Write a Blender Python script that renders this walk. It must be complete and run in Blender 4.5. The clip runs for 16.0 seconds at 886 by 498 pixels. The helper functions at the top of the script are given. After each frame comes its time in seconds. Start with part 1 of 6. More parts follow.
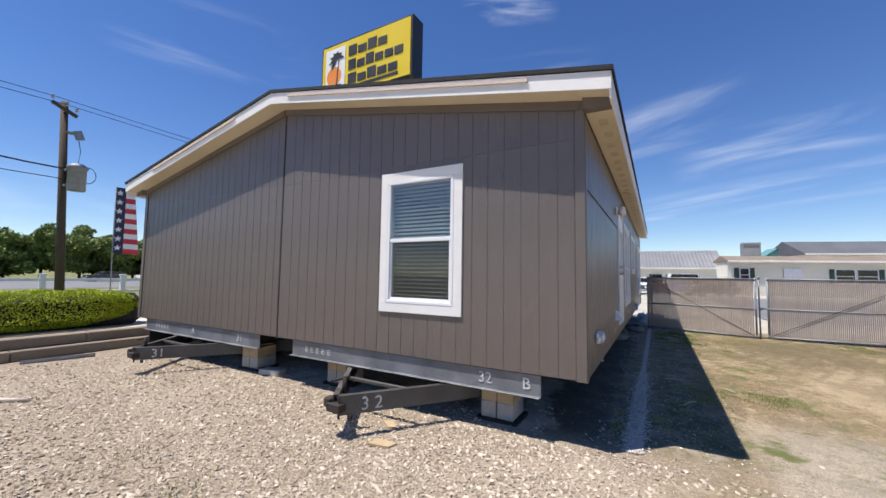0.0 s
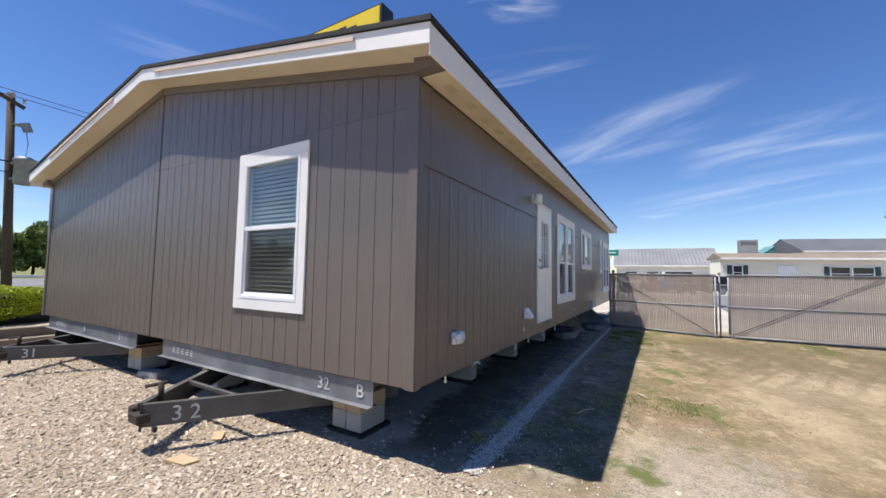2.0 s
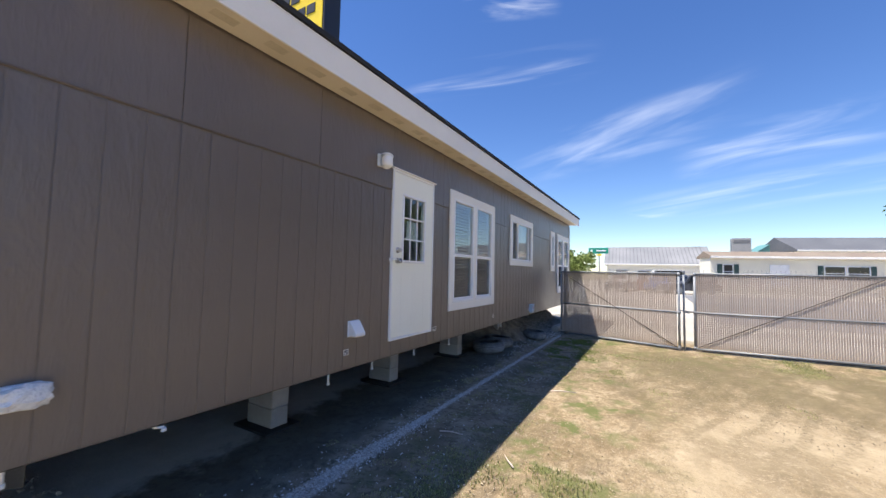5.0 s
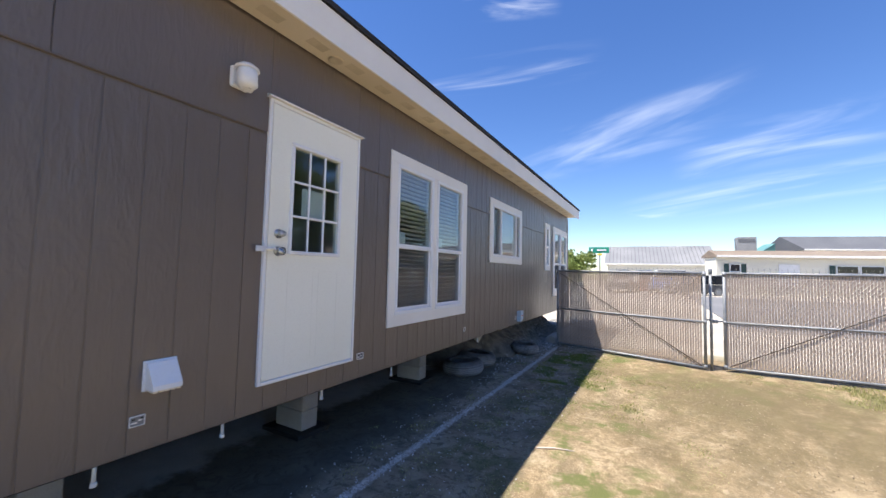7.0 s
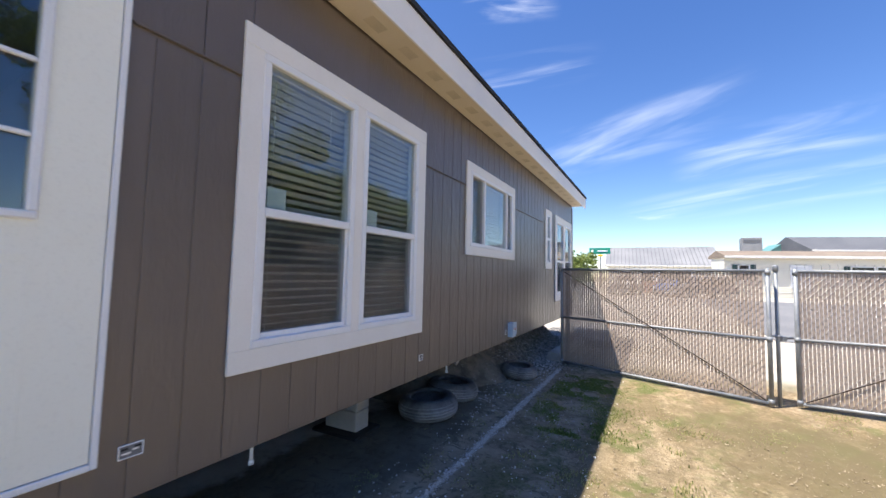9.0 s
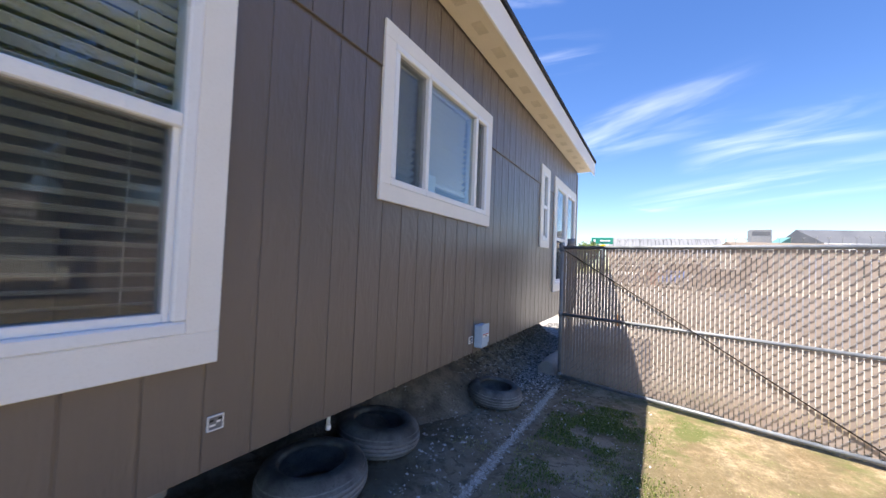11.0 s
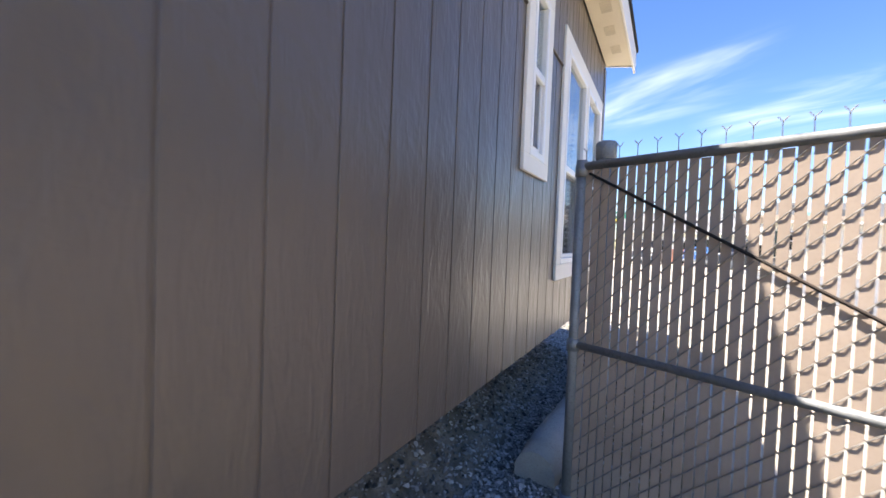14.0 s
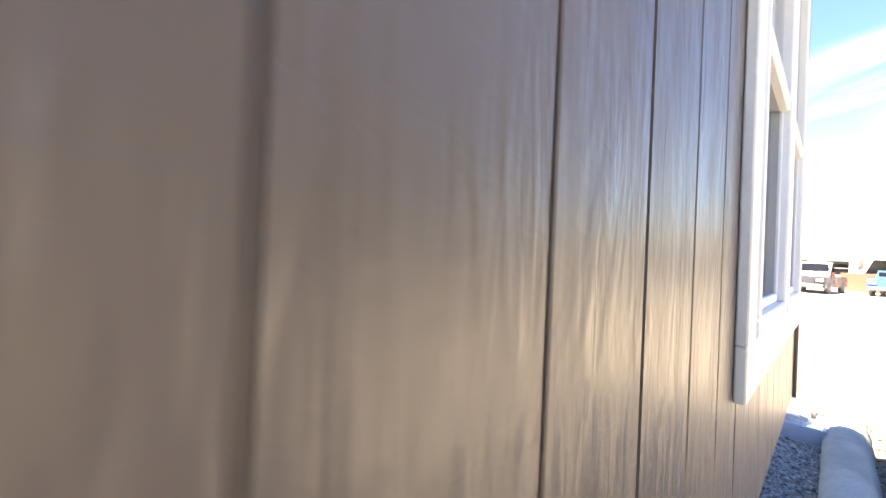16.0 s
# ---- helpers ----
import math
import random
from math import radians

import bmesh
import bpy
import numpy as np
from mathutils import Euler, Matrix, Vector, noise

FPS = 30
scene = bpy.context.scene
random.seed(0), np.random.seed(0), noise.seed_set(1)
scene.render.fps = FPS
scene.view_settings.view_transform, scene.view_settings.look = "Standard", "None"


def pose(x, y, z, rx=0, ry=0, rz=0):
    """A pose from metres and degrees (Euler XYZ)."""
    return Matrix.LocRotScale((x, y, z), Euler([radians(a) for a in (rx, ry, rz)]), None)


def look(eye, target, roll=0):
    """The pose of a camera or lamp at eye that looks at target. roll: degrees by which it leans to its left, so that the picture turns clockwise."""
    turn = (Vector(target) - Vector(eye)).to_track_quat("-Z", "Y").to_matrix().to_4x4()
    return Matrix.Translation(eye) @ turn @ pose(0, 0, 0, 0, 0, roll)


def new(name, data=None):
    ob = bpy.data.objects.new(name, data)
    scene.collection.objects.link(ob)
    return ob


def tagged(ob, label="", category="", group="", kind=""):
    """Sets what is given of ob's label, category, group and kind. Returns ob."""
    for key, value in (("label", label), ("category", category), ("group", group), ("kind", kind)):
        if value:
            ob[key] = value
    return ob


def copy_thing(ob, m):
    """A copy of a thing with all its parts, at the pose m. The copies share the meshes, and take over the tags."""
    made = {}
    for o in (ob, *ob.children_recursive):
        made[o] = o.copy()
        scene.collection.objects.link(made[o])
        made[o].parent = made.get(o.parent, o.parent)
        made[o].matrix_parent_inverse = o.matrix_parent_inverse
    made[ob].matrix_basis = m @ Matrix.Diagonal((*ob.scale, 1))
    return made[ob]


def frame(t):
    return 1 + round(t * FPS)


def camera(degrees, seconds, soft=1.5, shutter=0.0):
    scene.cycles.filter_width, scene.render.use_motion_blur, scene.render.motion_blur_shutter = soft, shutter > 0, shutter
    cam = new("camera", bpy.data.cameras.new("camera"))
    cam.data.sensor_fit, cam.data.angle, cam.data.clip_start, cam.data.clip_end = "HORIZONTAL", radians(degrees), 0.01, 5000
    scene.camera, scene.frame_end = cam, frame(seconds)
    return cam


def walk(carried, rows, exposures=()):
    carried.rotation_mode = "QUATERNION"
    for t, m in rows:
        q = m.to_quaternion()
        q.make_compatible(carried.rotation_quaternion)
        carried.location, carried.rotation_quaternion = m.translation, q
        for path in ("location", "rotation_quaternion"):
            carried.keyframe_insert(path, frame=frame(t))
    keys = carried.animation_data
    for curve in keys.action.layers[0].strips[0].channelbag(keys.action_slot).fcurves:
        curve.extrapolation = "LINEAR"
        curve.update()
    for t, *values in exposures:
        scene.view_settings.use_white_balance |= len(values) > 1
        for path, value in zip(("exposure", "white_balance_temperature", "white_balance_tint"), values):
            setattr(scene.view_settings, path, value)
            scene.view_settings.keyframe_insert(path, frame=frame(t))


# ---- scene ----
cam = camera(99.5, 16.0, shutter=0.22)
PATH = [
    (0, look((0.614, -3.945, 1.707), (-0.375, -2.212, 1.847), 0.9)),
    (0.5, look((0.934, -3.707, 1.686), (-0.067, -1.981, 1.821), 0.9)),
    (1, look((1.181, -3.376, 1.704), (0.178, -1.65, 1.836), 1)),
    (1.5, look((1.528, -3.038, 1.695), (0.527, -1.311, 1.828), 0.9)),
    (2, look((1.796, -2.644, 1.665), (0.794, -0.918, 1.795), 0.9)),
    (2.5, look((2.038, -2.22, 1.666), (1.037, -0.493, 1.793), 1)),
    (3, look((2.294, -1.803, 1.665), (1.294, -0.076, 1.791), 1)),
    (3.5, look((2.444, -1.356, 1.652), (1.446, 0.373, 1.78), 1)),
    (4, look((2.636, -0.882, 1.638), (1.638, 0.846, 1.768), 0.9)),
    (4.5, look((2.7, -0.389, 1.657), (1.706, 1.341, 1.783), 0.9)),
    (5, look((2.694, 0.106, 1.676), (1.701, 1.838, 1.795), 1.2)),
    (7.5, look((2.279, 2.418, 1.669), (1.286, 4.15, 1.789), 1.2)),
    (8, look((2.171, 2.896, 1.687), (1.179, 4.628, 1.81), 1.2)),
    (8.5, look((1.991, 3.357, 1.672), (1.001, 5.09, 1.799), 1.1)),
    (9, look((1.852, 3.863, 1.618), (0.864, 5.597, 1.748), 1.2)),
    (11.5, look((1.271, 6.466, 1.471), (0.281, 8.203, 1.5), 2.3)),
    (12, look((1.121, 7.015, 1.463), (0.135, 8.755, 1.447), 2.3)),
    (12.5, look((1.032, 7.542, 1.468), (0.047, 9.283, 1.439), 2.5)),
    (13, look((0.913, 8.079, 1.425), (-0.07, 9.821, 1.387), 2.6)),
    (13.5, pose(0.814, 8.592, 1.381, 88.911, -2.455, 30.338)),
    (14, pose(0.696, 9.11, 1.361, 88.434, -2.262, 30.838)),
    (14.5, pose(0.52, 9.587, 1.337, 88.092, -2.057, 33.694)),
    (15, pose(0.376, 10.072, 1.367, 87.6, -1.946, 40.104)),
    (15.5, pose(0.235, 10.505, 1.41, 88.7, -1.902, 44.568)),
    (16, pose(0.135, 10.876, 1.366, 90.6, -2.6, 46.146)),
]
EXPOSURES = [(0, 0.34, 6400, 12), (3.5, 0.62, 6450, 12), (5, 0.82, 6500, 12), (7.5, 0.94, 6500, 12), (9, 1.02, 6550, 12), (12, 1.36, 6600, 13), (14, 1.6, 7000, 12), (15, 2.05, 7900, 11), (15.5, 2.3, 8300, 11), (16, 2.6, 9200, 12)]
walk(cam, PATH, EXPOSURES)

# ---------------------------------------------------------------- light
SUN_DIR = Vector((-1.055, -1.06, 3.69)).normalized()
world = bpy.data.worlds.new("sky")
scene.world = world
world.use_nodes = True
wt = world.node_tree
sky = wt.nodes.new("ShaderNodeTexSky")
sky.sky_type, sky.sun_disc = "NISHITA", False
sky.sun_elevation, sky.sun_rotation = radians(67.5), radians(224)
sky.air_density, sky.dust_density, sky.ozone_density = 0.95, 0.0, 2.8
tone = wt.nodes.new("ShaderNodeHueSaturation")
tone.inputs["Saturation"].default_value = 1.22
tone.inputs["Hue"].default_value = 0.511
wt.links.new(sky.outputs[0], tone.inputs["Color"])
wt.links.new(tone.outputs[0], wt.nodes["Background"].inputs[0])
wt.nodes["Background"].inputs[1].default_value = 0.107
sun = new("sun", bpy.data.lights.new("sun", "SUN"))
sun.data.energy, sun.data.angle, sun.data.color = 5.0, radians(0.5), (1.0, 0.95, 0.87)
sun.matrix_world = look(SUN_DIR * 30, (0, 0, 0))


# ---------------------------------------------------------------- materials
def node(nt, kind, **sets):
    n = nt.nodes.new(kind)
    for key, value in sets.items():
        n.inputs[key.replace("_", " ")].default_value = value
    return n


def shell(name):
    m = bpy.data.materials.new(name)
    m.use_nodes = True
    return m, m.node_tree, m.node_tree.nodes["Principled BSDF"]


def coords(nt, scale=(1, 1, 1)):
    tc = nt.nodes.new("ShaderNodeTexCoord")
    mp = nt.nodes.new("ShaderNodeMapping")
    mp.inputs["Scale"].default_value = scale
    nt.links.new(tc.outputs["Object"], mp.inputs[0])
    return mp.outputs[0]


def noise_of(nt, vec, scale, detail=4.0, rough=0.55, distortion=0.0):
    n = node(nt, "ShaderNodeTexNoise", Scale=scale, Detail=detail, Roughness=rough, Distortion=distortion)
    nt.links.new(vec, n.inputs["Vector"])
    return n.outputs["Fac"]


def ramp(nt, fac, lo, hi, a=0.3, b=0.7):
    r = nt.nodes.new("ShaderNodeMapRange")
    r.interpolation_type = "SMOOTHSTEP"
    r.inputs[1].default_value, r.inputs[2].default_value = a, b
    r.inputs[3].default_value, r.inputs[4].default_value = lo, hi
    nt.links.new(fac, r.inputs[0])
    return r.outputs[0]


def mix(nt, fac, a, b):
    n = nt.nodes.new("ShaderNodeMix")
    n.data_type = "RGBA"
    for slot, v in ((0, fac), (6, a), (7, b)):
        if isinstance(v, bpy.types.NodeSocket):
            nt.links.new(v, n.inputs[slot])
        elif isinstance(v, tuple):
            n.inputs[slot].default_value = (*v, 1)
        else:
            n.inputs[slot].default_value = v
    return n.outputs[2]


def calc(nt, op, a, b=0.0):
    n = nt.nodes.new("ShaderNodeMath")
    n.operation = op
    for slot, v in ((0, a), (1, b)):
        if isinstance(v, bpy.types.NodeSocket):
            nt.links.new(v, n.inputs[slot])
        else:
            n.inputs[slot].default_value = v
    return n.outputs[0]


def bump(nt, bsdf, height, strength, distance):
    b = node(nt, "ShaderNodeBump", Strength=strength, Distance=distance)
    nt.links.new(height, b.inputs["Height"])
    nt.links.new(b.outputs[0], bsdf.inputs["Normal"])


def surf(name, c1, c2, rough=0.6, big=1.5, fine=60.0, metal=0.0, relief=0.25, depth=0.004, stretch=(1, 1, 1), vary=0.0,
         spec=0.5, speck=0.45):
    """A surface with stains at one scale, grain at another, and fine relief."""
    m, nt, p = shell(name)
    v = coords(nt, stretch)
    a, b = noise_of(nt, v, big, 5), noise_of(nt, v, fine, 3)
    col = mix(nt, ramp(nt, a, 0, 1), c1, c2)
    dark = tuple(x * 0.72 for x in c1)
    col = mix(nt, ramp(nt, b, speck, 0, 0.3, 0.5), col, dark)
    if vary:
        info = nt.nodes.new("ShaderNodeObjectInfo")
        hsv = nt.nodes.new("ShaderNodeHueSaturation")
        nt.links.new(calc(nt, "MULTIPLY_ADD", info.outputs["Random"], vary), hsv.inputs["Value"])
        hsv.inputs["Value"].links[0].from_node.inputs[2].default_value = 1 - vary / 2
        nt.links.new(col, hsv.inputs["Color"])
        col = hsv.outputs[0]
    nt.links.new(col, p.inputs["Base Color"])
    nt.links.new(ramp(nt, a, rough - 0.08, min(1, rough + 0.1)), p.inputs["Roughness"])
    p.inputs["Metallic"].default_value = metal
    p.inputs["Specular IOR Level"].default_value = spec
    bump(nt, p, b, relief, depth)
    return m


def siding_material():
    m, nt, p = shell("painted_siding")
    v = coords(nt, (1, 1, 0.17))
    info = nt.nodes.new("ShaderNodeObjectInfo")
    off = nt.nodes.new("ShaderNodeVectorMath")
    off.operation = "ADD"
    nt.links.new(v, off.inputs[0])
    comb = nt.nodes.new("ShaderNodeCombineXYZ")
    nt.links.new(calc(nt, "MULTIPLY", info.outputs["Random"], 7.0), comb.inputs[2])
    nt.links.new(comb.outputs[0], off.inputs[1])
    grain = noise_of(nt, off.outputs[0], 30, 2, 0.5, 1.6)
    ridge = noise_of(nt, off.outputs[0], 58, 2, 0.5, 0.8)
    whorl = noise_of(nt, off.outputs[0], 8.0, 2, 0.5, 2.4)
    flat = coords(nt)
    stain = noise_of(nt, flat, 0.9, 5)
    dust = noise_of(nt, flat, 260, 2)
    col = mix(nt, ramp(nt, stain, 0, 1), (0.14, 0.115, 0.098), (0.163, 0.135, 0.116))
    col = mix(nt, ramp(nt, grain, 0.02, 0, 0.35, 0.55), col, (0.105, 0.087, 0.075))
    col = mix(nt, ramp(nt, dust, 0, 0.5, 0.72, 0.8), col, (0.3, 0.27, 0.24))
    nt.links.new(col, p.inputs["Base Color"])
    nt.links.new(ramp(nt, whorl, 0.28, 0.4), p.inputs["Roughness"])
    p.inputs["Specular IOR Level"].default_value = 0.6
    patch = ramp(nt, noise_of(nt, coords(nt, (1, 1, 0.5)), 4.5, 3, 0.6, 1.0), 0.15, 1, 0.35, 0.62)
    blister = noise_of(nt, coords(nt, (1, 1, 1.7)), 24, 2, 0.5, 0.5)
    h = calc(nt, "ADD", calc(nt, "MULTIPLY", grain, 1.0), calc(nt, "MULTIPLY", ridge, 0.3))
    h = calc(nt, "ADD", calc(nt, "MULTIPLY", h, patch), calc(nt, "MULTIPLY", whorl, 0.8))
    h = calc(nt, "ADD", h, calc(nt, "MULTIPLY", blister, 0.3))
    bump(nt, p, h, 0.45, 0.0075)
    return m


def zone(nt, sep, axis, start, end, wobble, amount):
    """1 past `end`, 0 before `start` along an axis of the ground, with an uneven border."""
    c = calc(nt, "ADD", sep.outputs[axis], calc(nt, "MULTIPLY", calc(nt, "SUBTRACT", wobble, 0.5), amount))
    return ramp(nt, c, 0, 1, start, end)


def ground_material():
    m, nt, p = shell("ground_soil")
    v = coords(nt)
    sep = nt.nodes.new("ShaderNodeSeparateXYZ")
    nt.links.new(v, sep.inputs[0])
    broad, mid, fine = noise_of(nt, v, 0.45, 5), noise_of(nt, v, 2.2, 6, 0.65), noise_of(nt, v, 38, 4, 0.7)
    drag = noise_of(nt, coords(nt, (1.0, 0.55, 1)), 0.75, 10, 0.72, 0.35)
    crumb = noise_of(nt, v, 15, 6, 0.75)
    vor = nt.nodes.new("ShaderNodeTexVoronoi")
    vor.inputs["Scale"].default_value = 42
    nt.links.new(v, vor.inputs["Vector"])
    vor2 = nt.nodes.new("ShaderNodeTexVoronoi")
    vor2.inputs["Scale"].default_value = 95
    nt.links.new(v, vor2.inputs["Vector"])
    # bare tan dirt with pale worn patches and darker, grassy ones
    dirt = mix(nt, ramp(nt, mid, 0, 1, 0.35, 0.65), (0.205, 0.145, 0.075), (0.325, 0.24, 0.14))
    dirt = mix(nt, ramp(nt, drag, 0, 1, 0.46, 0.72), dirt, (0.5, 0.395, 0.25))
    dirt = mix(nt, ramp(nt, drag, 0.65, 0, 0.3, 0.45), dirt, (0.15, 0.12, 0.065))
    ruts = noise_of(nt, coords(nt, (1.0, 0.16, 1)), 3.2, 5, 0.6, 0.6)
    dirt = mix(nt, ramp(nt, ruts, 0.6, 0, 0.38, 0.5), dirt, (0.165, 0.125, 0.075))
    dirt = mix(nt, ramp(nt, fine, 0, 0.5, 0.55, 0.7), dirt, (0.44, 0.36, 0.25))
    dirt = mix(nt, ramp(nt, crumb, 0.55, 0, 0.4, 0.5), dirt, (0.15, 0.112, 0.066))
    dirt = mix(nt, ramp(nt, crumb, 0, 0.55, 0.53, 0.66), dirt, (0.5, 0.395, 0.25))
    grit = noise_of(nt, v, 90, 3, 0.7)
    dirt = mix(nt, ramp(nt, grit, 0.6, 0, 0.36, 0.47), dirt, (0.12, 0.092, 0.055))
    dirt = mix(nt, ramp(nt, grit, 0, 0.5, 0.56, 0.68), dirt, (0.52, 0.43, 0.3))
    mottle = noise_of(nt, coords(nt, (1.0, 0.8, 1)), 3.4, 9, 0.76, 0.4)
    dirt = mix(nt, ramp(nt, mottle, 0.72, 0, 0.38, 0.5), dirt, (0.17, 0.128, 0.07))
    dirt = mix(nt, ramp(nt, mottle, 0, 0.6, 0.54, 0.66), dirt, (0.5, 0.405, 0.27))
    crushed = calc(nt, "MULTIPLY", zone(nt, sep, 0, 1.1, 1.7, mid, 1.2), calc(nt, "MULTIPLY", calc(nt, "SUBTRACT", 1.0, zone(nt, sep, 0, 2.4, 3.0, mid, 1.4)),
                   calc(nt, "SUBTRACT", 1.0, zone(nt, sep, 1, 1.2, 2.6, mid, 1.8))))
    dirt = mix(nt, calc(nt, "MULTIPLY", crushed, ramp(nt, grit, 0.1, 0.75, 0.4, 0.6)), dirt, (0.46, 0.42, 0.36))
    green = calc(nt, "MULTIPLY", ramp(nt, noise_of(nt, v, 1.4, 6, 0.7), 0, 1, 0.5, 0.62),
                 calc(nt, "MULTIPLY", zone(nt, sep, 0, 1.0, 1.5, mid, 0.5), calc(nt, "SUBTRACT", 1.0, zone(nt, sep, 0, 1.9, 3.2, mid, 1.2))))
    green2 = calc(nt, "MULTIPLY", zone(nt, sep, 1, 7.4, 8.6, mid, 1.5), ramp(nt, noise_of(nt, v, 0.8, 6, 0.7), 0, 0.8, 0.5, 0.62))
    dirt = mix(nt, calc(nt, "MAXIMUM", green, green2), dirt, (0.13, 0.14, 0.05))
    # pale worn stretch where vehicles turn, olive-brown damp earth towards the gates
    worn = calc(nt, "MULTIPLY", zone(nt, sep, 0, 2.3, 3.4, mid, 1.6), calc(nt, "MULTIPLY", zone(nt, sep, 1, 0.5, 3.2, broad, 2.0),
                calc(nt, "SUBTRACT", 1.0, zone(nt, sep, 1, 5.2, 7.4, broad, 3.0))))
    dirt = mix(nt, calc(nt, "MULTIPLY", worn, ramp(nt, drag, 0.1, 0.65, 0.36, 0.6)), dirt, (0.43, 0.34, 0.215))
    olive = calc(nt, "MULTIPLY", zone(nt, sep, 1, 5.4, 7.2, broad, 3.0), calc(nt, "SUBTRACT", 1.0, zone(nt, sep, 1, 9.2, 10.2, mid, 1.0)))
    dirt = mix(nt, calc(nt, "MULTIPLY", olive, ramp(nt, drag, 0.75, 0.15, 0.4, 0.62)), dirt, (0.145, 0.118, 0.062))
    tracks = nt.nodes.new("ShaderNodeTexWave")
    tracks.inputs["Scale"].default_value, tracks.inputs["Distortion"].default_value = 0.9, 5.0
    tracks.inputs["Detail"].default_value, tracks.inputs["Detail Scale"].default_value = 4.0, 0.8
    turned = nt.nodes.new("ShaderNodeMapping")
    turned.inputs["Rotation"].default_value = (0, 0, radians(24))
    nt.links.new(v, turned.inputs[0])
    nt.links.new(turned.outputs[0], tracks.inputs["Vector"])
    rutted = calc(nt, "MULTIPLY", ramp(nt, tracks.outputs["Fac"], 0.6, 0, 0.1, 0.4), calc(nt, "MULTIPLY", zone(nt, sep, 1, 4.0, 6.0, broad, 2.0), zone(nt, sep, 0, 1.6, 2.4, mid, 0.8)))
    dirt = mix(nt, calc(nt, "MULTIPLY", rutted, ramp(nt, crumb, 1, 0.4, 0.4, 0.6)), dirt, (0.155, 0.12, 0.068))
    # mottled brown-grey earth in a strip along the wall, with a darker rim
    wall_strip = calc(nt, "MULTIPLY", zone(nt, sep, 0, -1.6, -1.4, mid, 0.45),
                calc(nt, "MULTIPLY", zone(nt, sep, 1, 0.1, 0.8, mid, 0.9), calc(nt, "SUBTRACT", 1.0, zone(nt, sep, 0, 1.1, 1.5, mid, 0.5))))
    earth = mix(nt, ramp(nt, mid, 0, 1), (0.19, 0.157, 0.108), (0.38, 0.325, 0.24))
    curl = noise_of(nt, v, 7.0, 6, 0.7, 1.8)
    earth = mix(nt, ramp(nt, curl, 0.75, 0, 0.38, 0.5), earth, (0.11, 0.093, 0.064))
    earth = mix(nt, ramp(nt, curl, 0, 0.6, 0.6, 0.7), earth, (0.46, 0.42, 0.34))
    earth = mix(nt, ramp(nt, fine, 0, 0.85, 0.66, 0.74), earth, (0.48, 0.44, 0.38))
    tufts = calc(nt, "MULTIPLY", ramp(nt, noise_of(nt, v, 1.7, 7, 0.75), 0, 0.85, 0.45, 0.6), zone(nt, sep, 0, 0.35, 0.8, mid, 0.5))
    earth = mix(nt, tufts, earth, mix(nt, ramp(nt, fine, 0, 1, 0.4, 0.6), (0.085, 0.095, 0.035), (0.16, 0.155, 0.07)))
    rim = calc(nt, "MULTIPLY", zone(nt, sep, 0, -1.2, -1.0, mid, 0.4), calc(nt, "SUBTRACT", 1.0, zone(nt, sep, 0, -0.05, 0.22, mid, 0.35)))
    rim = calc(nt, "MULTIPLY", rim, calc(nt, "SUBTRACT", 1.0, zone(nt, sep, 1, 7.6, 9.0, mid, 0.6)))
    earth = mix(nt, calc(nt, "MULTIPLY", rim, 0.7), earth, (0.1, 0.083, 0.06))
    dirt = mix(nt, wall_strip, dirt, earth)
    # the dusty, paler floor under the house
    bank = nt.nodes.new("ShaderNodeCombineXYZ")
    nt.links.new(calc(nt, "ADD", sep.outputs[0], calc(nt, "MINIMUM", calc(nt, "MULTIPLY", sep.outputs[1], 0.16), 0.72)), bank.inputs[0])
    under = calc(nt, "SUBTRACT", 1.0, zone(nt, bank, 0, -0.2, -0.1, mid, 0.4))
    dirt = mix(nt, under, dirt, mix(nt, ramp(nt, mid, 0, 1), (0.5, 0.455, 0.39), (0.62, 0.565, 0.49)))
    # pale spill line of crushed stone
    line = calc(nt, "ABSOLUTE", calc(nt, "SUBTRACT", sep.outputs[0], 0.36))
    line = calc(nt, "SUBTRACT", line, ramp(nt, sep.outputs[1], 0.055, 0.0, 2.2, 4.6))
    line = calc(nt, "ADD", line, calc(nt, "MULTIPLY", calc(nt, "SUBTRACT", mid, 0.5), 0.15))
    spill = calc(nt, "MULTIPLY", ramp(nt, line, 1, 0, 0.012, 0.05), calc(nt, "MULTIPLY", zone(nt, sep, 1, 0.2, 0.5, mid, 0.3),
                 calc(nt, "SUBTRACT", 1.0, zone(nt, sep, 1, 10.6, 11.0, mid, 0.3))))
    dirt = mix(nt, calc(nt, "MULTIPLY", spill, calc(nt, "MULTIPLY", ramp(nt, fine, 0.25, 1, 0.4, 0.58), ramp(nt, crumb, 0.45, 1, 0.4, 0.54))), dirt, (0.7, 0.655, 0.59))
    # crushed limestone yard in front of the house
    stone = mix(nt, ramp(nt, vor.outputs["Color"], 0, 1, 0.1, 0.9), (0.33, 0.265, 0.195), (0.56, 0.475, 0.37))
    stone = mix(nt, ramp(nt, vor.outputs["Distance"], 0.75, 0, 0.35, 0.75), (0.27, 0.215, 0.155), stone)
    stone = mix(nt, ramp(nt, broad, 0, 0.7, 0.48, 0.62), stone, (0.43, 0.36, 0.27))
    yard = calc(nt, "MULTIPLY", calc(nt, "SUBTRACT", 1.0, zone(nt, sep, 1, 0.1, 0.6, mid, 0.9)),
                calc(nt, "SUBTRACT", 1.0, zone(nt, sep, 0, 0.2, 1.6, broad, 1.8)))
    col = mix(nt, yard, dirt, stone)
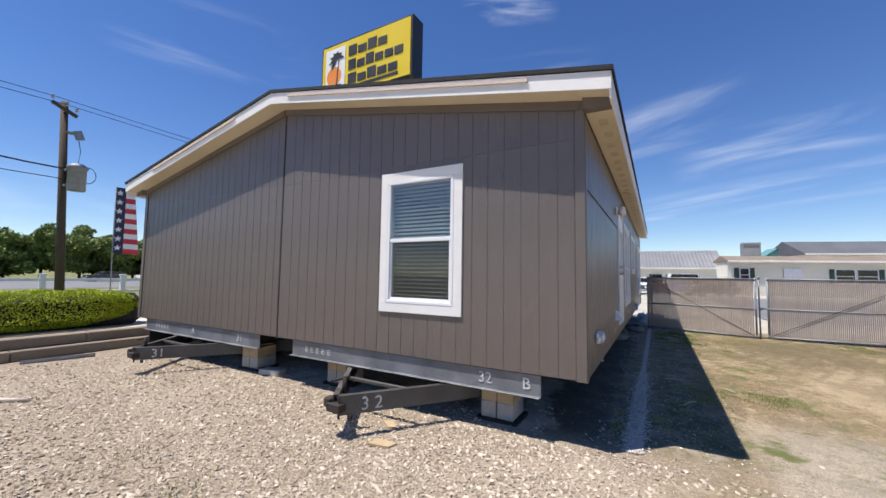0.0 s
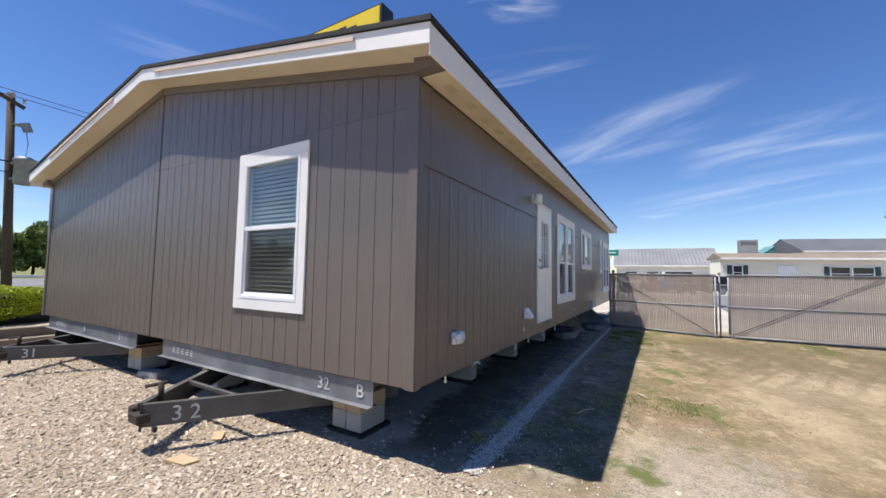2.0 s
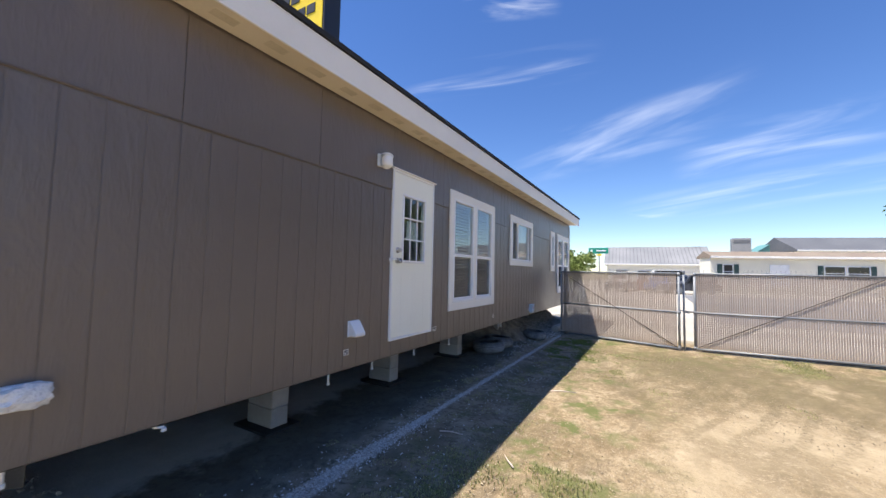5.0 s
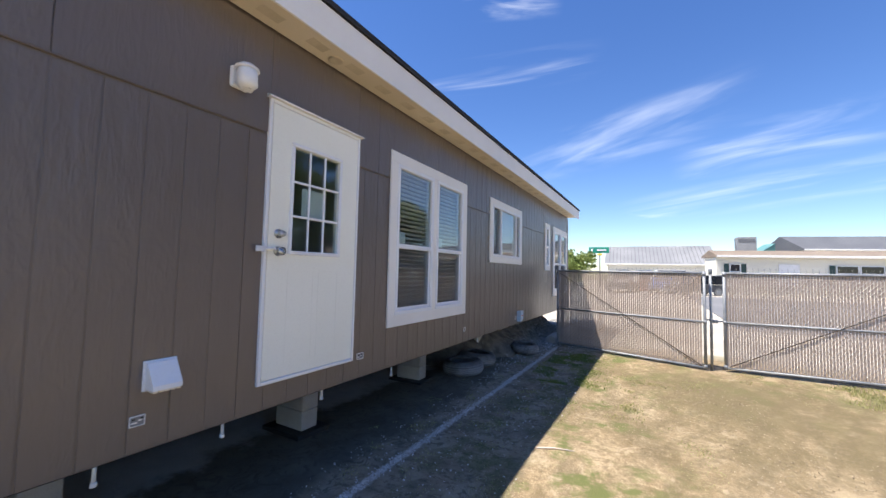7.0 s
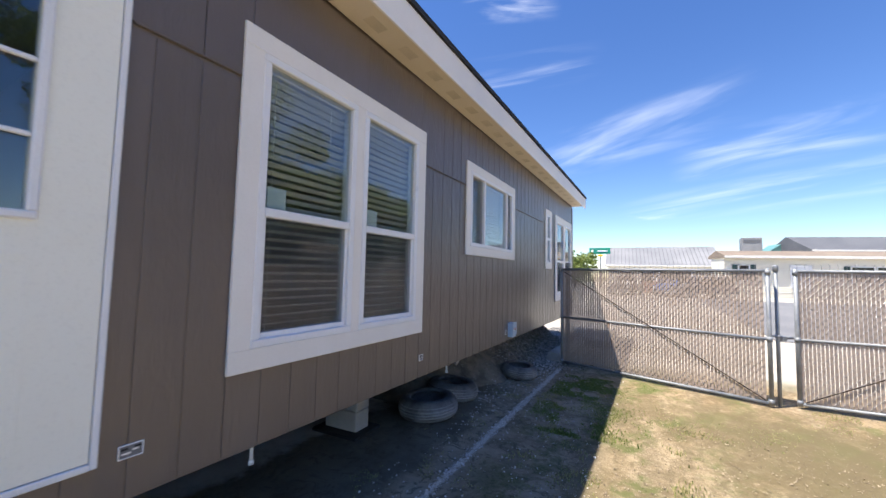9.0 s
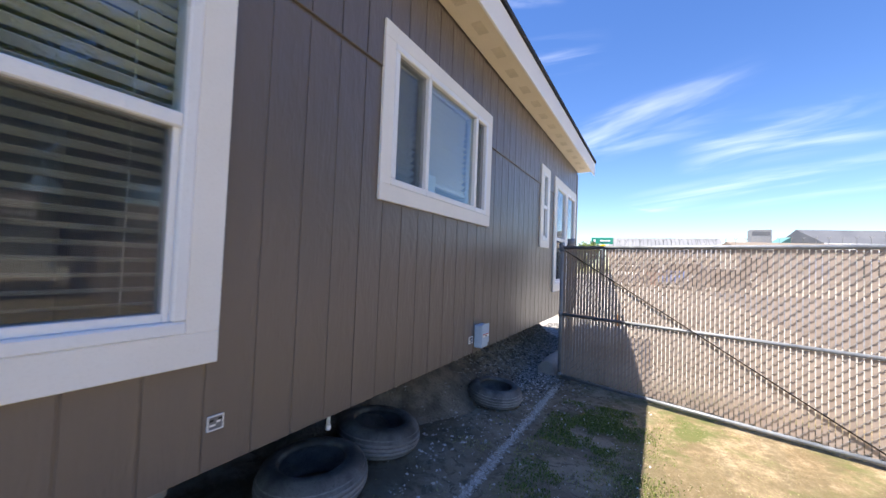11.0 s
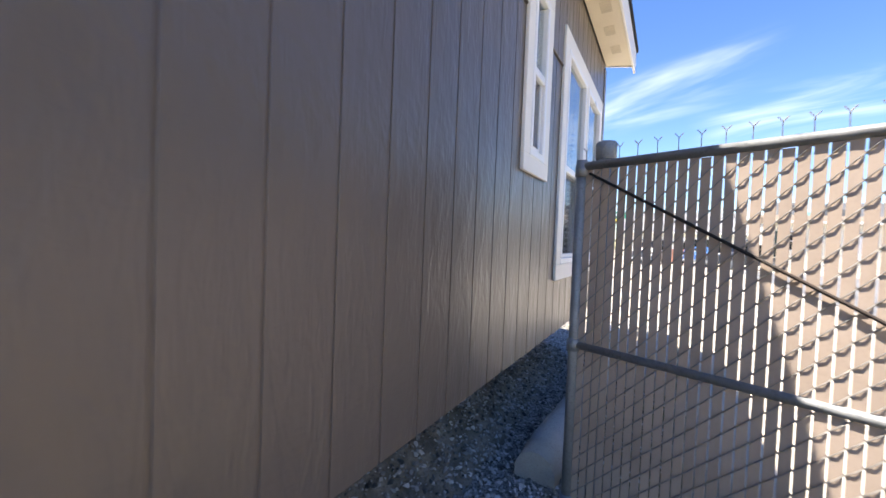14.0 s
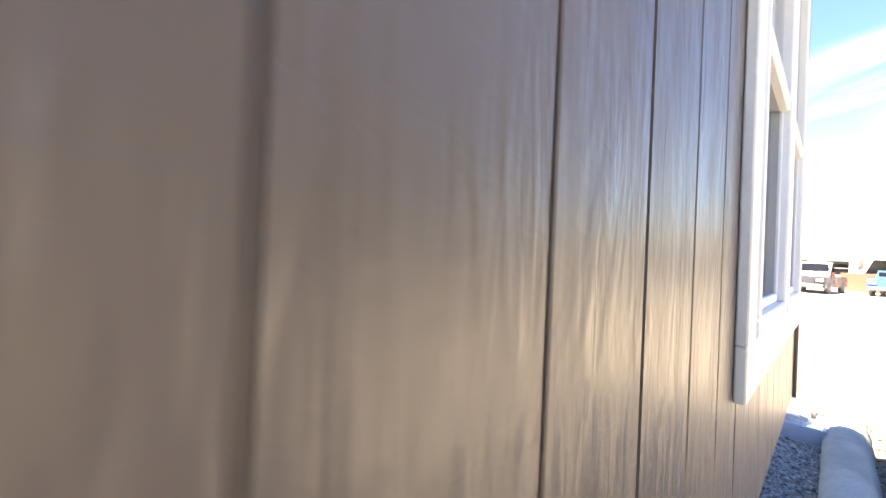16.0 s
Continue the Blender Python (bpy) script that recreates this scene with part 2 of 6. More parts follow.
    # dark grey crushed stone at the far end of the wall
    grey = mix(nt, ramp(nt, vor2.outputs["Color"], 0, 1, 0.1, 0.9), (0.085, 0.083, 0.08), (0.36, 0.355, 0.34))
    chips = calc(nt, "MULTIPLY", zone(nt, sep, 1, 10.1, 11.4, mid, 1.6), calc(nt, "SUBTRACT", 1.0, zone(nt, sep, 0, 0.15, 0.4, mid, 0.3)))
    col = mix(nt, chips, col, grey)
    # mown grass far off on the street side
    lawn = calc(nt, "SUBTRACT", 1.0, zone(nt, sep, 0, -16, -12.5, broad, 1.0))
    turf = mix(nt, ramp(nt, mid, 0, 1), (0.13, 0.15, 0.05), (0.24, 0.22, 0.1))
    col = mix(nt, lawn, col, turf)
    # pale concrete and dust beyond the gates
    lot = calc(nt, "MULTIPLY", calc(nt, "MULTIPLY", zone(nt, sep, 1, 11.0, 12.2, mid, 1.0), zone(nt, sep, 0, 0.75, 1.1, mid, 0.5)), calc(nt, "SUBTRACT", 1.0, lawn))
    lot = calc(nt, "MAXIMUM", lot, calc(nt, "MULTIPLY", zone(nt, sep, 1, 14.6, 16.0, mid, 1.0), calc(nt, "SUBTRACT", 1.0, lawn)))
    col = mix(nt, lot, col, mix(nt, ramp(nt, broad, 0, 1), (0.42, 0.38, 0.315), (0.51, 0.465, 0.395)))
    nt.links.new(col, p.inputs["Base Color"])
    p.inputs["Roughness"].default_value = 0.95
    p.inputs["Specular IOR Level"].default_value = 0.2
    h = calc(nt, "ADD", calc(nt, "MULTIPLY", fine, 0.6), calc(nt, "MULTIPLY", mid, 1.5))
    h = calc(nt, "ADD", h, calc(nt, "MULTIPLY", crumb, 1.1))
    h = calc(nt, "SUBTRACT", h, calc(nt, "MULTIPLY", vor.outputs["Distance"], calc(nt, "ADD", 0.15, calc(nt, "MULTIPLY", yard, 1.2))))
    bump(nt, p, h, 0.7, 0.02)
    return m


def glass_material():
    m, nt, p = shell("window_glass")
    nt.nodes.remove(p)
    lw = node(nt, "ShaderNodeLayerWeight", Blend=0.5)
    refl = calc(nt, "ADD", calc(nt, "MULTIPLY", calc(nt, "POWER", lw.outputs["Facing"], 4.0), 0.88), 0.1)
    clear = nt.nodes.new("ShaderNodeBsdfTransparent")
    clear.inputs[0].default_value = (0.86, 0.9, 0.9, 1)
    gloss = nt.nodes.new("ShaderNodeBsdfGlossy")
    gloss.inputs["Roughness"].default_value = 0.0
    wave = noise_of(nt, coords(nt), 1.1, 2)
    b = node(nt, "ShaderNodeBump", Strength=0.06, Distance=0.02)
    nt.links.new(wave, b.inputs["Height"])
    nt.links.new(b.outputs[0], gloss.inputs["Normal"])
    mx = nt.nodes.new("ShaderNodeMixShader")
    nt.links.new(refl, mx.inputs[0])
    nt.links.new(clear.outputs[0], mx.inputs[1])
    nt.links.new(gloss.outputs[0], mx.inputs[2])
    nt.links.new(mx.outputs[0], nt.nodes["Material Output"].inputs[0])
    return m


def veil_material(name, colour, cover):
    """A thin woven or cloudy sheet, of which `cover` hides what lies behind."""
    m, nt, p = shell(name)
    p.inputs["Base Color"].default_value = (*colour, 1)
    p.inputs["Roughness"].default_value = 0.8
    p.inputs["Alpha"].default_value = cover
    return m


def cloud_material(seed):
    m, nt, p = shell("thin_cloud")
    nt.nodes.remove(p)
    tc = nt.nodes.new("ShaderNodeTexCoord")
    mp = nt.nodes.new("ShaderNodeMapping")
    mp.inputs["Scale"].default_value = (1.1, 1.9, 1)
    mp.inputs["Location"].default_value = (seed * 3.1, seed * 1.7, seed)
    nt.links.new(tc.outputs["Generated"], mp.inputs[0])
    n = noise_of(nt, mp.outputs[0], 1.3, 4, 0.55, 0.5)
    sep = nt.nodes.new("ShaderNodeSeparateXYZ")
    nt.links.new(tc.outputs["Generated"], sep.inputs[0])
    edge = 1.0
    for axis in (0, 1):
        s = calc(nt, "MULTIPLY", calc(nt, "SUBTRACT", 1.0, sep.outputs[axis]), sep.outputs[axis])
        edge = calc(nt, "MULTIPLY", edge, ramp(nt, s, 0, 1, 0.0, 0.24))
    fac = calc(nt, "MULTIPLY", ramp(nt, n, 0, 0.28, 0.42, 0.8), edge)
    glow = nt.nodes.new("ShaderNodeEmission")
    glow.inputs[0].default_value, glow.inputs[1].default_value = (0.93, 0.96, 1.0, 1), 0.95
    clear = nt.nodes.new("ShaderNodeBsdfTransparent")
    mx = nt.nodes.new("ShaderNodeMixShader")
    nt.links.new(fac, mx.inputs[0])
    nt.links.new(clear.outputs[0], mx.inputs[1])
    nt.links.new(glow.outputs[0], mx.inputs[2])
    nt.links.new(mx.outputs[0], nt.nodes["Material Output"].inputs[0])
    return m


def leaf_material(name, c1, c2):
    m, nt, p = shell(name)
    geo = nt.nodes.new("ShaderNodeNewGeometry")
    col = mix(nt, geo.outputs["Random Per Island"], c1, c2)
    nt.links.new(col, p.inputs["Base Color"])
    p.inputs["Roughness"].default_value = 0.6
    p.inputs["Transmission Weight"].default_value = 0.0
    p.inputs["Subsurface Weight"].default_value = 0.0
    p.inputs["Specular IOR Level"].default_value = 0.3
    return m


SIDING = siding_material()
GROUND = ground_material()
GLASS = glass_material()
SCREEN = veil_material("insect_screen", (0.05, 0.05, 0.055), 0.2)
TRIM = surf("cream_white_trim", (0.82, 0.795, 0.745), (0.86, 0.84, 0.8), 0.5, 2.0, 120, relief=0.1, stretch=(1, 1, 1), speck=0.12)
VINYL = surf("white_vinyl", (0.8, 0.81, 0.82), (0.84, 0.85, 0.86), 0.35, 2.0, 90, relief=0.04, speck=0.12)
SOFFIT = surf("cream_soffit", (0.7, 0.61, 0.45), (0.78, 0.69, 0.53), 0.6, 1.2, 70, relief=0.12, speck=0.12)
VENTS = surf("soffit_vent_paint", (0.6, 0.52, 0.37), (0.68, 0.59, 0.435), 0.7, 3, 160, relief=0.4, depth=0.003)
DOORP = surf("door_paint", (0.87, 0.87, 0.77), (0.9, 0.9, 0.81), 0.38, 1.0, 80, relief=0.05, speck=0.12)
SHINGLE = surf("black_shingle", (0.018, 0.018, 0.02), (0.035, 0.035, 0.037), 0.9, 3, 150, relief=0.8, depth=0.006)
STEEL = surf("painted_chassis_steel", (0.15, 0.155, 0.163), (0.25, 0.255, 0.265), 0.5, 2.5, 60, metal=0.25, relief=0.2)
STEEL2 = surf("dark_hitch_steel", (0.075, 0.07, 0.066), (0.125, 0.118, 0.11), 0.55, 2.5, 60, metal=0.25, relief=0.25)
BLOCK = surf("concrete_block", (0.36, 0.34, 0.31), (0.46, 0.44, 0.4), 0.95, 4, 130, relief=0.8, depth=0.006, vary=0.2)
TANBLOCK = surf("tan_wood_block", (0.42, 0.31, 0.18), (0.5, 0.38, 0.23), 0.8, 4, 90, relief=0.3, stretch=(1, 1, 6))
PAD = surf("black_plastic_pad", (0.012, 0.012, 0.013), (0.025, 0.025, 0.025), 0.6, 6, 90, relief=0.3)
CHALK = surf("white_chalk_paint", (0.42, 0.42, 0.41), (0.66, 0.66, 0.64), 0.95, 20, 200, relief=0.1)
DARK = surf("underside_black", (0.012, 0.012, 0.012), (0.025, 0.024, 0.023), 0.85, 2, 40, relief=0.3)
ROOM = surf("interior_drywall", (0.55, 0.53, 0.5), (0.6, 0.58, 0.55), 0.8, 1, 60, relief=0.05)
CHROME = surf("satin_nickel", (0.5, 0.49, 0.46), (0.58, 0.57, 0.54), 0.3, 8, 90, metal=1.0, relief=0.05)
BLIND = surf("white_blind_slat", (0.83, 0.83, 0.81), (0.87, 0.87, 0.85), 0.5, 2, 50, relief=0.05, speck=0.12)
PAPER = surf("pale_green_paper", (0.68, 0.76, 0.75), (0.74, 0.8, 0.8), 0.8, 3, 50, relief=0.05, speck=0.12)
WRAP = surf("clouded_plastic_film", (0.68, 0.69, 0.7), (0.84, 0.85, 0.86), 0.25, 9, 40, relief=0.9, depth=0.02)
BLUEBOX = surf("pale_blue_enamel", (0.44, 0.57, 0.7), (0.52, 0.64, 0.76), 0.4, 4, 90, relief=0.05)
GALV = surf("galvanised_pipe", (0.22, 0.235, 0.25), (0.32, 0.335, 0.35), 0.55, 6, 80, metal=0.35, relief=0.25, depth=0.002)
WIRE = surf("weathered_wire", (0.22, 0.22, 0.22), (0.32, 0.31, 0.3), 0.5, 6, 90, metal=0.5, relief=0.1)
SLAT = surf("beige_privacy_slat", (0.36, 0.285, 0.23), (0.44, 0.355, 0.295), 0.6, 3, 70, relief=0.08, vary=0.14, speck=0.12)
RUST = surf("rusty_black_rod", (0.03, 0.027, 0.025), (0.07, 0.05, 0.04), 0.8, 8, 90, metal=0.3, relief=0.3)
TYREWALL = surf("dark_tyre_sidewall", (0.06, 0.059, 0.058), (0.2, 0.196, 0.188), 0.8, 5, 90, relief=0.4)
RUBBER = surf("dusty_tyre_rubber", (0.12, 0.118, 0.114), (0.31, 0.303, 0.29), 0.85, 4, 90, relief=0.4)
CONCRETE = surf("weathered_concrete", (0.29, 0.28, 0.26), (0.45, 0.435, 0.4), 0.95, 3, 90, relief=0.6, depth=0.006)
TIMBER = surf("grey_landscape_timber", (0.19, 0.152, 0.112), (0.28, 0.228, 0.172), 0.9, 2, 60, relief=0.5, stretch=(1, 0.15, 1), vary=0.15)
PLANK = surf("pale_batten_wood", (0.62, 0.5, 0.42), (0.72, 0.6, 0.52), 0.8, 3, 80, relief=0.2)
LEAF = leaf_material("tree_leaf", (0.045, 0.085, 0.016), (0.12, 0.18, 0.045))
FARLEAF = leaf_material("far_tree_leaf", (0.1, 0.15, 0.03), (0.25, 0.3, 0.08))
HEDGE = leaf_material("hedge_leaf", (0.28, 0.36, 0.012), (0.52, 0.58, 0.03))
GRASS = leaf_material("grass_blade", (0.18, 0.2, 0.06), (0.44, 0.4, 0.19))
BARK = surf("tree_bark", (0.1, 0.075, 0.05), (0.17, 0.13, 0.09), 0.95, 3, 40, relief=0.8, stretch=(1, 1, 0.2))
POLEWOOD = surf("creosoted_pole", (0.06, 0.043, 0.03), (0.1, 0.074, 0.052), 0.9, 1.5, 60, relief=0.6, stretch=(1, 1, 0.1))
PEBBLE = leaf_material("limestone_chip", (0.27, 0.21, 0.15), (0.68, 0.585, 0.46))
CHIP = leaf_material("grey_stone_chip", (0.035, 0.034, 0.032), (0.5, 0.48, 0.45))
CLOD = leaf_material("dirt_clod", (0.15, 0.115, 0.07), (0.42, 0.335, 0.22))
MOSS = leaf_material("short_green_grass", (0.09, 0.13, 0.025), (0.24, 0.28, 0.07))
FLECK = leaf_material("white_stone_fleck", (0.42, 0.39, 0.35), (0.74, 0.7, 0.66))
FLAGRED = surf("red_nylon", (0.5, 0.03, 0.045), (0.56, 0.04, 0.06), 0.6, 3, 60, relief=0.1)
FLAGWHITE = surf("white_nylon", (0.78, 0.78, 0.78), (0.82, 0.82, 0.82), 0.6, 3, 60, relief=0.1, speck=0.12)
FLAGBLUE = surf("navy_nylon", (0.012, 0.018, 0.06), (0.02, 0.025, 0.08), 0.6, 3, 60, relief=0.1)
YELLOW = surf("yellow_sign_face", (0.78, 0.56, 0.01), (0.82, 0.6, 0.02), 0.4, 0.5, 20, relief=0.02, speck=0.12)
BLACKP = surf("black_sign_paint", (0.012, 0.012, 0.016), (0.02, 0.02, 0.025), 0.5, 1, 20, relief=0.05)
ORANGE = surf("orange_sign_paint", (0.85, 0.25, 0.03), (0.88, 0.32, 0.06), 0.5, 1, 20, relief=0.02)
ORANGEWOOD = surf("orange_stake", (0.6, 0.26, 0.06), (0.66, 0.32, 0.1), 0.7, 5, 60, relief=0.2)
CREAMWALL = surf("cream_lap_siding", (0.76, 0.72, 0.6), (0.81, 0.77, 0.65), 0.6, 0.4, 8, relief=0.1, speck=0.12)
BROWNROOF = surf("brown_shingle_roof", (0.21, 0.165, 0.125), (0.26, 0.21, 0.16), 0.9, 0.5, 20, relief=0.3)
GREYMETAL = surf("grey_seam_metal", (0.2, 0.203, 0.208), (0.27, 0.272, 0.276), 0.6, 0.3, 6, metal=0.0, relief=0.1)
DARKROOF = surf("dark_grey_roof", (0.1, 0.105, 0.115), (0.14, 0.145, 0.155), 0.8, 0.3, 6, relief=0.2)
TEAL = surf("teal_metal_roof", (0.11, 0.26, 0.25), (0.14, 0.3, 0.29), 0.5, 0.3, 6, relief=0.1)
GREENPAINT = surf("dark_green_shutter", (0.015, 0.05, 0.045), (0.025, 0.06, 0.055), 0.5, 2, 30, relief=0.05)
SIGNGREEN = surf("green_sign_paint", (0.0, 0.22, 0.15), (0.01, 0.26, 0.18), 0.5, 1, 10, relief=0.02)
ASPHALT = surf("asphalt", (0.16, 0.16, 0.165), (0.22, 0.22, 0.22), 0.9, 0.3, 12, relief=0.2)
CARDARK = surf("car_paint_dark", (0.05, 0.055, 0.06), (0.07, 0.07, 0.08), 0.25, 1, 30, relief=0.0)
CARWHITE = surf("car_paint_white", (0.75, 0.75, 0.76), (0.8, 0.8, 0.8), 0.25, 1, 30, relief=0.0, speck=0.12)
CARBLUE = surf("car_paint_blue", (0.05, 0.14, 0.4), (0.07, 0.18, 0.46), 0.25, 1, 30, relief=0.0)
CARGLASS = surf("car_window", (0.012, 0.014, 0.016), (0.02, 0.02, 0.024), 0.08, 1, 30, relief=0.0)
BRICKWALL = surf("brick_red_wall", (0.36, 0.17, 0.12), (0.42, 0.21, 0.15), 0.85, 0.6, 9, relief=0.2)
SOIL = surf("dark_crumbly_soil", (0.11, 0.094, 0.073), (0.29, 0.252, 0.2), 0.95, 5, 45, relief=1.0, depth=0.02)
LAMPRED = surf("tail_lamp_red", (0.5, 0.02, 0.02), (0.55, 0.03, 0.03), 0.3, 1, 30, relief=0.0)


# ---------------------------------------------------------------- mesh helpers
def cbox(bm, x0, x1, y0, y1, z0, z1, c=0.003, m=None):
    """A box with chamfered edges; m: a pose to lay it in."""
    lo, hi = (min(x0, x1), min(y0, y1), min(z0, z1)), (max(x0, x1), max(y0, y1), max(z0, z1))
    c = min(c, 0.3 * min(hi[i] - lo[i] for i in range(3)))
    v = {}
    for s in ((a, b, d) for a in (0, 1) for b in (0, 1) for d in (0, 1)):
        for ax in range(3):
            co = [(hi if s[i] else lo)[i] + (0 if i == ax else (-c if s[i] else c)) for i in range(3)]
            co = Vector(co)
            v[ax, s] = bm.verts.new(m @ co if m else co)
    faces = []
    for ax in range(3):
        o, q = [i for i in range(3) if i != ax]
        for side in (0, 1):
            def corner(a, b):
                s = [0, 0, 0]
                s[ax], s[o], s[q] = side, a, b
                return tuple(s)
            loop = [v[ax, corner(a, b)] for a, b in ((0, 0), (1, 0), (1, 1), (0, 1))]
            faces.append(bm.faces.new(loop))
        for a in (0, 1):
            for b in (0, 1):
                s0, s1 = [0, 0, 0], [0, 0, 0]
                s0[o], s0[q], s1[o], s1[q], s1[ax] = a, b, a, b, 1
                s0, s1 = tuple(s0), tuple(s1)
                faces.append(bm.faces.new([v[o, s0], v[o, s1], v[q, s1], v[q, s0]]))
    for s in ((a, b, d) for a in (0, 1) for b in (0, 1) for d in (0, 1)):
        faces.append(bm.faces.new([v[0, s], v[1, s], v[2, s]]))
    return faces


def prism(bm, pts, a, b):
    """Close a polygon (list of 3D points) swept from offset a to offset b (vectors)."""
    p0 = [bm.verts.new(Vector(p) + Vector(a)) for p in pts]
    p1 = [bm.verts.new(Vector(p) + Vector(b)) for p in pts]
    bm.faces.new(p0)
    bm.faces.new(p1[::-1])
    for i in range(len(pts)):
        j = (i + 1) % len(pts)
        bm.faces.new([p0[i], p1[i], p1[j], p0[j]])


def tube(bm, pts, r, sides=8, r1=None, caps=True):
    """A round bar along points, from radius r to r1."""
    pts = [Vector(p) for p in pts]
    rings = []
    n = len(pts)
    for i, p in enumerate(pts):
        d = (pts[min(i + 1, n - 1)] - pts[max(i - 1, 0)]).normalized()
        side = d.cross(Vector((0, 0, 1)))
        if side.length < 1e-3:
            side = Vector((1, 0, 0))
        side.normalize()
        up = side.cross(d)
        rr = r if r1 is None else r + (r1 - r) * i / (n - 1)
        rings.append([bm.verts.new(p + (side * math.cos(t) + up * math.sin(t)) * rr) for t in [2 * math.pi * k / sides for k in range(sides)]])
    for a, b in zip(rings, rings[1:]):
        for k in range(sides):
            f = bm.faces.new([a[k], a[(k + 1) % sides], b[(k + 1) % sides], b[k]])
            f.smooth = sides > 5
    if caps:
        bm.faces.new(rings[0][::-1])
        bm.faces.new(rings[-1])


def lathe(bm, profile, sides=24, centre=(0, 0, 0), closed=False):
    """Turn a profile of (radius, z) round the z axis."""
    rings = []
    for r, z in profile:
        rings.append([bm.verts.new((centre[0] + r * math.cos(2 * math.pi * k / sides), centre[1] + r * math.sin(2 * math.pi * k / sides), centre[2] + z)) for k in range(sides)])
    pairs = list(zip(rings, rings[1:])) + ([(rings[-1], rings[0])] if closed else [])
    for a, b in pairs:
        for k in range(sides):
            f = bm.faces.new([a[k], a[(k + 1) % sides], b[(k + 1) % sides], b[k]])
            f.smooth = True
    if not closed:
        bm.faces.new(rings[0][::-1])
        bm.faces.new(rings[-1])


def mesh_of(name, bm, material):
    bmesh.ops.recalc_face_normals(bm, faces=bm.faces)
    me = bpy.data.meshes.new(name)
    bm.to_mesh(me)
    bm.free()
    me.materials.append(material)
    return me


def thing(name, at, label, category, group="", kind=""):
    ob = new(name)
    ob.empty_display_size = 0.1
    ob.matrix_basis = Matrix.Translation(at)
    return tagged(ob, label, category, group, kind)


def root_of(ob):
    while ob.parent:
        ob = ob.parent
    return ob


def put(name, me, parent, label="", m=None):
    """Links a mesh under a thing or part; its points are given in the world, or laid by the pose m."""
    ob = new(name, me)
    ob.parent = parent
    base = root_of(parent).matrix_basis if parent.parent else parent.matrix_basis
    if parent.parent is None:
        ob.matrix_parent_inverse = base.inverted() if parent.type == "EMPTY" else Matrix.Identity(4)
    if m is not None:
        ob.matrix_basis = m
    if label:
        ob["label"] = label
    return ob


def part(name, bm, material, parent, label=""):
    return put(name, mesh_of(name, bm, material), parent, label)


def solid(name, bm, material, label, category, group="", kind=""):
    return tagged(new(name, mesh_of(name, bm, material)), label, category, group, kind)


def text_mesh(body, size, thick=0.003):
    cu = bpy.data.curves.new("lettering", "FONT")
    cu.body, cu.size, cu.extrude, cu.resolution_u = body, size, thick, 3
    ob = bpy.data.objects.new("lettering", cu)
    me = bpy.data.meshes.new_from_object(ob)
    bpy.data.objects.remove(ob)
    bpy.data.curves.remove(cu)
    return me


def lettering(body, size, material, m, parent, label=""):
    me = text_mesh(body, size)
    me.materials.clear()
    me.materials.append(material)
    me.transform(m)
    return put("lettering", me, parent, label)


def face_pose(origin, right, up):
    """A pose whose x axis runs along right and y axis along up."""
    r, u = Vector(right).normalized(), Vector(up).normalized()
    n = r.cross(u)
    return Matrix(((r.x, u.x, n.x, origin[0]), (r.y, u.y, n.y, origin[1]), (r.z, u.z, n.z, origin[2]), (0, 0, 0, 1)))


# ---------------------------------------------------------------- setting: ground, road
def ground_sheet():
    bm = bmesh.new()
    xs = [-1500, -300, -80, -30] + [-14 + 0.5 * i for i in range(53)] + [25, 80, 300, 1500]
    ys = [-1500, -300, -60, -15] + [-6 + 0.5 * i for i in range(49)] + [30, 80, 300, 1500]
    rows = []
    for x in xs:
        row = []
        for y in ys:
            near = max(0.0, 1 - max(abs(x) / 14, abs(y - 6) / 12))
            z = 0.035 * (noise.noise((x * 0.45, y * 0.45, 2.0))) * min(1, near * 3)
            if -9.5 < x < 0.8 and 0 < y < 14:
                z = min(z, 0.0)
            row.append(bm.verts.new((x, y, z)))
        rows.append(row)
    for a, b in zip(rows, rows[1:]):
        for i in range(len(ys) - 1):
            f = bm.faces.new([a[i], b[i], b[i + 1], a[i + 1]])
            f.smooth = True
    return solid("ground", bm, GROUND, "dry tan dirt yard with pale crushed limestone and thin grass", "ground", kind="structure")


ground_sheet()


def bank_height(x, y):
    foot = -0.85 + 0.68 * min(1.0, max(0.0, (y - 7.9) / 1.5))
    end = min(1.0, (y - 7.7) / 0.8, max(0.0, (14.0 - y) / 0.6))
    rise = min(0.5, max(-0.02, 0.8 * (foot - x))) * end
    up = max(rise, 0)
    return rise + 0.05 * noise.noise((x * 4, y * 3, 1.0)) * min(1, up * 8) + 0.025 * noise.noise((x * 13, y * 11, 6.0)) * min(1, up * 12) - 0.012


def soil_bank():
    """Earth banked up under the far half of the long wall."""
    bm = bmesh.new()
    rows = []
    for i in range(128):
        y = 7.7 + i * 0.05
        foot = -0.85 + 0.68 * min(1.0, max(0.0, (y - 7.9) / 1.5))
        rows.append([bm.verts.new((foot + 0.06 - k * 0.05, y, bank_height(foot + 0.06 - k * 0.05, y))) for k in range(32)])
    for a, b in zip(rows, rows[1:]):
        for k in range(31):
            bm.faces.new([a[k], b[k], b[k + 1], a[k + 1]]).smooth = True
    solid("soil_bank", bm, SOIL, "dark crumbly earth banked up under the wall", "ground", kind="structure")


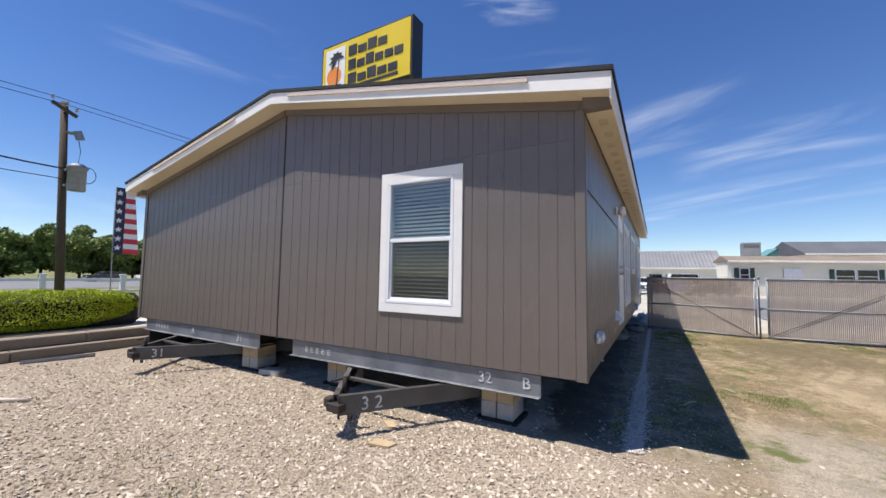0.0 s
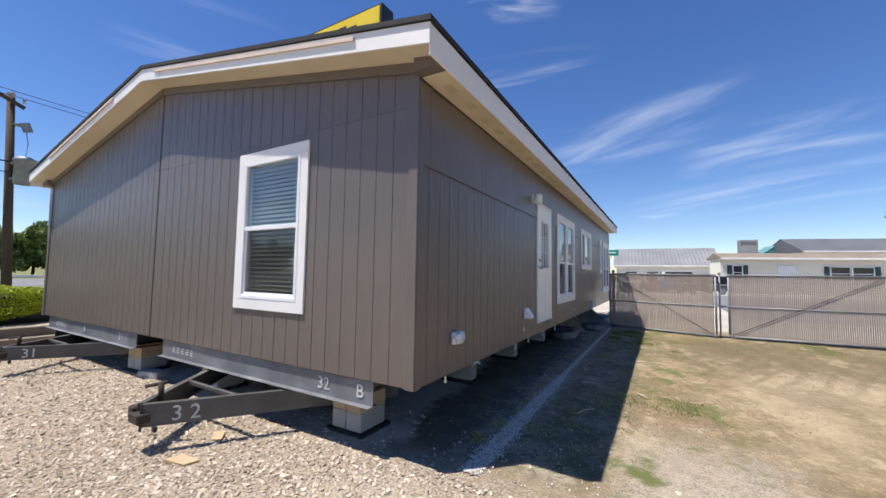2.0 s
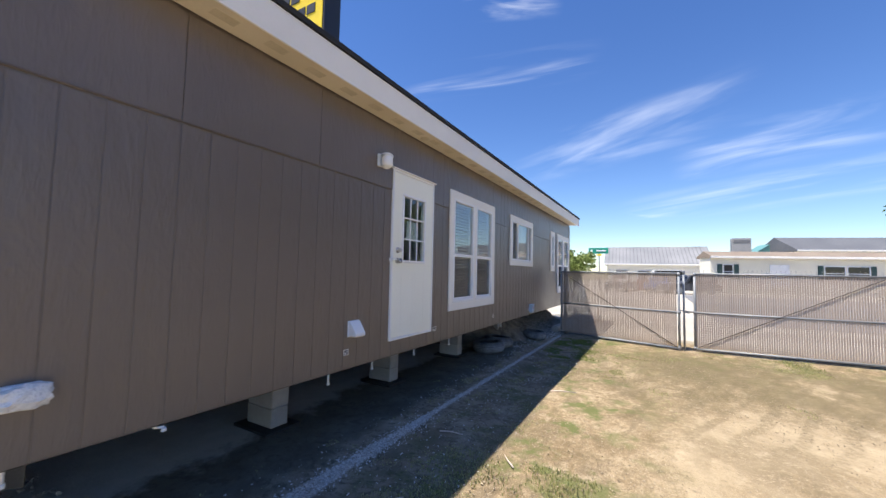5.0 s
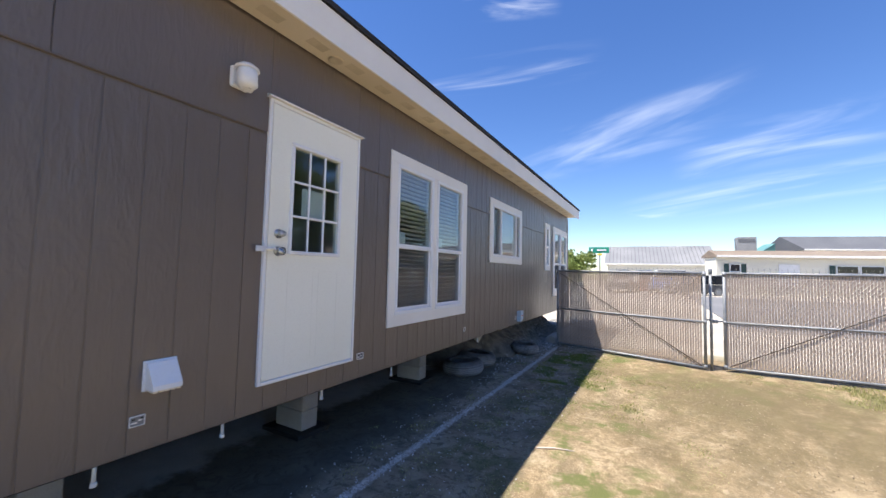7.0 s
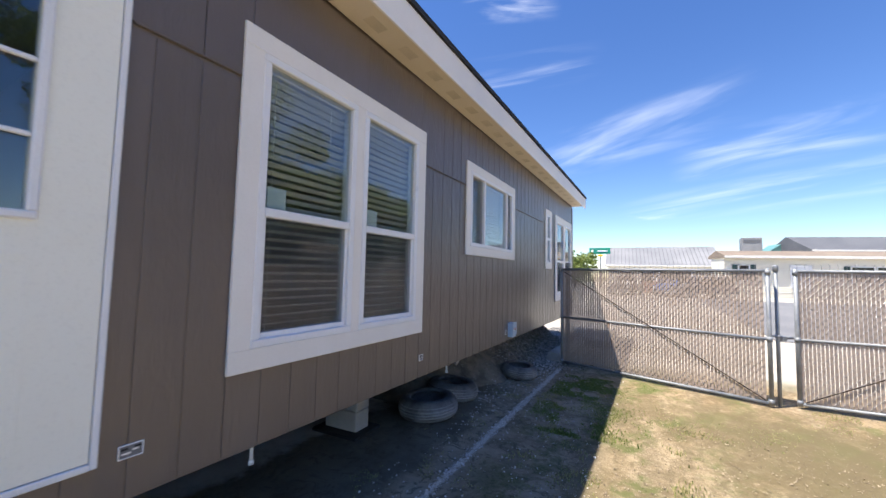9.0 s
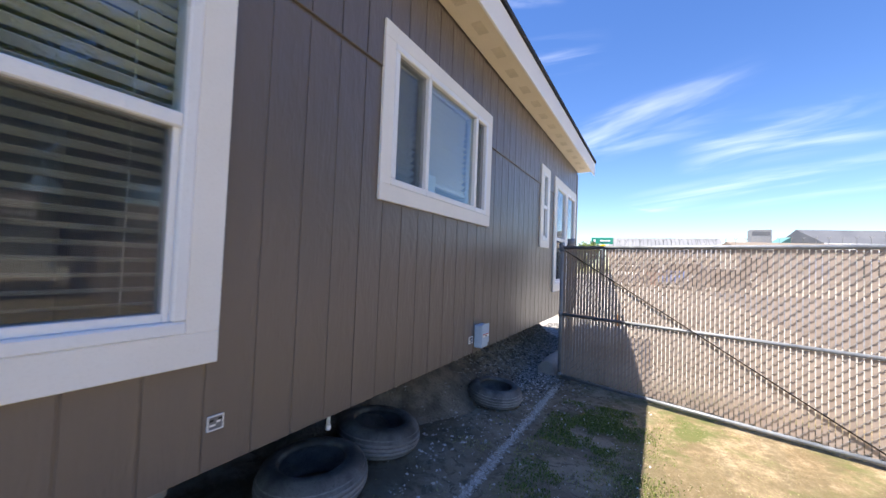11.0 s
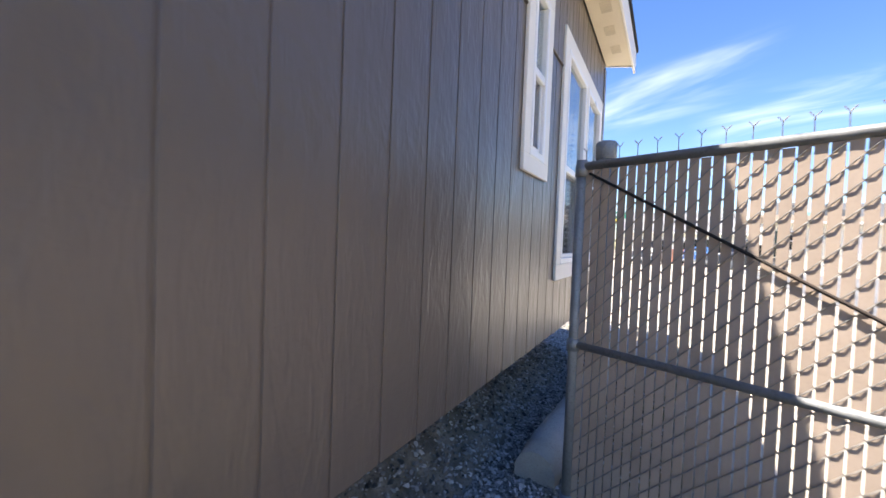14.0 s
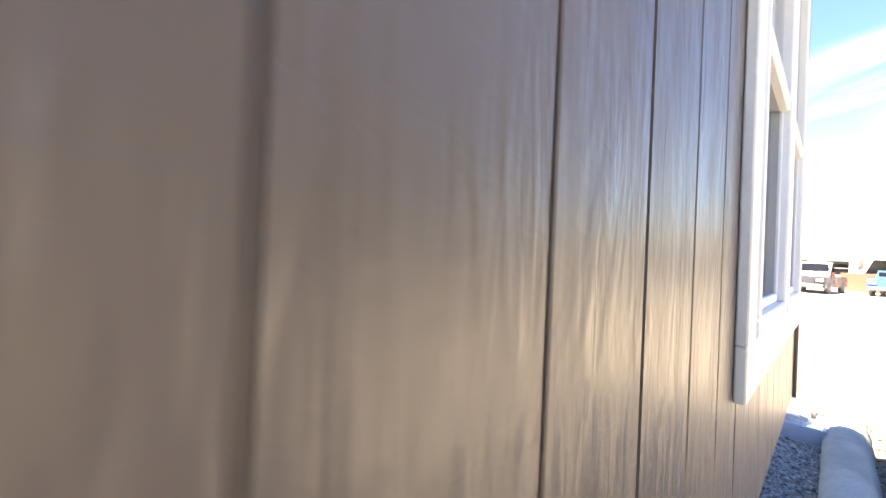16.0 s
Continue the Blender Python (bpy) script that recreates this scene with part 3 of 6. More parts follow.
soil_bank()
bm = bmesh.new()
cbox(bm, -74, -46, -300, 300, -0.2, 0.02, 0.01)
solid("road", bm, ASPHALT, "grey asphalt road beyond the hedge", "road", kind="structure")
bm = bmesh.new()
cbox(bm, 4.6, 60, 17, 40, -0.2, 0.03, 0.01)
solid("pavement", bm, ASPHALT, "grey asphalt drive behind the gates", "pavement", kind="structure")

# ---------------------------------------------------------------- the house
L, W, WB, SEAM = 13.72, -9.33, 0.69, 2.62
RIDGE, PITCH = -4.665, 0.189
house = thing("house", (RIDGE, L / 2, 0), "brown double-wide manufactured house raised on concrete block piers", "house")


def gable_z(x):
    return 3.512 + PITCH * (abs(RIDGE) - abs(x - RIDGE))


DOOR = (3.574, 4.496, 0.862, 2.872)
WINS = {"w1": (4.97, 6.73, 1.09, 2.915), "w2": (7.60, 9.235, 1.835, 2.906), "w3": (11.04, 11.51, 1.75, 2.906), "w4": (11.83, 13.55, 1.09, 2.906)}
INS = 0.05
side_holes = [(DOOR[0] + 0.01, DOOR[1] - 0.01, DOOR[2] + 0.01, DOOR[3] - 0.01)] + [(a + INS, b - INS, c + INS, d - INS) for a, b, c, d in WINS.values()]
W0 = (-2.592, -1.372, 1.225, 3.048)
end_holes = [(W0[0] + INS, W0[1] - INS, W0[2] + INS, W0[3] - INS)]


def wb(bm, side, u0, u1, w0, w1, z0, z1, c=0.003):
    """A box on the long wall (side True: u along y, w outward) or the end wall (u along x)."""
    if side:
        cbox(bm, w0, w1, u0, u1, z0, z1, c)
    else:
        cbox(bm, u0, u1, -w0, -w1, z0, z1, c)


def spans(u0, u1, z0, z1, holes):
    """What is left of an upright strip between z0 and z1 once the holes are cut."""
    cuts = sorted({u0, u1, *[e for h in holes for e in h[:2] if u0 < e < u1]})
    out = []
    for a, b in zip(cuts, cuts[1:]):
        mid = (a + b) / 2
        free = [(z0, z1)]
        for h in holes:
            if h[0] < mid < h[1]:
                nxt = []
                for p, q in free:
                    if p < h[2]:
                        nxt.append((p, min(q, h[2])))
                    if q > h[3]:
                        nxt.append((max(p, h[3]), q))
                free = [(p, q) for p, q in nxt if q - p > 0.004]
        out += [(a, b, p, q) for p, q in free]
    return out


side_wall = None
for a, b, p, q in spans(0.02, L, WB, 3.45, side_holes):
    bm = bmesh.new()
    cbox(bm, -0.11, -0.0042, a, b, p, q, 0.0005)
    if side_wall is None:
        side_wall = part("side_wall", bm, SIDING, house, "long shaded wall of brown grooved panel siding")
    else:
        part("wall_panel", bm, SIDING, side_wall)
lower_panels = []
for a, b, p, q in spans(W, -0.006, WB, 3.13, end_holes):
    lower_panels.append(bmesh.new())
    cbox(lower_panels[-1], a, b, 0.0042, 0.11, p, q, 0.0005)
bm = bmesh.new()
prism(bm, [(W, 0, 3.13), (-0.006, 0, 3.13), (-0.006, 0, 3.5), (RIDGE, 0, gable_z(RIDGE) - 0.01), (W, 0, 3.5)], (0, 0.0042, 0), (0, 0.11, 0))
end_wall = part("end_wall", bm, SIDING, house, "sunlit gable end wall of brown grooved panel siding")
for bm in lower_panels:
    part("wall_panel", bm, SIDING, end_wall)
bm = bmesh.new()
cbox(bm, W, W + 0.1, 0.12, L - 0.12, WB, 3.4, 0.002)
part("rear_wall", bm, SIDING, house)
bm = bmesh.new()
prism(bm, [(W, 0, WB), (-0.12, 0, WB), (-0.12, 0, 3.44), (RIDGE, 0, gable_z(RIDGE) - 0.01), (W, 0, 3.44)], (0, L - 0.1, 0), (0, L, 0))
part("end_wall", bm, SIDING, house)
# added black sheets that block light from the far sides under the floor
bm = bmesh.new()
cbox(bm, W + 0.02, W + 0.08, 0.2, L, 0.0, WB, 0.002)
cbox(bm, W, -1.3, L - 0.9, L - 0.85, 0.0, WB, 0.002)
part("underfloor_blocker", bm, DARK, house, "black sheets added at the far sides to keep the space under the house dark")
bm = bmesh.new()
cbox(bm, W + 0.02, -0.02, 0.02, L - 0.02, WB - 0.012, WB + 0.05, 0.002)
part("underside", bm, DARK, house, "black belly board")
bm = bmesh.new()
cbox(bm, W + 0.12, -0.12, 0.12, L - 0.12, 0.76, 0.8, 0.001)
cbox(bm, W + 0.12, -0.12, 0.12, L - 0.12, 3.2, 3.24, 0.001)
cbox(bm, -3.6, -3.5, 0.12, L - 0.12, 0.8, 3.2, 0.001)
for yy in (4.75, 7.2, 10.6):
    cbox(bm, -3.5, -0.35, yy, yy + 0.1, 0.8, 3.2, 0.001)
part("interior", bm, ROOM, house, "unlit plain rooms")

# trims: corner boards, seam flashings
bm = bmesh.new()
cbox(bm, -0.004, 0.011, 0.001, 0.085, WB - 0.01, 3.357, 0.003)
part("corner_board", bm, SIDING, house)
bm = bmesh.new()
cbox(bm, -0.095, 0.006, -0.014, 0.0, WB - 0.01, 3.45, 0.003)
part("corner_board", bm, SIDING, house)
bm = bmesh.new()
cbox(bm, W - 0.016, W + 0.09, -0.018, 0.0, WB - 0.01, 3.45, 0.003)
part("corner_board", bm, SIDING, house)
bm = bmesh.new()
cbox(bm, -0.012, 0.016, L - 0.09, L + 0.012, WB - 0.01, 3.33, 0.003)
part("corner_board", bm, SIDING, house)
bm = bmesh.new()
cbox(bm, -4.664, -4.636, 0.0022, 0.0042, WB - 0.03, 4.3, 0.0005)
part("marriage_line", bm, DARK, house, "dark joint between the two halves")
for a, b in ((0.09, 3.56), (4.51, 4.98), (6.72, 7.61), (9.225, 11.05), (11.5, 11.84)):
    bm = bmesh.new()
    cbox(bm, -0.004, 0.012, a, b, SEAM - 0.004, SEAM + 0.004, 0.002)
    part("seam_flashing", bm, SIDING, house)


# windows
def blind(side, u0, u1, z0, z1, parent, tilt, seed):
    rnd = random.Random(seed)
    bm = bmesh.new()
    wb(bm, side, u0, u1, -0.105, -0.065, z0 - 0.012, z0 + 0.012, 0.004)
    n = int((z1 - z0) / 0.05)
    for i in range(n):
        z = z0 + 0.02 + i * (z1 - z0 - 0.05) / n
        t = tilt + rnd.uniform(-0.05, 0.05)
        dz, dw = 0.024 * math.sin(t), 0.024 * math.cos(t)
        pts = [(-0.085 - dw, z - dz), (-0.085, z + 0.002), (-0.085 + dw, z + dz)]
        for (wa, za), (wc, zc) in zip(pts, pts[1:]):
            if side:
                q = [(wa, u0, za), (wa, u1, za), (wc, u1, zc), (wc, u0, zc)]
            else:
                q = [(u0, -wa, za), (u1, -wa, za), (u1, -wc, zc), (u0, -wc, zc)]
            nrm = Vector((0, 0, 0.0008))
            prism(bm, q, -nrm, nrm)
    for f in (0.18, 0.82):
        u = u0 + (u1 - u0) * f
        wb(bm, side, u - 0.002, u + 0.002, -0.088, -0.084, z0, z1, 0.0005)
    wb(bm, side, u0, u1, -0.11, -0.06, z1 - 0.045, z1, 0.004)
    part("blind", bm, BLIND, parent, "white horizontal slat blind")


def window(side, rect, units, label, trim=0.115, rail=None, screens=(0,), blinds=True, sticker=False, seed=1, tilt=0.5, lift=0.035, inner=0.045):
    """A trimmed vinyl window. units: (u0, u1, kind) of each opening; rail: the height of the meeting rail."""
    u0, u1, z0, z1 = rect
    edge = 0.045
    panes = []
    win = None
    for n, (a, b, kind) in enumerate(units):
        ea, eb = inner if n else edge, inner if n < len(units) - 1 else edge
        c, d = z0 + trim, z1 - trim
        for q in ((a, b, c, c + edge), (a, b, d - edge, d), (a, a + ea, c + edge, d - edge), (b - eb, b, c + edge, d - edge)):
            body = bmesh.new()
            wb(body, side, q[0], q[1], -0.07, 0.026, q[2], q[3], 0.006)
            if win is None:
                win = part("window", body, VINYL, house, label)
            else:
                part("frame", body, VINYL, win)
        if kind == "hung":
            body = bmesh.new()
            wb(body, side, a + edge, b - edge, -0.06, 0.02, rail - 0.025, rail + 0.025, 0.005)
            part("meeting_rail", body, VINYL, win)
            body = bmesh.new()
            for sa, sb in ((a + edge, a + edge + 0.022), (b - edge - 0.022, b - edge)):
                wb(body, side, sa, sb, -0.06, 0.004, c + edge, rail - 0.025, 0.003)
            wb(body, side, a + edge + 0.022, b - edge - 0.022, -0.06, 0.004, c + edge, c + edge + 0.03, 0.003)
            part("sash", body, VINYL, win)
            panes += [(a + edge, b - edge, rail + 0.02, d - edge, False), (a + edge, b - edge, c + edge, rail - 0.02, True)]
        else:
            panes.append((a + ea, b - eb, c + edge, d - edge, kind == "screened"))
    for q in ((u0, u1, z1 - trim, z1), (u0, u1, z0, z0 + trim), (u0, u0 + trim, z0 + trim, z1 - trim), (u1 - trim, u1, z0 + trim, z1 - trim)):
        bm = bmesh.new()
        wb(bm, side, q[0], q[1], 0.001, 0.022, q[2], q[3], 0.003)
        part("trim_board", bm, TRIM, win)
    for (a, b, _), (a2, b2, _) in zip(units, units[1:]):
        if a2 - b > 0.02:
            bm = bmesh.new()
            wb(bm, side, b, a2, 0.001, 0.02, z0 + trim, z1 - trim, 0.003)
            part("mullion", bm, TRIM, win)
    for k, (a, b, c, d, scr) in enumerate(panes):
        bm = bmesh.new()
        wb(bm, side, a - 0.005, b + 0.005, -0.008 if not scr else -0.03, -0.004 if not scr else -0.026, c - 0.005, d + 0.005, 0.0005)
        part("pane", bm, GLASS, win, "clear glass")
        if scr:
            bm = bmesh.new()
            wb(bm, side, a, b, -0.005, -0.0042, c, d, 0.0002)
            part("screen", bm, SCREEN, win, "dark insect screen")
        elif sticker:
            bm = bmesh.new()
            wb(bm, side, a + 0.03, a + 0.15, -0.014, -0.01, c + 0.012, c + 0.13, 0.0005)
            part("sticker", bm, PAPER, win, "pale paper label inside the glass")
    if blinds:
        for k, (a, b, kind) in enumerate(units):
            blind(side, a + 0.03, b - 0.03, z0 + trim + lift + (0.1 if kind == "fixed" else 0.0), z1 - trim - 0.01, win, tilt, seed * 7 + k)
    return win


window(False, W0, [(W0[0] + 0.115, W0[1] - 0.115, "hung")], "white single-hung window with lowered blinds", rail=2.15, seed=3, tilt=0.35)
window(True, WINS["w1"], [(5.085, 5.82, "hung"), (5.9, 6.615, "hung")], "white twin single-hung window with lowered blinds", rail=1.93, sticker=True, seed=4, tilt=0.3)
window(True, WINS["w2"], [(7.7, 8.1, "screened"), (8.101, 8.89, "fixed"), (8.891, 9.135, "screened")], "white three-lite slider window with blinds", trim=0.1, sticker=True, seed=5, tilt=0.6, inner=0.018)
window(True, WINS["w3"], [(11.135, 11.415, "hung")], "small white single-hung window", trim=0.095, rail=2.33, seed=6, tilt=0.5)
window(True, WINS["w4"], [(11.945, 12.65, "hung"), (12.73, 13.435, "hung")], "white twin single-hung window", rail=1.93, seed=8, tilt=0.4)

# door
LITE = (3.795, 4.25, 1.8, 2.58)
door = None
for q in ((DOOR[0] + 0.028, DOOR[1] - 0.028, DOOR[2] + 0.03, LITE[2]), (DOOR[0] + 0.028, DOOR[1] - 0.028, LITE[3], DOOR[3] - 0.03),
          (DOOR[0] + 0.028, LITE[0], LITE[2], LITE[3]), (LITE[1], DOOR[1] - 0.028, LITE[2], LITE[3])):
    bm = bmesh.new()
    cbox(bm, -0.03, 0.02, q[0], q[1], q[2], q[3], 0.0006)
    if door is None:
        door = part("door", bm, DOORP, house, "plain white closed entry door with nine-pane light")
    else:
        part("door_panel", bm, DOORP, door)
bm = bmesh.new()
cbox(bm, -0.05, 0.024, DOOR[0], DOOR[0] + 0.024, DOOR[2], DOOR[3], 0.004)
cbox(bm, -0.05, 0.024, DOOR[1] - 0.024, DOOR[1], DOOR[2], DOOR[3], 0.004)
cbox(bm, -0.05, 0.024, DOOR[0] + 0.024, DOOR[1] - 0.024, DOOR[3] - 0.026, DOOR[3], 0.004)
cbox(bm, -0.05, 0.026, DOOR[0] + 0.024, DOOR[1] - 0.024, DOOR[2], DOOR[2] + 0.026, 0.004)
part("door_frame", bm, VINYL, door)
bm = bmesh.new()
prism(bm, [(-0.005, DOOR[0] - 0.02, DOOR[3]), (0.05, DOOR[0] - 0.02, DOOR[3] + 0.001), (0.05, DOOR[0] - 0.02, DOOR[3] + 0.012), (-0.005, DOOR[0] - 0.02, DOOR[3] + 0.03)], (0, 0, 0), (0, DOOR[1] - DOOR[0] + 0.04, 0))
part("drip_cap", bm, TRIM, door, "thin metal drip cap")
bm = bmesh.new()
cbox(bm, 0.012, 0.034, LITE[0] - 0.03, LITE[1] + 0.03, LITE[2] - 0.03, LITE[2], 0.006)
cbox(bm, 0.012, 0.034, LITE[0] - 0.03, LITE[1] + 0.03, LITE[3], LITE[3] + 0.03, 0.006)
cbox(bm, 0.012, 0.034, LITE[0] - 0.03, LITE[0], LITE[2], LITE[3], 0.006)
cbox(bm, 0.012, 0.034, LITE[1], LITE[1] + 0.03, LITE[2], LITE[3], 0.006)
part("light_frame", bm, VINYL, door)
du, dz = (LITE[1] - LITE[0]) / 3, (LITE[3] - LITE[2]) / 3
bm = bmesh.new()
for k in (1, 2):
    cbox(bm, 0.006, 0.022, LITE[0] + k * du - 0.009, LITE[0] + k * du + 0.009, LITE[2], LITE[3], 0.004)
    cbox(bm, 0.005, 0.021, LITE[0], LITE[1], LITE[2] + k * dz - 0.009, LITE[2] + k * dz + 0.009, 0.004)
part("muntin", bm, VINYL, door)
for i in range(3):
    for k in range(3):
        bm = bmesh.new()
        cbox(bm, 0.0, 0.004, LITE[0] + i * du + 0.002, LITE[0] + (i + 1) * du - 0.002, LITE[2] + k * dz + 0.002, LITE[2] + (k + 1) * dz - 0.002, 0.0005)
        part("pane", bm, GLASS, door, "clear glass")
bm = bmesh.new()
cbox(bm, -0.012, -0.01, 3.9, 4.14, 2.06, 2.29, 0.0005)
part("notice", bm, PAPER, door, "pale sheet of paper behind the glass")
for a, b in ((3.775, 4.022), (4.063, 4.277)):
    bm = bmesh.new()
    for q in ((a, b, 1.645, 1.66), (a, b, 0.98, 0.995), (a, a + 0.015, 0.995, 1.645), (b - 0.015, b, 0.995, 1.645)):
        cbox(bm, 0.0202, 0.0222, q[0], q[1], q[2], q[3], 0.0009)
    part("panel_moulding", bm, DOORP, door, "faint pressed panel outline")
for zz, big in ((1.915, 0), (1.79, 1)):
    bm = bmesh.new()
    lathe(bm, [(0.0, 0.0), (0.034, 0.0), (0.034, 0.008), (0.02, 0.012), (0.018, 0.03), (0.03 if big else 0.024, 0.04), (0.03 if big else 0.022, 0.056), (0.0, 0.062)], 20)
    bmesh.ops.transform(bm, matrix=Matrix.Translation((0.02, 3.685, zz)) @ Matrix.Rotation(radians(90), 4, "Y"), verts=bm.verts)
    part("knob" if big else "deadbolt", bm, CHROME, door, "satin nickel lock")
bm = bmesh.new()
cbox(bm, 0.03, 0.045, 3.56, 3.66, 1.795, 1.815, 0.004)
cbox(bm, 0.04, 0.05, 3.5, 3.57, 1.78, 1.82, 0.004)
part("key_tag", bm, WRAP, door, "white tag strip tied to the knob")

# roof
YF, YB, XE = -0.30, 14.02, 0.285


def roof_z(x):
    return 3.622 + PITCH * (abs(RIDGE - XE) - abs(x - RIDGE))


for sx in (1, -1):
    xe = XE if sx > 0 else 2 * RIDGE - XE
    bm = bmesh.new()
    prism(bm, [(xe + sx * 0.02, 0, roof_z(xe) - 0.005), (RIDGE, 0, roof_z(RIDGE)), (RIDGE, 0, roof_z(RIDGE) + 0.045), (xe + sx * 0.02, 0, roof_z(xe) + 0.04)], (0, YF - 0.02, 0), (0, YB + 0.02, 0))
    roof = part("roof", bm, SHINGLE, house, "low black shingle roof slope")
    bm = bmesh.new()
    for k in range(14):
        x = xe + (RIDGE - xe) * k / 14
        z = roof_z(x) + 0.043
        cbox(bm, min(x, x - sx * 0.02), max(x, x - sx * 0.02), YF - 0.015, YB + 0.015, z - 0.004, z + 0.006, 0.001)
    part("shingle_course", bm, SHINGLE, roof)
    bm = bmesh.new()
    cbox(bm, min(xe, xe - sx * 0.02), max(xe, xe - sx * 0.02), YF + 0.021, YB - 0.021, 3.364, 3.612, 0.003)
    part("fascia", bm, TRIM, house, "cream white eave fascia board")
    for y0 in (YF, YB - 0.02):
        bm = bmesh.new()
        prism(bm, [(xe, 0, roof_z(xe) - 0.178), (RIDGE, 0, roof_z(RIDGE) - 0.178), (RIDGE, 0, roof_z(RIDGE) - 0.006), (xe, 0, roof_z(xe) - 0.008)], (0, y0, 0), (0, y0 + 0.02, 0))
        part("rake_board", bm, TRIM, house, "cream white sloping gable fascia")
    bm = bmesh.new()
    a, b = (0.016, XE - 0.021) if sx > 0 else (2 * RIDGE - XE + 0.021, W - 0.016)
    cbox(bm, a, b, 0.02, L - 0.02, 3.372, 3.386, 0.001)
    soffit = part("soffit", bm, SOFFIT, house, "cream soffit with vent patches")
    for y0, y1 in ((YF + 0.021, -0.019), (L + 0.013, YB - 0.021)):
        bm = bmesh.new()
        prism(bm, [(xe - sx * 0.021, 0, roof_z(xe) - 0.165), (RIDGE, 0, roof_z(RIDGE) - 0.165), (RIDGE, 0, roof_z(RIDGE) - 0.15), (xe - sx * 0.021, 0, roof_z(xe) - 0.15)], (0, y0, 0), (0, y1, 0))
        part("soffit", bm, SOFFIT, house, "cream gable soffit")
        bm = bmesh.new()
        prism(bm, [(0.0 if sx > 0 else W, 0, 3.386), (xe - sx * 0.022, 0, 3.386), (xe - sx * 0.022, 0, 3.455), (0.0 if sx > 0 else W, 0, 3.507)], (0, -0.1 if y0 < 0 else L + 0.001, 0), (0, 0.018 if y0 < 0 else L - 0.02, 0))
        part("soffit_return", bm, SIDING if y0 < 0 else SOFFIT, house)
    if sx > 0:
        me = None
        for k in range(34):
            if me is None:
                bm = bmesh.new()
                cbox(bm, -0.045, 0.045, -0.085, 0.085, -0.002, 0.0, 0.001)
                for j in range(4):
                    cbox(bm, -0.04, 0.04, -0.075 + j * 0.04, -0.055 + j * 0.04, -0.0035, -0.0021, 0.0005)
                me = mesh_of("soffit_vent", bm, VENTS)
            put("soffit_vent", me, soffit, m=Matrix.Translation((0.15 + 0.01 * math.sin(k * 2.1), 0.3 + 0.395 * k, 3.372)))
for x0, x1 in ((-0.0, RIDGE + 0.012), (RIDGE - 0.012, W)):
    bm = bmesh.new()
    pts = [(x0, 0, gable_z(x0) - 0.1), (x1, 0, gable_z(x1) - 0.1), (x1, 0, gable_z(x1) - 0.004), (x0, 0, gable_z(x0) - 0.004)]
    prism(bm, pts, (0, -0.026, 0), (0, -0.0015, 0))
    part("frieze_board", bm, SIDING, house)
bm = bmesh.new()
lathe(bm, [(0.0, 0.0), (0.045, 0.0), (0.06, -0.004), (0.06, -0.01), (0.05, -0.012), (0.02, -0.008), (0.0, -0.006)], 20, (0.122, 4.067, 3.3715))
part("soffit_cap", bm, VENTS, house, "small round cap in the soffit")
for x0, x1 in ((-0.5, -4.25), (-5.6, -8.4)):
    bm = bmesh.new()
    pts = [(x0, 0, roof_z(x0) - 0.08), (x1, 0, roof_z(x1) - 0.08), (x1, 0, roof_z(x1) - 0.042), (x0, 0, roof_z(x0) - 0.042)]
    prism(bm, pts, (0, YF - 0.022, 0), (0, YF - 0.001, 0))
    part("batten", bm, PLANK, house, "raw pinkish wooden batten nailed to the fascia")

# chassis
def channel(bm, m, length, h, flange, t):
    """A C-shaped steel section along x of the pose m, web towards -y."""
    prof = ((0, 0), (flange, 0), (flange, t), (t, t), (t, h - t), (flange, h - t), (flange, h), (0, h))
    prism(bm, [m @ Vector((0, y, z)) for y, z in prof], (0, 0, 0), m.to_3x3() @ Vector((length, 0, 0)))


for x0, x1 in ((-4.30, -0.46), (-9.02, -5.11)):
    bm = bmesh.new()
    channel(bm, Matrix.Translation((x0, 0.03, 0.455)), x1 - x0, 0.225, 0.07, 0.008)
    beam = part("front_beam", bm, STEEL, house, "grey steel cross beam with white stencilled marks")
    bm = bmesh.new()
    cbox(bm, x0, x1, -0.035, 0.0295, 0.455, 0.463, 0.002)
    part("ledge", bm, STEEL, beam)
    f = face_pose
    if x0 > -5:
        lettering("32", 0.17, CHALK, f((-1.17, 0.026, 0.52), (1, 0, 0), (0, 0, 1)), beam, "white stencilled number")
        lettering("B", 0.17, CHALK, f((-0.66, 0.026, 0.52), (1, 0, 0), (0, 0, 1)), beam, "white stencilled letter")
        bars = [(-4.02 + 0.115 * k, 0.08) for k in range(5)]
    else:
        lettering("31", 0.17, CHALK, f((-5.75, 0.026, 0.52), (1, 0, 0), (0, 0, 1)), beam, "white stencilled number")
        lettering("A", 0.15, CHALK, f((-7.2, 0.026, 0.52), (1, 0, 0), (0, 0, 1)), beam, "white stencilled letter")
        bars = [(-8.6 + 0.115 * k, 0.08) for k in range(5)]
    for x, w in bars:
        bm = bmesh.new()
        for dz in (0.0, 0.052, 0.104):
            cbox(bm, x, x + w * 0.75, 0.0262, 0.0296, 0.53 + dz * 0.6, 0.542 + dz * 0.6, 0.001)
        cbox(bm, x, x + 0.012, 0.0262, 0.0297, 0.5425, 0.561, 0.001)
        part("stencil_mark", bm, CHALK, beam)
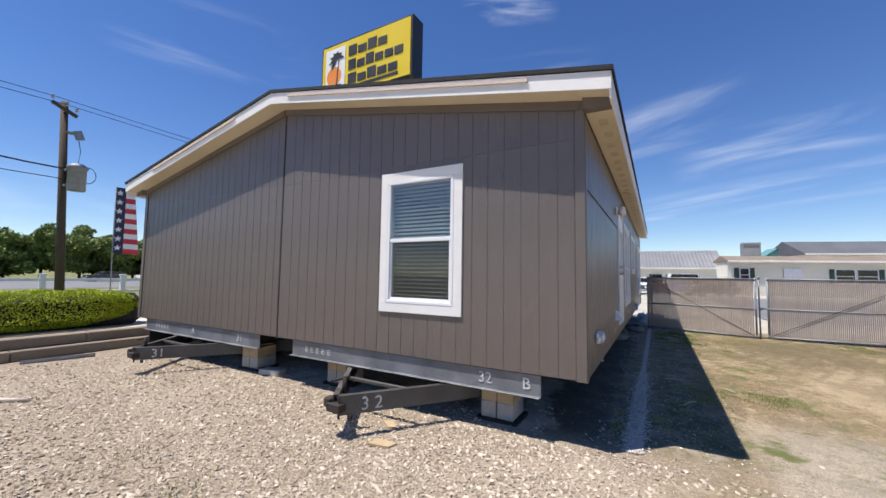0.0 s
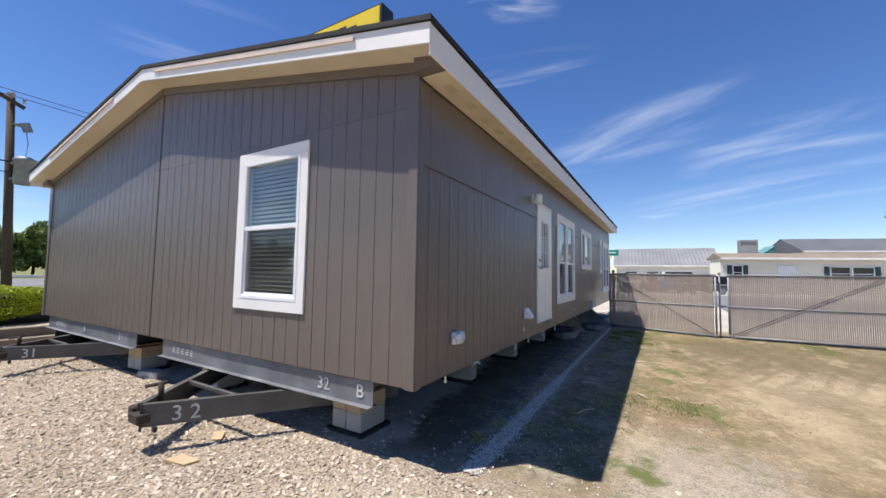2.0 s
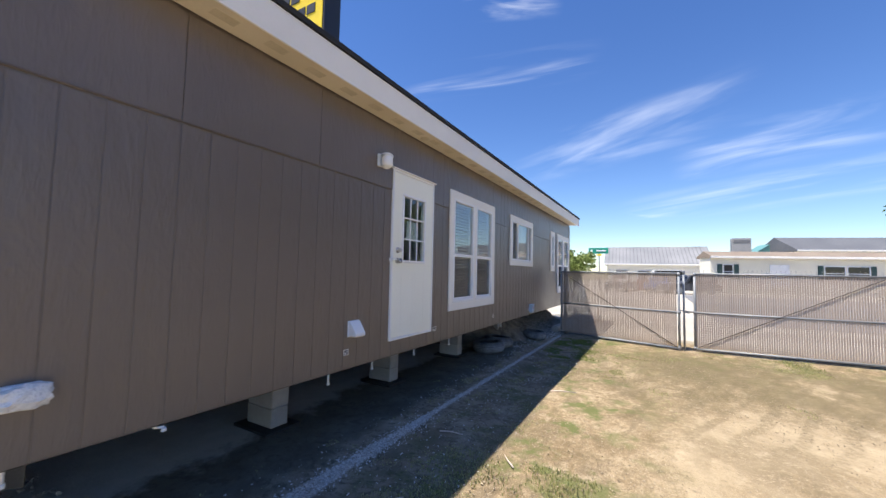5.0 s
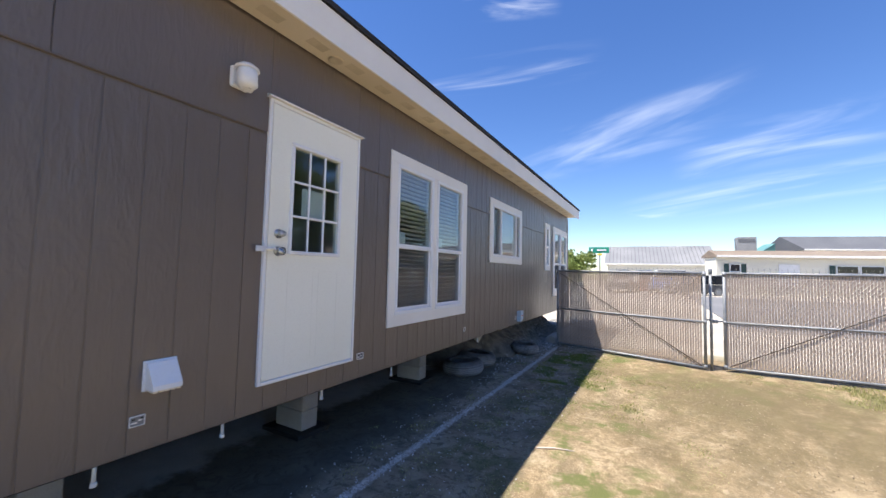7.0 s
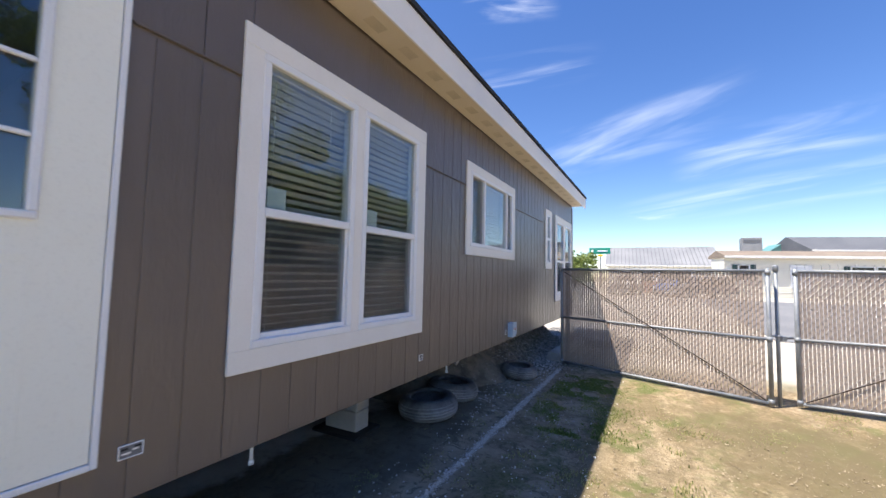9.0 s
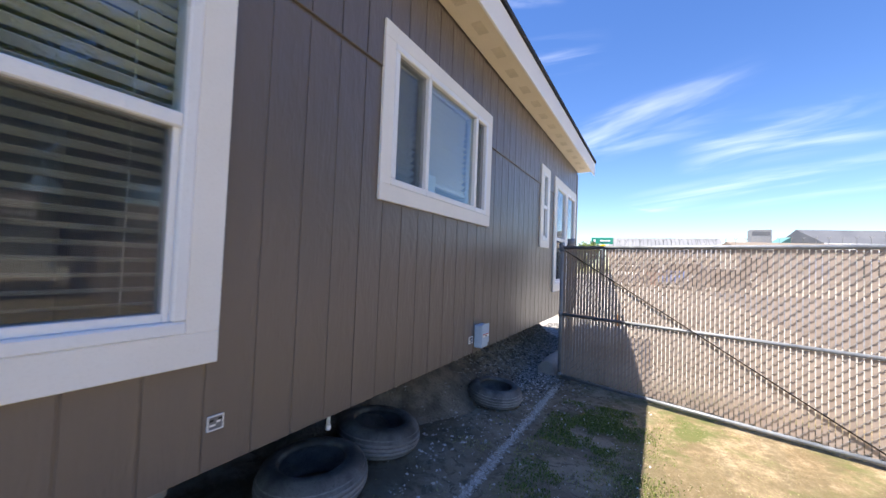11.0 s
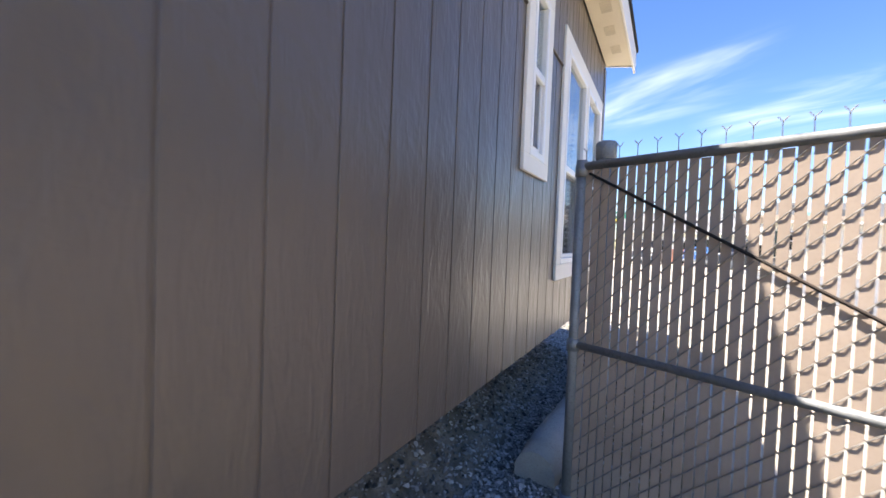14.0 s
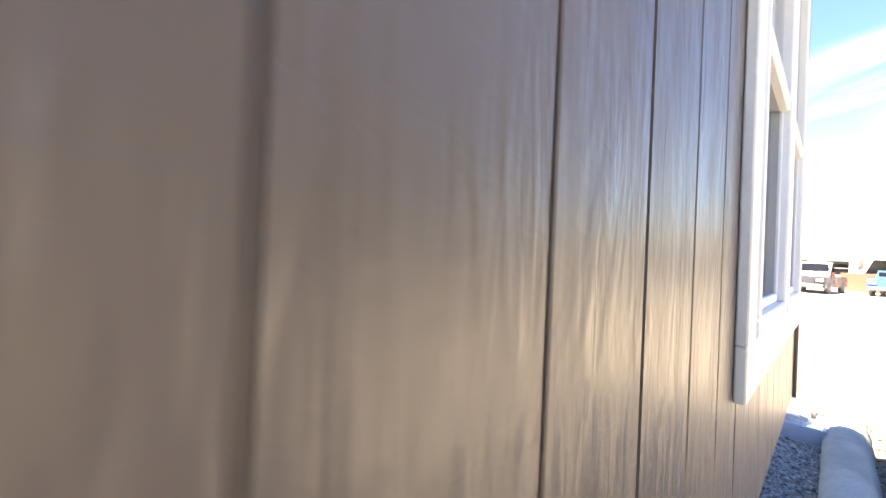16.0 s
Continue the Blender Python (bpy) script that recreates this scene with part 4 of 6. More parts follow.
for x in (-1.1, -3.68, -5.66, -8.25):
    bm = bmesh.new()
    cbox(bm, x - 0.006, x + 0.006, 0.12, L - 0.2, 0.44, 0.67, 0.002)
    cbox(bm, x - 0.06, x + 0.06, 0.12, L - 0.2, 0.43, 0.44, 0.002)
    cbox(bm, x - 0.06, x + 0.06, 0.12, L - 0.2, 0.668, 0.676, 0.002)
    part("long_beam", bm, STEEL2, house)


def hitch(tip, number):
    """The drawn-together tongue of a chassis half, resting on its beam."""
    t = Vector(tip)
    h = None
    for end in ((t.x + 1.42, 0.95), (t.x - 1.42, 0.95)):
        d = Vector((end[0] - t.x, end[1] - t.y, 0))
        ang = math.atan2(d.y, d.x)
        off = 0.05 if end[0] > t.x else -0.05
        m = Matrix.Translation((t.x + off, t.y, 0.235)) @ Matrix.Rotation(ang, 4, "Z")
        if end[0] < t.x:
            m = m @ Matrix.Diagonal((1, -1, 1, 1))
        bm = bmesh.new()
        channel(bm, m, d.length, 0.2, 0.06, 0.009)
        if h is None:
            h = part("hitch", bm, STEEL2, house, "dark steel towing hitch with a chalked number")
        else:
            part("arm", bm, STEEL2, h)
    bm = bmesh.new()
    cbox(bm, t.x - 0.1, t.x + 0.09, t.y - 0.05, t.y + 0.1, 0.27, 0.36, 0.01)
    cbox(bm, t.x - 0.16, t.x - 0.06, t.y - 0.03, t.y + 0.08, 0.3, 0.4, 0.012)
    cbox(bm, t.x + 0.03, t.x + 0.06, t.y - 0.012, t.y, 0.2, 0.44, 0.004)
    cbox(bm, t.x + 0.1, t.x + 0.15, t.y + 0.06, t.y + 0.09, 0.19, 0.24, 0.005)
    part("coupler", bm, RUST, h, "rusty coupler head")
    bm = bmesh.new()
    tube(bm, [(t.x - 0.08, t.y + 0.2, 0.4), (t.x - 0.08, t.y + 0.2, 0.56)], 0.026, 8)
    tube(bm, [(t.x - 0.2, t.y + 0.12, 0.53), (t.x - 0.04, t.y + 0.24, 0.57)], 0.018, 6)
    part("jack_post", bm, RUST, h)
    bm = bmesh.new()
    cbox(bm, t.x - 0.45, t.x + 0.45, t.y + 0.62, t.y + 0.66, 0.39, 0.43, 0.004)
    part("cross_tie", bm, STEEL2, h)
    d = Vector((1.42, 0.95 - t.y, 0)).normalized()
    n = Vector((d.y, -d.x, 0))
    o = t + Vector((0.05, 0, 0)) + d * 0.22 + n * 0.004
    lettering(number, 0.19, CHALK, face_pose((o.x, o.y, 0.27), d, (0, 0, 1)), h, "white chalked number")


hitch((-2.33, -0.99, 0.3), "3 2")
hitch((-6.93, -0.99, 0.3), "31")

# planks of the siding, one by one
plank_meshes = {}


def plank(side, u0, u1, z0, z1, parent, gap=0.004, t=0.0045):
    key = (side, round(u1 - u0, 4), round(z1 - z0, 4), t)
    if key not in plank_meshes:
        bm = bmesh.new()
        wb(bm, side, gap, u1 - u0 - gap, -0.0045, t - 0.0045, 0, z1 - z0, 0.0022)
        plank_meshes[key] = mesh_of("plank", bm, SIDING)
    at = (0, u0, z0) if side else (u0, 0, z0)
    put("plank", plank_meshes[key], parent, m=Matrix.Translation(at))


def cut_plank(side, a, b, z0, z1, holes, parent, gap, t):
    """A plank of the strip a to b, notched where a window opening bites into one side of it."""
    for h in holes:
        if h[0] < b - 1e-6 and h[1] > a + 1e-6 and h[2] < z1 and h[3] > z0:
            lo, hi = max(h[2], z0), min(h[3], z1)
            if h[0] <= a and h[1] >= b:
                if lo - z0 > 0.01:
                    plank(side, a, b, z0, lo, parent, gap, t)
                if z1 - hi > 0.01:
                    plank(side, a, b, hi, z1, parent, gap, t)
                return
            p, q = a + gap, b - gap
            if h[0] > a:
                pts = [(p, z0), (q, z0)] + ([(q, lo)] if lo > z0 else []) + [(h[0], lo), (h[0], hi)] + ([(q, hi), (q, z1)] if hi < z1 else []) + [(p, z1)]
                pts = pts if lo > z0 else [(p, z0), (h[0], lo), (h[0], hi)] + ([(q, hi), (q, z1)] if hi < z1 else []) + [(p, z1)]
            else:
                pts = [(q, z0), (q, z1)] + ([(p, z1), (p, hi)] if hi < z1 else []) + [(h[1], hi), (h[1], lo)] + ([(p, lo), (p, z0)] if lo > z0 else [])
            bm = bmesh.new()
            if side:
                prism(bm, [(0, u, z) for u, z in pts], (-0.0045, 0, 0), (t - 0.0045, 0, 0))
            else:
                prism(bm, [(u, 0, z) for u, z in pts], (0, 0.0045, 0), (0, 0.0045 - t, 0))
            part("plank", bm, SIDING, parent)
            return
    plank(side, a, b, z0, z1, parent, gap, t)


edges = [0.087] + [0.1817 + 0.1917 * k for k in range(80) if 0.1817 + 0.1917 * k < L - 0.1] + [L - 0.092]
for k, (a, b) in enumerate(zip(edges, edges[1:])):
    cut_plank(True, a, b, WB, SEAM - 0.016, side_holes, side_wall, 0.004, 0.0045)
    if a > 7.1:
        cut_plank(True, a, b, SEAM + 0.006, 3.358, side_holes, side_wall, 0.0035, 0.0105)
broad = [u for k, u in enumerate(edges) if u < 7.3 and (k % 6 == 1 or k == 0)]
broad.append(min(u for u in edges if u > 7.1))
for a, b in zip(broad, broad[1:]):
    c = a
    for h in sorted(side_holes):
        if h[3] > SEAM + 0.006 and c < h[1] and h[0] < b:
            if h[0] > c:
                plank(True, c, h[0] + 0.0001, SEAM + 0.006, 3.358, side_wall, 0.0018, 0.0105)
            plank(True, max(c, h[0]), min(b, h[1]), max(h[3], SEAM + 0.006), 3.358, side_wall, 0.0002, 0.0105)
            c = min(b, h[1])
    if b - c > 0.01:
        plank(True, c, b, SEAM + 0.006, 3.358, side_wall, 0.0025, 0.0105)
right = [-0.097] + [-0.268 - 0.1965 * k for k in range(40) if -0.268 - 0.1965 * k > -4.56] + [-4.632]
left = [-4.668] + [-4.81 - 0.1965 * k for k in range(40) if -4.81 - 0.1965 * k > W + 0.12] + [W + 0.092]
for grp in (right, left):
    for a, b in zip(grp, grp[1:]):
        cut_plank(False, b, a, WB, 3.13, end_holes, end_wall, 0.004, 0.0045)
        bm = bmesh.new()
        pts = [(b + 0.004, 0, 3.1315), (a - 0.004, 0, 3.1315), (a - 0.004, 0, gable_z(a) - 0.02), (b + 0.004, 0, gable_z(b) - 0.02)]
        prism(bm, pts, (0, -0.0012, 0), (0, 0.0045, 0))
        part("plank", bm, SIDING, end_wall)


# ---------------------------------------------------------------- fittings on the wall
def lump(bm, centre, size, seed):
    """A crumpled, rounded wrapping."""
    res = bmesh.ops.create_icosphere(bm, subdivisions=3, radius=1)
    for v in res["verts"]:
        n = noise.noise(v.co * 2.3 + Vector((seed, 0, 0))) * 0.25
        s = v.co.normalized()
        box = max(abs(s.x), abs(s.y), abs(s.z))
        r = (0.55 + 0.45 / box) * (1 + n) * 0.72
        v.co = Vector((centre[0] + s.x * r * size[0], centre[1] + s.y * r * size[1], centre[2] + s.z * r * size[2]))
    for f in bm.faces:
        f.smooth = False


def wrapped_lamp(at):
    ob = thing("porch_lamp", at, "white wall lamp wrapped in clouded plastic film", "lamp")
    bm = bmesh.new()
    cbox(bm, 0.0, 0.03, at[1] - 0.06, at[1] + 0.06, at[2] - 0.06, at[2] + 0.08, 0.01)
    part("mounting_plate", bm, VINYL, ob)
    bm = bmesh.new()
    lathe(bm, [(0.03, 0.06), (0.06, 0.05), (0.065, -0.05), (0.04, -0.075), (0.0, -0.08)], 16, (0.1, at[1], at[2]))
    part("shade", bm, VINYL, ob)
    bm = bmesh.new()
    lathe(bm, [(0.0, 0.07), (0.045, 0.062), (0.072, 0.04), (0.075, 0.028), (0.068, 0.026), (0.0, 0.03)], 20, (0.095, at[1], at[2] + 0.02))
    part("hood", bm, VINYL, ob, "white domed hood")
    bm = bmesh.new()
    lump(bm, (0.095, at[1], at[2] - 0.025), (0.062, 0.07, 0.085), 3)
    part("plastic_wrap", bm, WRAP, ob, "clouded plastic film")


wrapped_lamp((0.0, 3.345, 2.89))
box1 = thing("outlet_box", (0, 0.7, 1.03), "white outdoor outlet box wrapped in plastic film", "outlet")
bm = bmesh.new()
cbox(bm, 0.0, 0.05, 0.63, 0.78, 0.97, 1.09, 0.008)
part("box", bm, VINYL, box1)
bm = bmesh.new()
lump(bm, (0.045, 0.71, 1.03), (0.06, 0.14, 0.085), 8)
part("plastic_wrap", bm, WRAP, box1, "crumpled clear film")
hood = thing("dryer_vent", (0, 3.0, 1.07), "white plastic dryer vent hood", "vent")
bm = bmesh.new()
cbox(bm, 0.0, 0.012, 2.92, 3.08, 1.0, 1.16, 0.003)
part("flange", bm, VINYL, hood)
bm = bmesh.new()
prism(bm, [(0.012, 2.93, 1.15), (0.03, 2.93, 1.15), (0.105, 2.93, 1.04), (0.105, 2.93, 1.015), (0.012, 2.93, 1.015)], (0, 0, 0), (0, 0.14, 0))
part("cover", bm, VINYL, hood)
for k in range(5):
    bm = bmesh.new()
    cbox(bm, 0.02, 0.1, 2.934 + k * 0.0275, 2.956 + k * 0.0275, 1.003, 1.0148, 0.002)
    part("louvre", bm, SOFFIT, hood)


def outlet(y, z, w=0.075, h=0.05):
    ob = thing("data_plate", (0, y, z), "small white-edged dark plate with faint print on brown siding", "plate", "plates along the wall")
    bm = bmesh.new()
    cbox(bm, 0.0, 0.005, y - w / 2 + 0.005, y + w / 2 - 0.005, z - h / 2 + 0.005, z + h / 2 - 0.005, 0.001)
    part("face", bm, STEEL, ob, "grey printed face")
    e = 0.0045
    for a, b, c, d in ((-w / 2, w / 2, h / 2 - e, h / 2), (-w / 2, w / 2, -h / 2, -h / 2 + e), (-w / 2, -w / 2 + e, -h / 2 + e, h / 2 - e), (w / 2 - e, w / 2, -h / 2 + e, h / 2 - e)):
        bm = bmesh.new()
        cbox(bm, 0.0, 0.008, y + a, y + b, z + c, z + d, 0.001)
        part("rim", bm, TRIM, ob, "white rim")
    for a, b, c, mat in ((-0.4, -0.12, 0.12, DARK), (0.14, 0.4, 0.16, DARK), (-0.38, 0.0, -0.2, TRIM), (0.05, 0.3, -0.02, TRIM)):
        bm = bmesh.new()
        cbox(bm, 0.0052, 0.0062, y + a * w, y + b * w, z + c * h, z + (c + 0.14) * h, 0.0003)
        part("print_bar", bm, mat, ob)


outlet(2.91, 0.855, 0.07, 0.055)
outlet(4.605, 0.882, 0.085, 0.055)
outlet(6.746, 0.86, 0.06, 0.055)
outlet(8.945, 0.812, 0.07, 0.06)
pbox = thing("disconnect_box", (0, 9.09, 0.83), "pale blue electrical disconnect box with printed labels", "electrical box")
bm = bmesh.new()
cbox(bm, 0.0, 0.075, 9.02, 9.165, 0.735, 0.935, 0.006)
part("box", bm, BLUEBOX, pbox)
bm = bmesh.new()
cbox(bm, 0.0752, 0.083, 9.015, 9.17, 0.77, 0.945, 0.004)
cov = part("cover", bm, BLUEBOX, pbox)
bm = bmesh.new()
cbox(bm, 0.0832, 0.0862, 9.03, 9.155, 0.865, 0.91, 0.002)
part("raised_panel", bm, BLUEBOX, cov)
bm = bmesh.new()
cbox(bm, 0.0832, 0.0842, 9.028, 9.16, 0.828, 0.85, 0.0004)
part("label", bm, FLAGWHITE, cov, "white printed label")
bm = bmesh.new()
cbox(bm, 0.0832, 0.0845, 9.028, 9.16, 0.8505, 0.857, 0.0004)
part("print_line", bm, FLAGRED, cov, "thin red line")
bm = bmesh.new()
lathe(bm, [(0.0, 0.0), (0.007, 0.0), (0.007, 0.004), (0.004, 0.008), (0.0, 0.008)], 10)
bmesh.ops.transform(bm, matrix=Matrix.Translation((0.084, 9.09, 0.84)) @ Matrix.Rotation(radians(90), 4, "Y"), verts=bm.verts)
part("latch", bm, DARK, cov, "small black latch")


def drop_pipe(y, z0, hook):
    ob = thing("drain_pipe", (-0.09, y, z0), "short white pipe end hanging below the wall", "pipe", "pipes under the house")
    bm = bmesh.new()
    pts = [(-0.09, y, 0.69), (-0.09, y, z0)]
    if hook:
        pts = [(-0.09, y, 0.69), (-0.09, y, z0 + 0.03), (-0.07, y + 0.02, z0), (-0.02, y + 0.05, z0 + 0.005)]
    tube(bm, pts, 0.01, 8)
    part("pipe", bm, VINYL, ob)
    bm = bmesh.new()
    e = pts[-1]
    tube(bm, [e, (e[0], e[1], e[2] - 0.025)], 0.015, 8)
    part("cap", bm, VINYL, ob)


for y, z, h in ((0.69, 0.6, False), (1.3, 0.655, True), (2.78, 0.58, False), (3.42, 0.59, False), (4.25, 0.6, False), (5.2, 0.58, False), (7.4, 0.6, False)):
    drop_pipe(y, z, h)


# ---------------------------------------------------------------- piers and loose things under and by the house
def pier():
    ob = thing("pier", (0, 0, 0), "stacked concrete block pier on a black pad under the chassis", "pier", "piers under the house")
    bm = bmesh.new()
    cbox(bm, -0.25, 0.25, -0.24, 0.24, -0.02, 0.035, 0.006)
    part("pad", bm, PAD, ob, "black plastic footing pad")
    bm = bmesh.new()
    cbox(bm, -0.2, -0.012, -0.195, 0.195, 0.035, 0.225, 0.008)
    cbox(bm, 0.0, 0.2, -0.195, 0.195, 0.035, 0.225, 0.008)
    part("block", bm, BLOCK, ob)
    bm = bmesh.new()
    cbox(bm, -0.195, 0.0, -0.2, 0.2, 0.226, 0.4, 0.008)
    cbox(bm, 0.004, 0.2, -0.2, 0.2, 0.226, 0.4, 0.008)
    part("block", bm, TANBLOCK, ob, "tan upper block")
    bm = bmesh.new()
    cbox(bm, -0.1, 0.1, -0.2, 0.2, 0.4, 0.43, 0.003)
    part("shim", bm, TANBLOCK, ob)
    return ob


def slim_pier():
    ob = thing("pier", (0, 0, 0), "single stack of concrete blocks on a black pad", "pier", "piers under the house")
    bm = bmesh.new()
    cbox(bm, -0.28, 0.28, -0.2, 0.2, -0.02, 0.03, 0.006)
    part("pad", bm, PAD, ob, "black plastic footing pad")
    for k in range(2):
        bm = bmesh.new()
        cbox(bm, -0.2, 0.2, -0.1 + 0.004 * k, 0.1 + 0.004 * k, 0.031 + 0.195 * k, 0.222 + 0.195 * k, 0.008)
        part("block", bm, BLOCK, ob)
    bm = bmesh.new()
    cbox(bm, -0.17, 0.05, -0.08, 0.08, 0.4175, 0.43, 0.002)
    part("shim", bm, TANBLOCK, ob)
    return ob


first = pier()
spots = [(-1.06, 0.52), (-3.68, 0.55), (-5.66, 0.42), (-8.25, 0.5)]
first.matrix_basis = Matrix.Translation((*spots[0], 0))
for i, (x, y) in enumerate(spots[1:]):
    copy_thing(first, pose(x, y, 0, 0, 0, 3 * math.sin(i * 1.7)))
slim = slim_pier()
slim.matrix_basis = Matrix.Translation((-0.95, 2.76, 0))
for i, (x, y) in enumerate([(x, y) for x in (-0.95, -3.6, -5.6) for y in (2.76, 4.72, 6.85, 9.0, 11.2, 13.0)][1:]):
    copy_thing(slim, pose(x, y, 0, 0, 0, 3 * math.sin(i * 1.7)))
bm = bmesh.new()
cbox(bm, -0.2, 0.2, -0.1, 0.1, 0.0, 0.1, 0.012)
ob = solid("concrete_block", bm, BLOCK, "loose grey concrete block lying on gravel", "block")
ob.matrix_basis = pose(-5.05, 0.25, -0.005, 0, 0, 15)
for x, y, r, s in ((-1.82, -0.86, 20, 1.0), (-2.05, -0.42, -30, 0.8)):
    bm = bmesh.new()
    prism(bm, [(-0.13, -0.05, 0), (0.09, -0.07, 0), (0.15, 0.03, 0), (-0.06, 0.07, 0)], (0, 0, 0.0), (0, 0, 0.025))
    ob = solid("stone_slab", bm, TANBLOCK, "flat broken paving chip lying on gravel", "stone", "paving chips")
    ob.matrix_basis = pose(x, y, 0.005, 2, 3, r) @ Matrix.Scale(s, 4)


def tyre():
    ob = thing("tyre", (0, 0, 0), "old dusty grey tyre lying flat on dark soil", "tyre", "tyres along the wall")
    bm = bmesh.new()
    prof = [(0.195, 0.03), (0.205, 0.0), (0.265, -0.005), (0.305, 0.014), (0.33, 0.045), (0.341, 0.085), (0.341, 0.115), (0.333, 0.15), (0.314, 0.185), (0.285, 0.209), (0.25, 0.219), (0.238, 0.214), (0.222, 0.217), (0.206, 0.208), (0.199, 0.188),
            (0.21, 0.183), (0.27, 0.17), (0.305, 0.11), (0.27, 0.05), (0.21, 0.045)]
    lathe(bm, prof, 40, closed=True)
    body = part("carcass", bm, TYREWALL, ob, "dark rubber sidewalls")
    bm = bmesh.new()
    n = 72
    for row in range(5):
        z = 0.03 + row * 0.029
        rings = []
        for k in range(n):
            a = 2 * math.pi * k / n
            w = 0.0015 * math.sin(a * 24 + row * 1.6)
            lip = 5.5 * (z + 0.012 - 0.1) ** 2 + 0.001
            rings.append([bm.verts.new((r * math.cos(a), r * math.sin(a), q)) for r, q in ((0.325 - lip, z + w), (0.345 - lip, z + 0.003 + w), (0.347 - lip, z + 0.012 + w), (0.345 - lip, z + 0.021 + w), (0.325 - lip, z + 0.024 + w))])
        for k in range(n):
            a, b = rings[k], rings[(k + 1) % n]
            for q in range(4):
                bm.faces.new([a[q], b[q], b[q + 1], a[q + 1]]).smooth = True
    part("tread", bm, RUBBER, body, "pale dusty worn tread ribs")
    return ob


t1 = tyre()
t1.matrix_basis = pose(-0.46, 7.66, 0.0, 2, -2, 10)
for x, y, z, rx, ry, s in ((-0.53, 8.37, 0.0, -3, 3, 0.98), (-0.09, 9.8, 0.015, 2, 5, 0.84)):
    copy_thing(t1, pose(x, y, z, rx, ry, 0) @ Matrix.Rotation(0.7 * y, 4, 'Z') @ Matrix.Scale(s, 4))

# ---------------------------------------------------------------- gates
def chain_link(length, z0, z1, a=0.0395):
    bm = bmesh.new()
    h = 0.042
    n = int(length / a)
    for i in range(n):
        u, z, up = 0.02 + i * a, z0, i % 2
        while z < z1:
            ua, ub = (u, u + a) if up else (u + a, u)
            wv = -0.009 if up else 0.009
            zz = min(z + h, z1 + 0.03)
            p, q = Vector((ua, wv * 0.4, z)), Vector((ub, wv * 0.4, zz))
            mid = (p + q) / 2 + Vector((0, wv * 0.6, 0))
            tube(bm, [p, mid, q], 0.0027, 3, caps=False)
            z += h
            up = not up
        if i % 2 == 0:
            for s in (-1, 1):
                tube(bm, [(u, 0, z1 + 0.02), (u, 0, z1 + 0.07), (u + s * 0.014, 0.004 * s, z1 + 0.088)], 0.0022, 3)
    return mesh_of("chain_link", bm, WIRE)


slat_me = None


def gate(start, end, name_label, rod_up, zoff=0.0, mid=0.865):
    s, e = Vector((*start, 0)), Vector((*end, 0))
    length = (e - s).length
    ang = math.atan2(e.y - s.y, e.x - s.x)
    m = Matrix.Translation((s.x, s.y, zoff)) @ Matrix.Rotation(ang, 4, "Z")
    ob = new("gate")
    ob.matrix_basis = m
    tagged(ob, name_label, "gate", "yard gates")
    z0, z1 = 0.06, 1.74

    def lay(name, bm, mat, parent=ob, label=""):
        me = mesh_of(name, bm, mat)
        return fix(name, me, parent, label)

    def fix(name, me, parent=ob, label="", mm=None):
        o = new(name, me)
        o.parent = parent
        if mm is not None:
            o.matrix_basis = mm
        if label:
            o["label"] = label
        return o

    for z, r, nm in ((z1, 0.021, "top_rail"), (z0, 0.021, "bottom_rail"), (mid, 0.019, "middle_rail")):
        bm = bmesh.new()
        tube(bm, [(0, 0, z), (length, 0, z)], r, 12)
        lay(nm, bm, GALV)
    for u in (0.0, length):
        bm = bmesh.new()
        tube(bm, [(u, 0, z0 - 0.03), (u, 0, z1 + 0.03)], 0.025, 12)
        st = lay("stile", bm, GALV)
        for z in (z0 + 0.02, mid, z1 - 0.02):
            bm = bmesh.new()
            tube(bm, [(u, 0, z - 0.03), (u, 0, z + 0.03)], 0.031, 12)
            lay("collar", bm, GALV, st)
    bm = bmesh.new()
    za, zb = (z0 + 0.03, z1 - 0.04) if rod_up else (z1 - 0.04, z0 + 0.03)
    tube(bm, [(0.05, -0.02, za), (length - 0.05, -0.02, zb)], 0.007, 6)
    lay("truss_rod", bm, RUST, label="dark rusty brace rod")
    fix("chain_link", chain_link(length - 0.04, z0 + 0.02, z1 - 0.0), label="grey woven wire mesh")
    global slat_me
    if slat_me is None:
        bm = bmesh.new()
        cbox(bm, -0.0165, 0.0165, -0.0022, 0.0022, z0 + 0.03, z1 - 0.012, 0.001)
        slat_me = mesh_of("slat", bm, SLAT)
    n = int((length - 0.04) / 0.0395)
    rnd = random.Random(int(length * 100))
    for i in range(n):
        fix("slat", slat_me, mm=Matrix.Translation((0.02 + (i + 0.5) * 0.0395, 0, rnd.uniform(-0.012, 0.006))) @ Matrix.Rotation(rnd.uniform(-0.05, 0.05), 4, "Z"))
    return ob


gate((0.322, 11.04), (3.1, 10.17), "chain-link gate with beige privacy slats, half in house shade", False)
gate((3.41, 10.34), (6.52, 10.52), "wide chain-link gate with beige privacy slats", True)


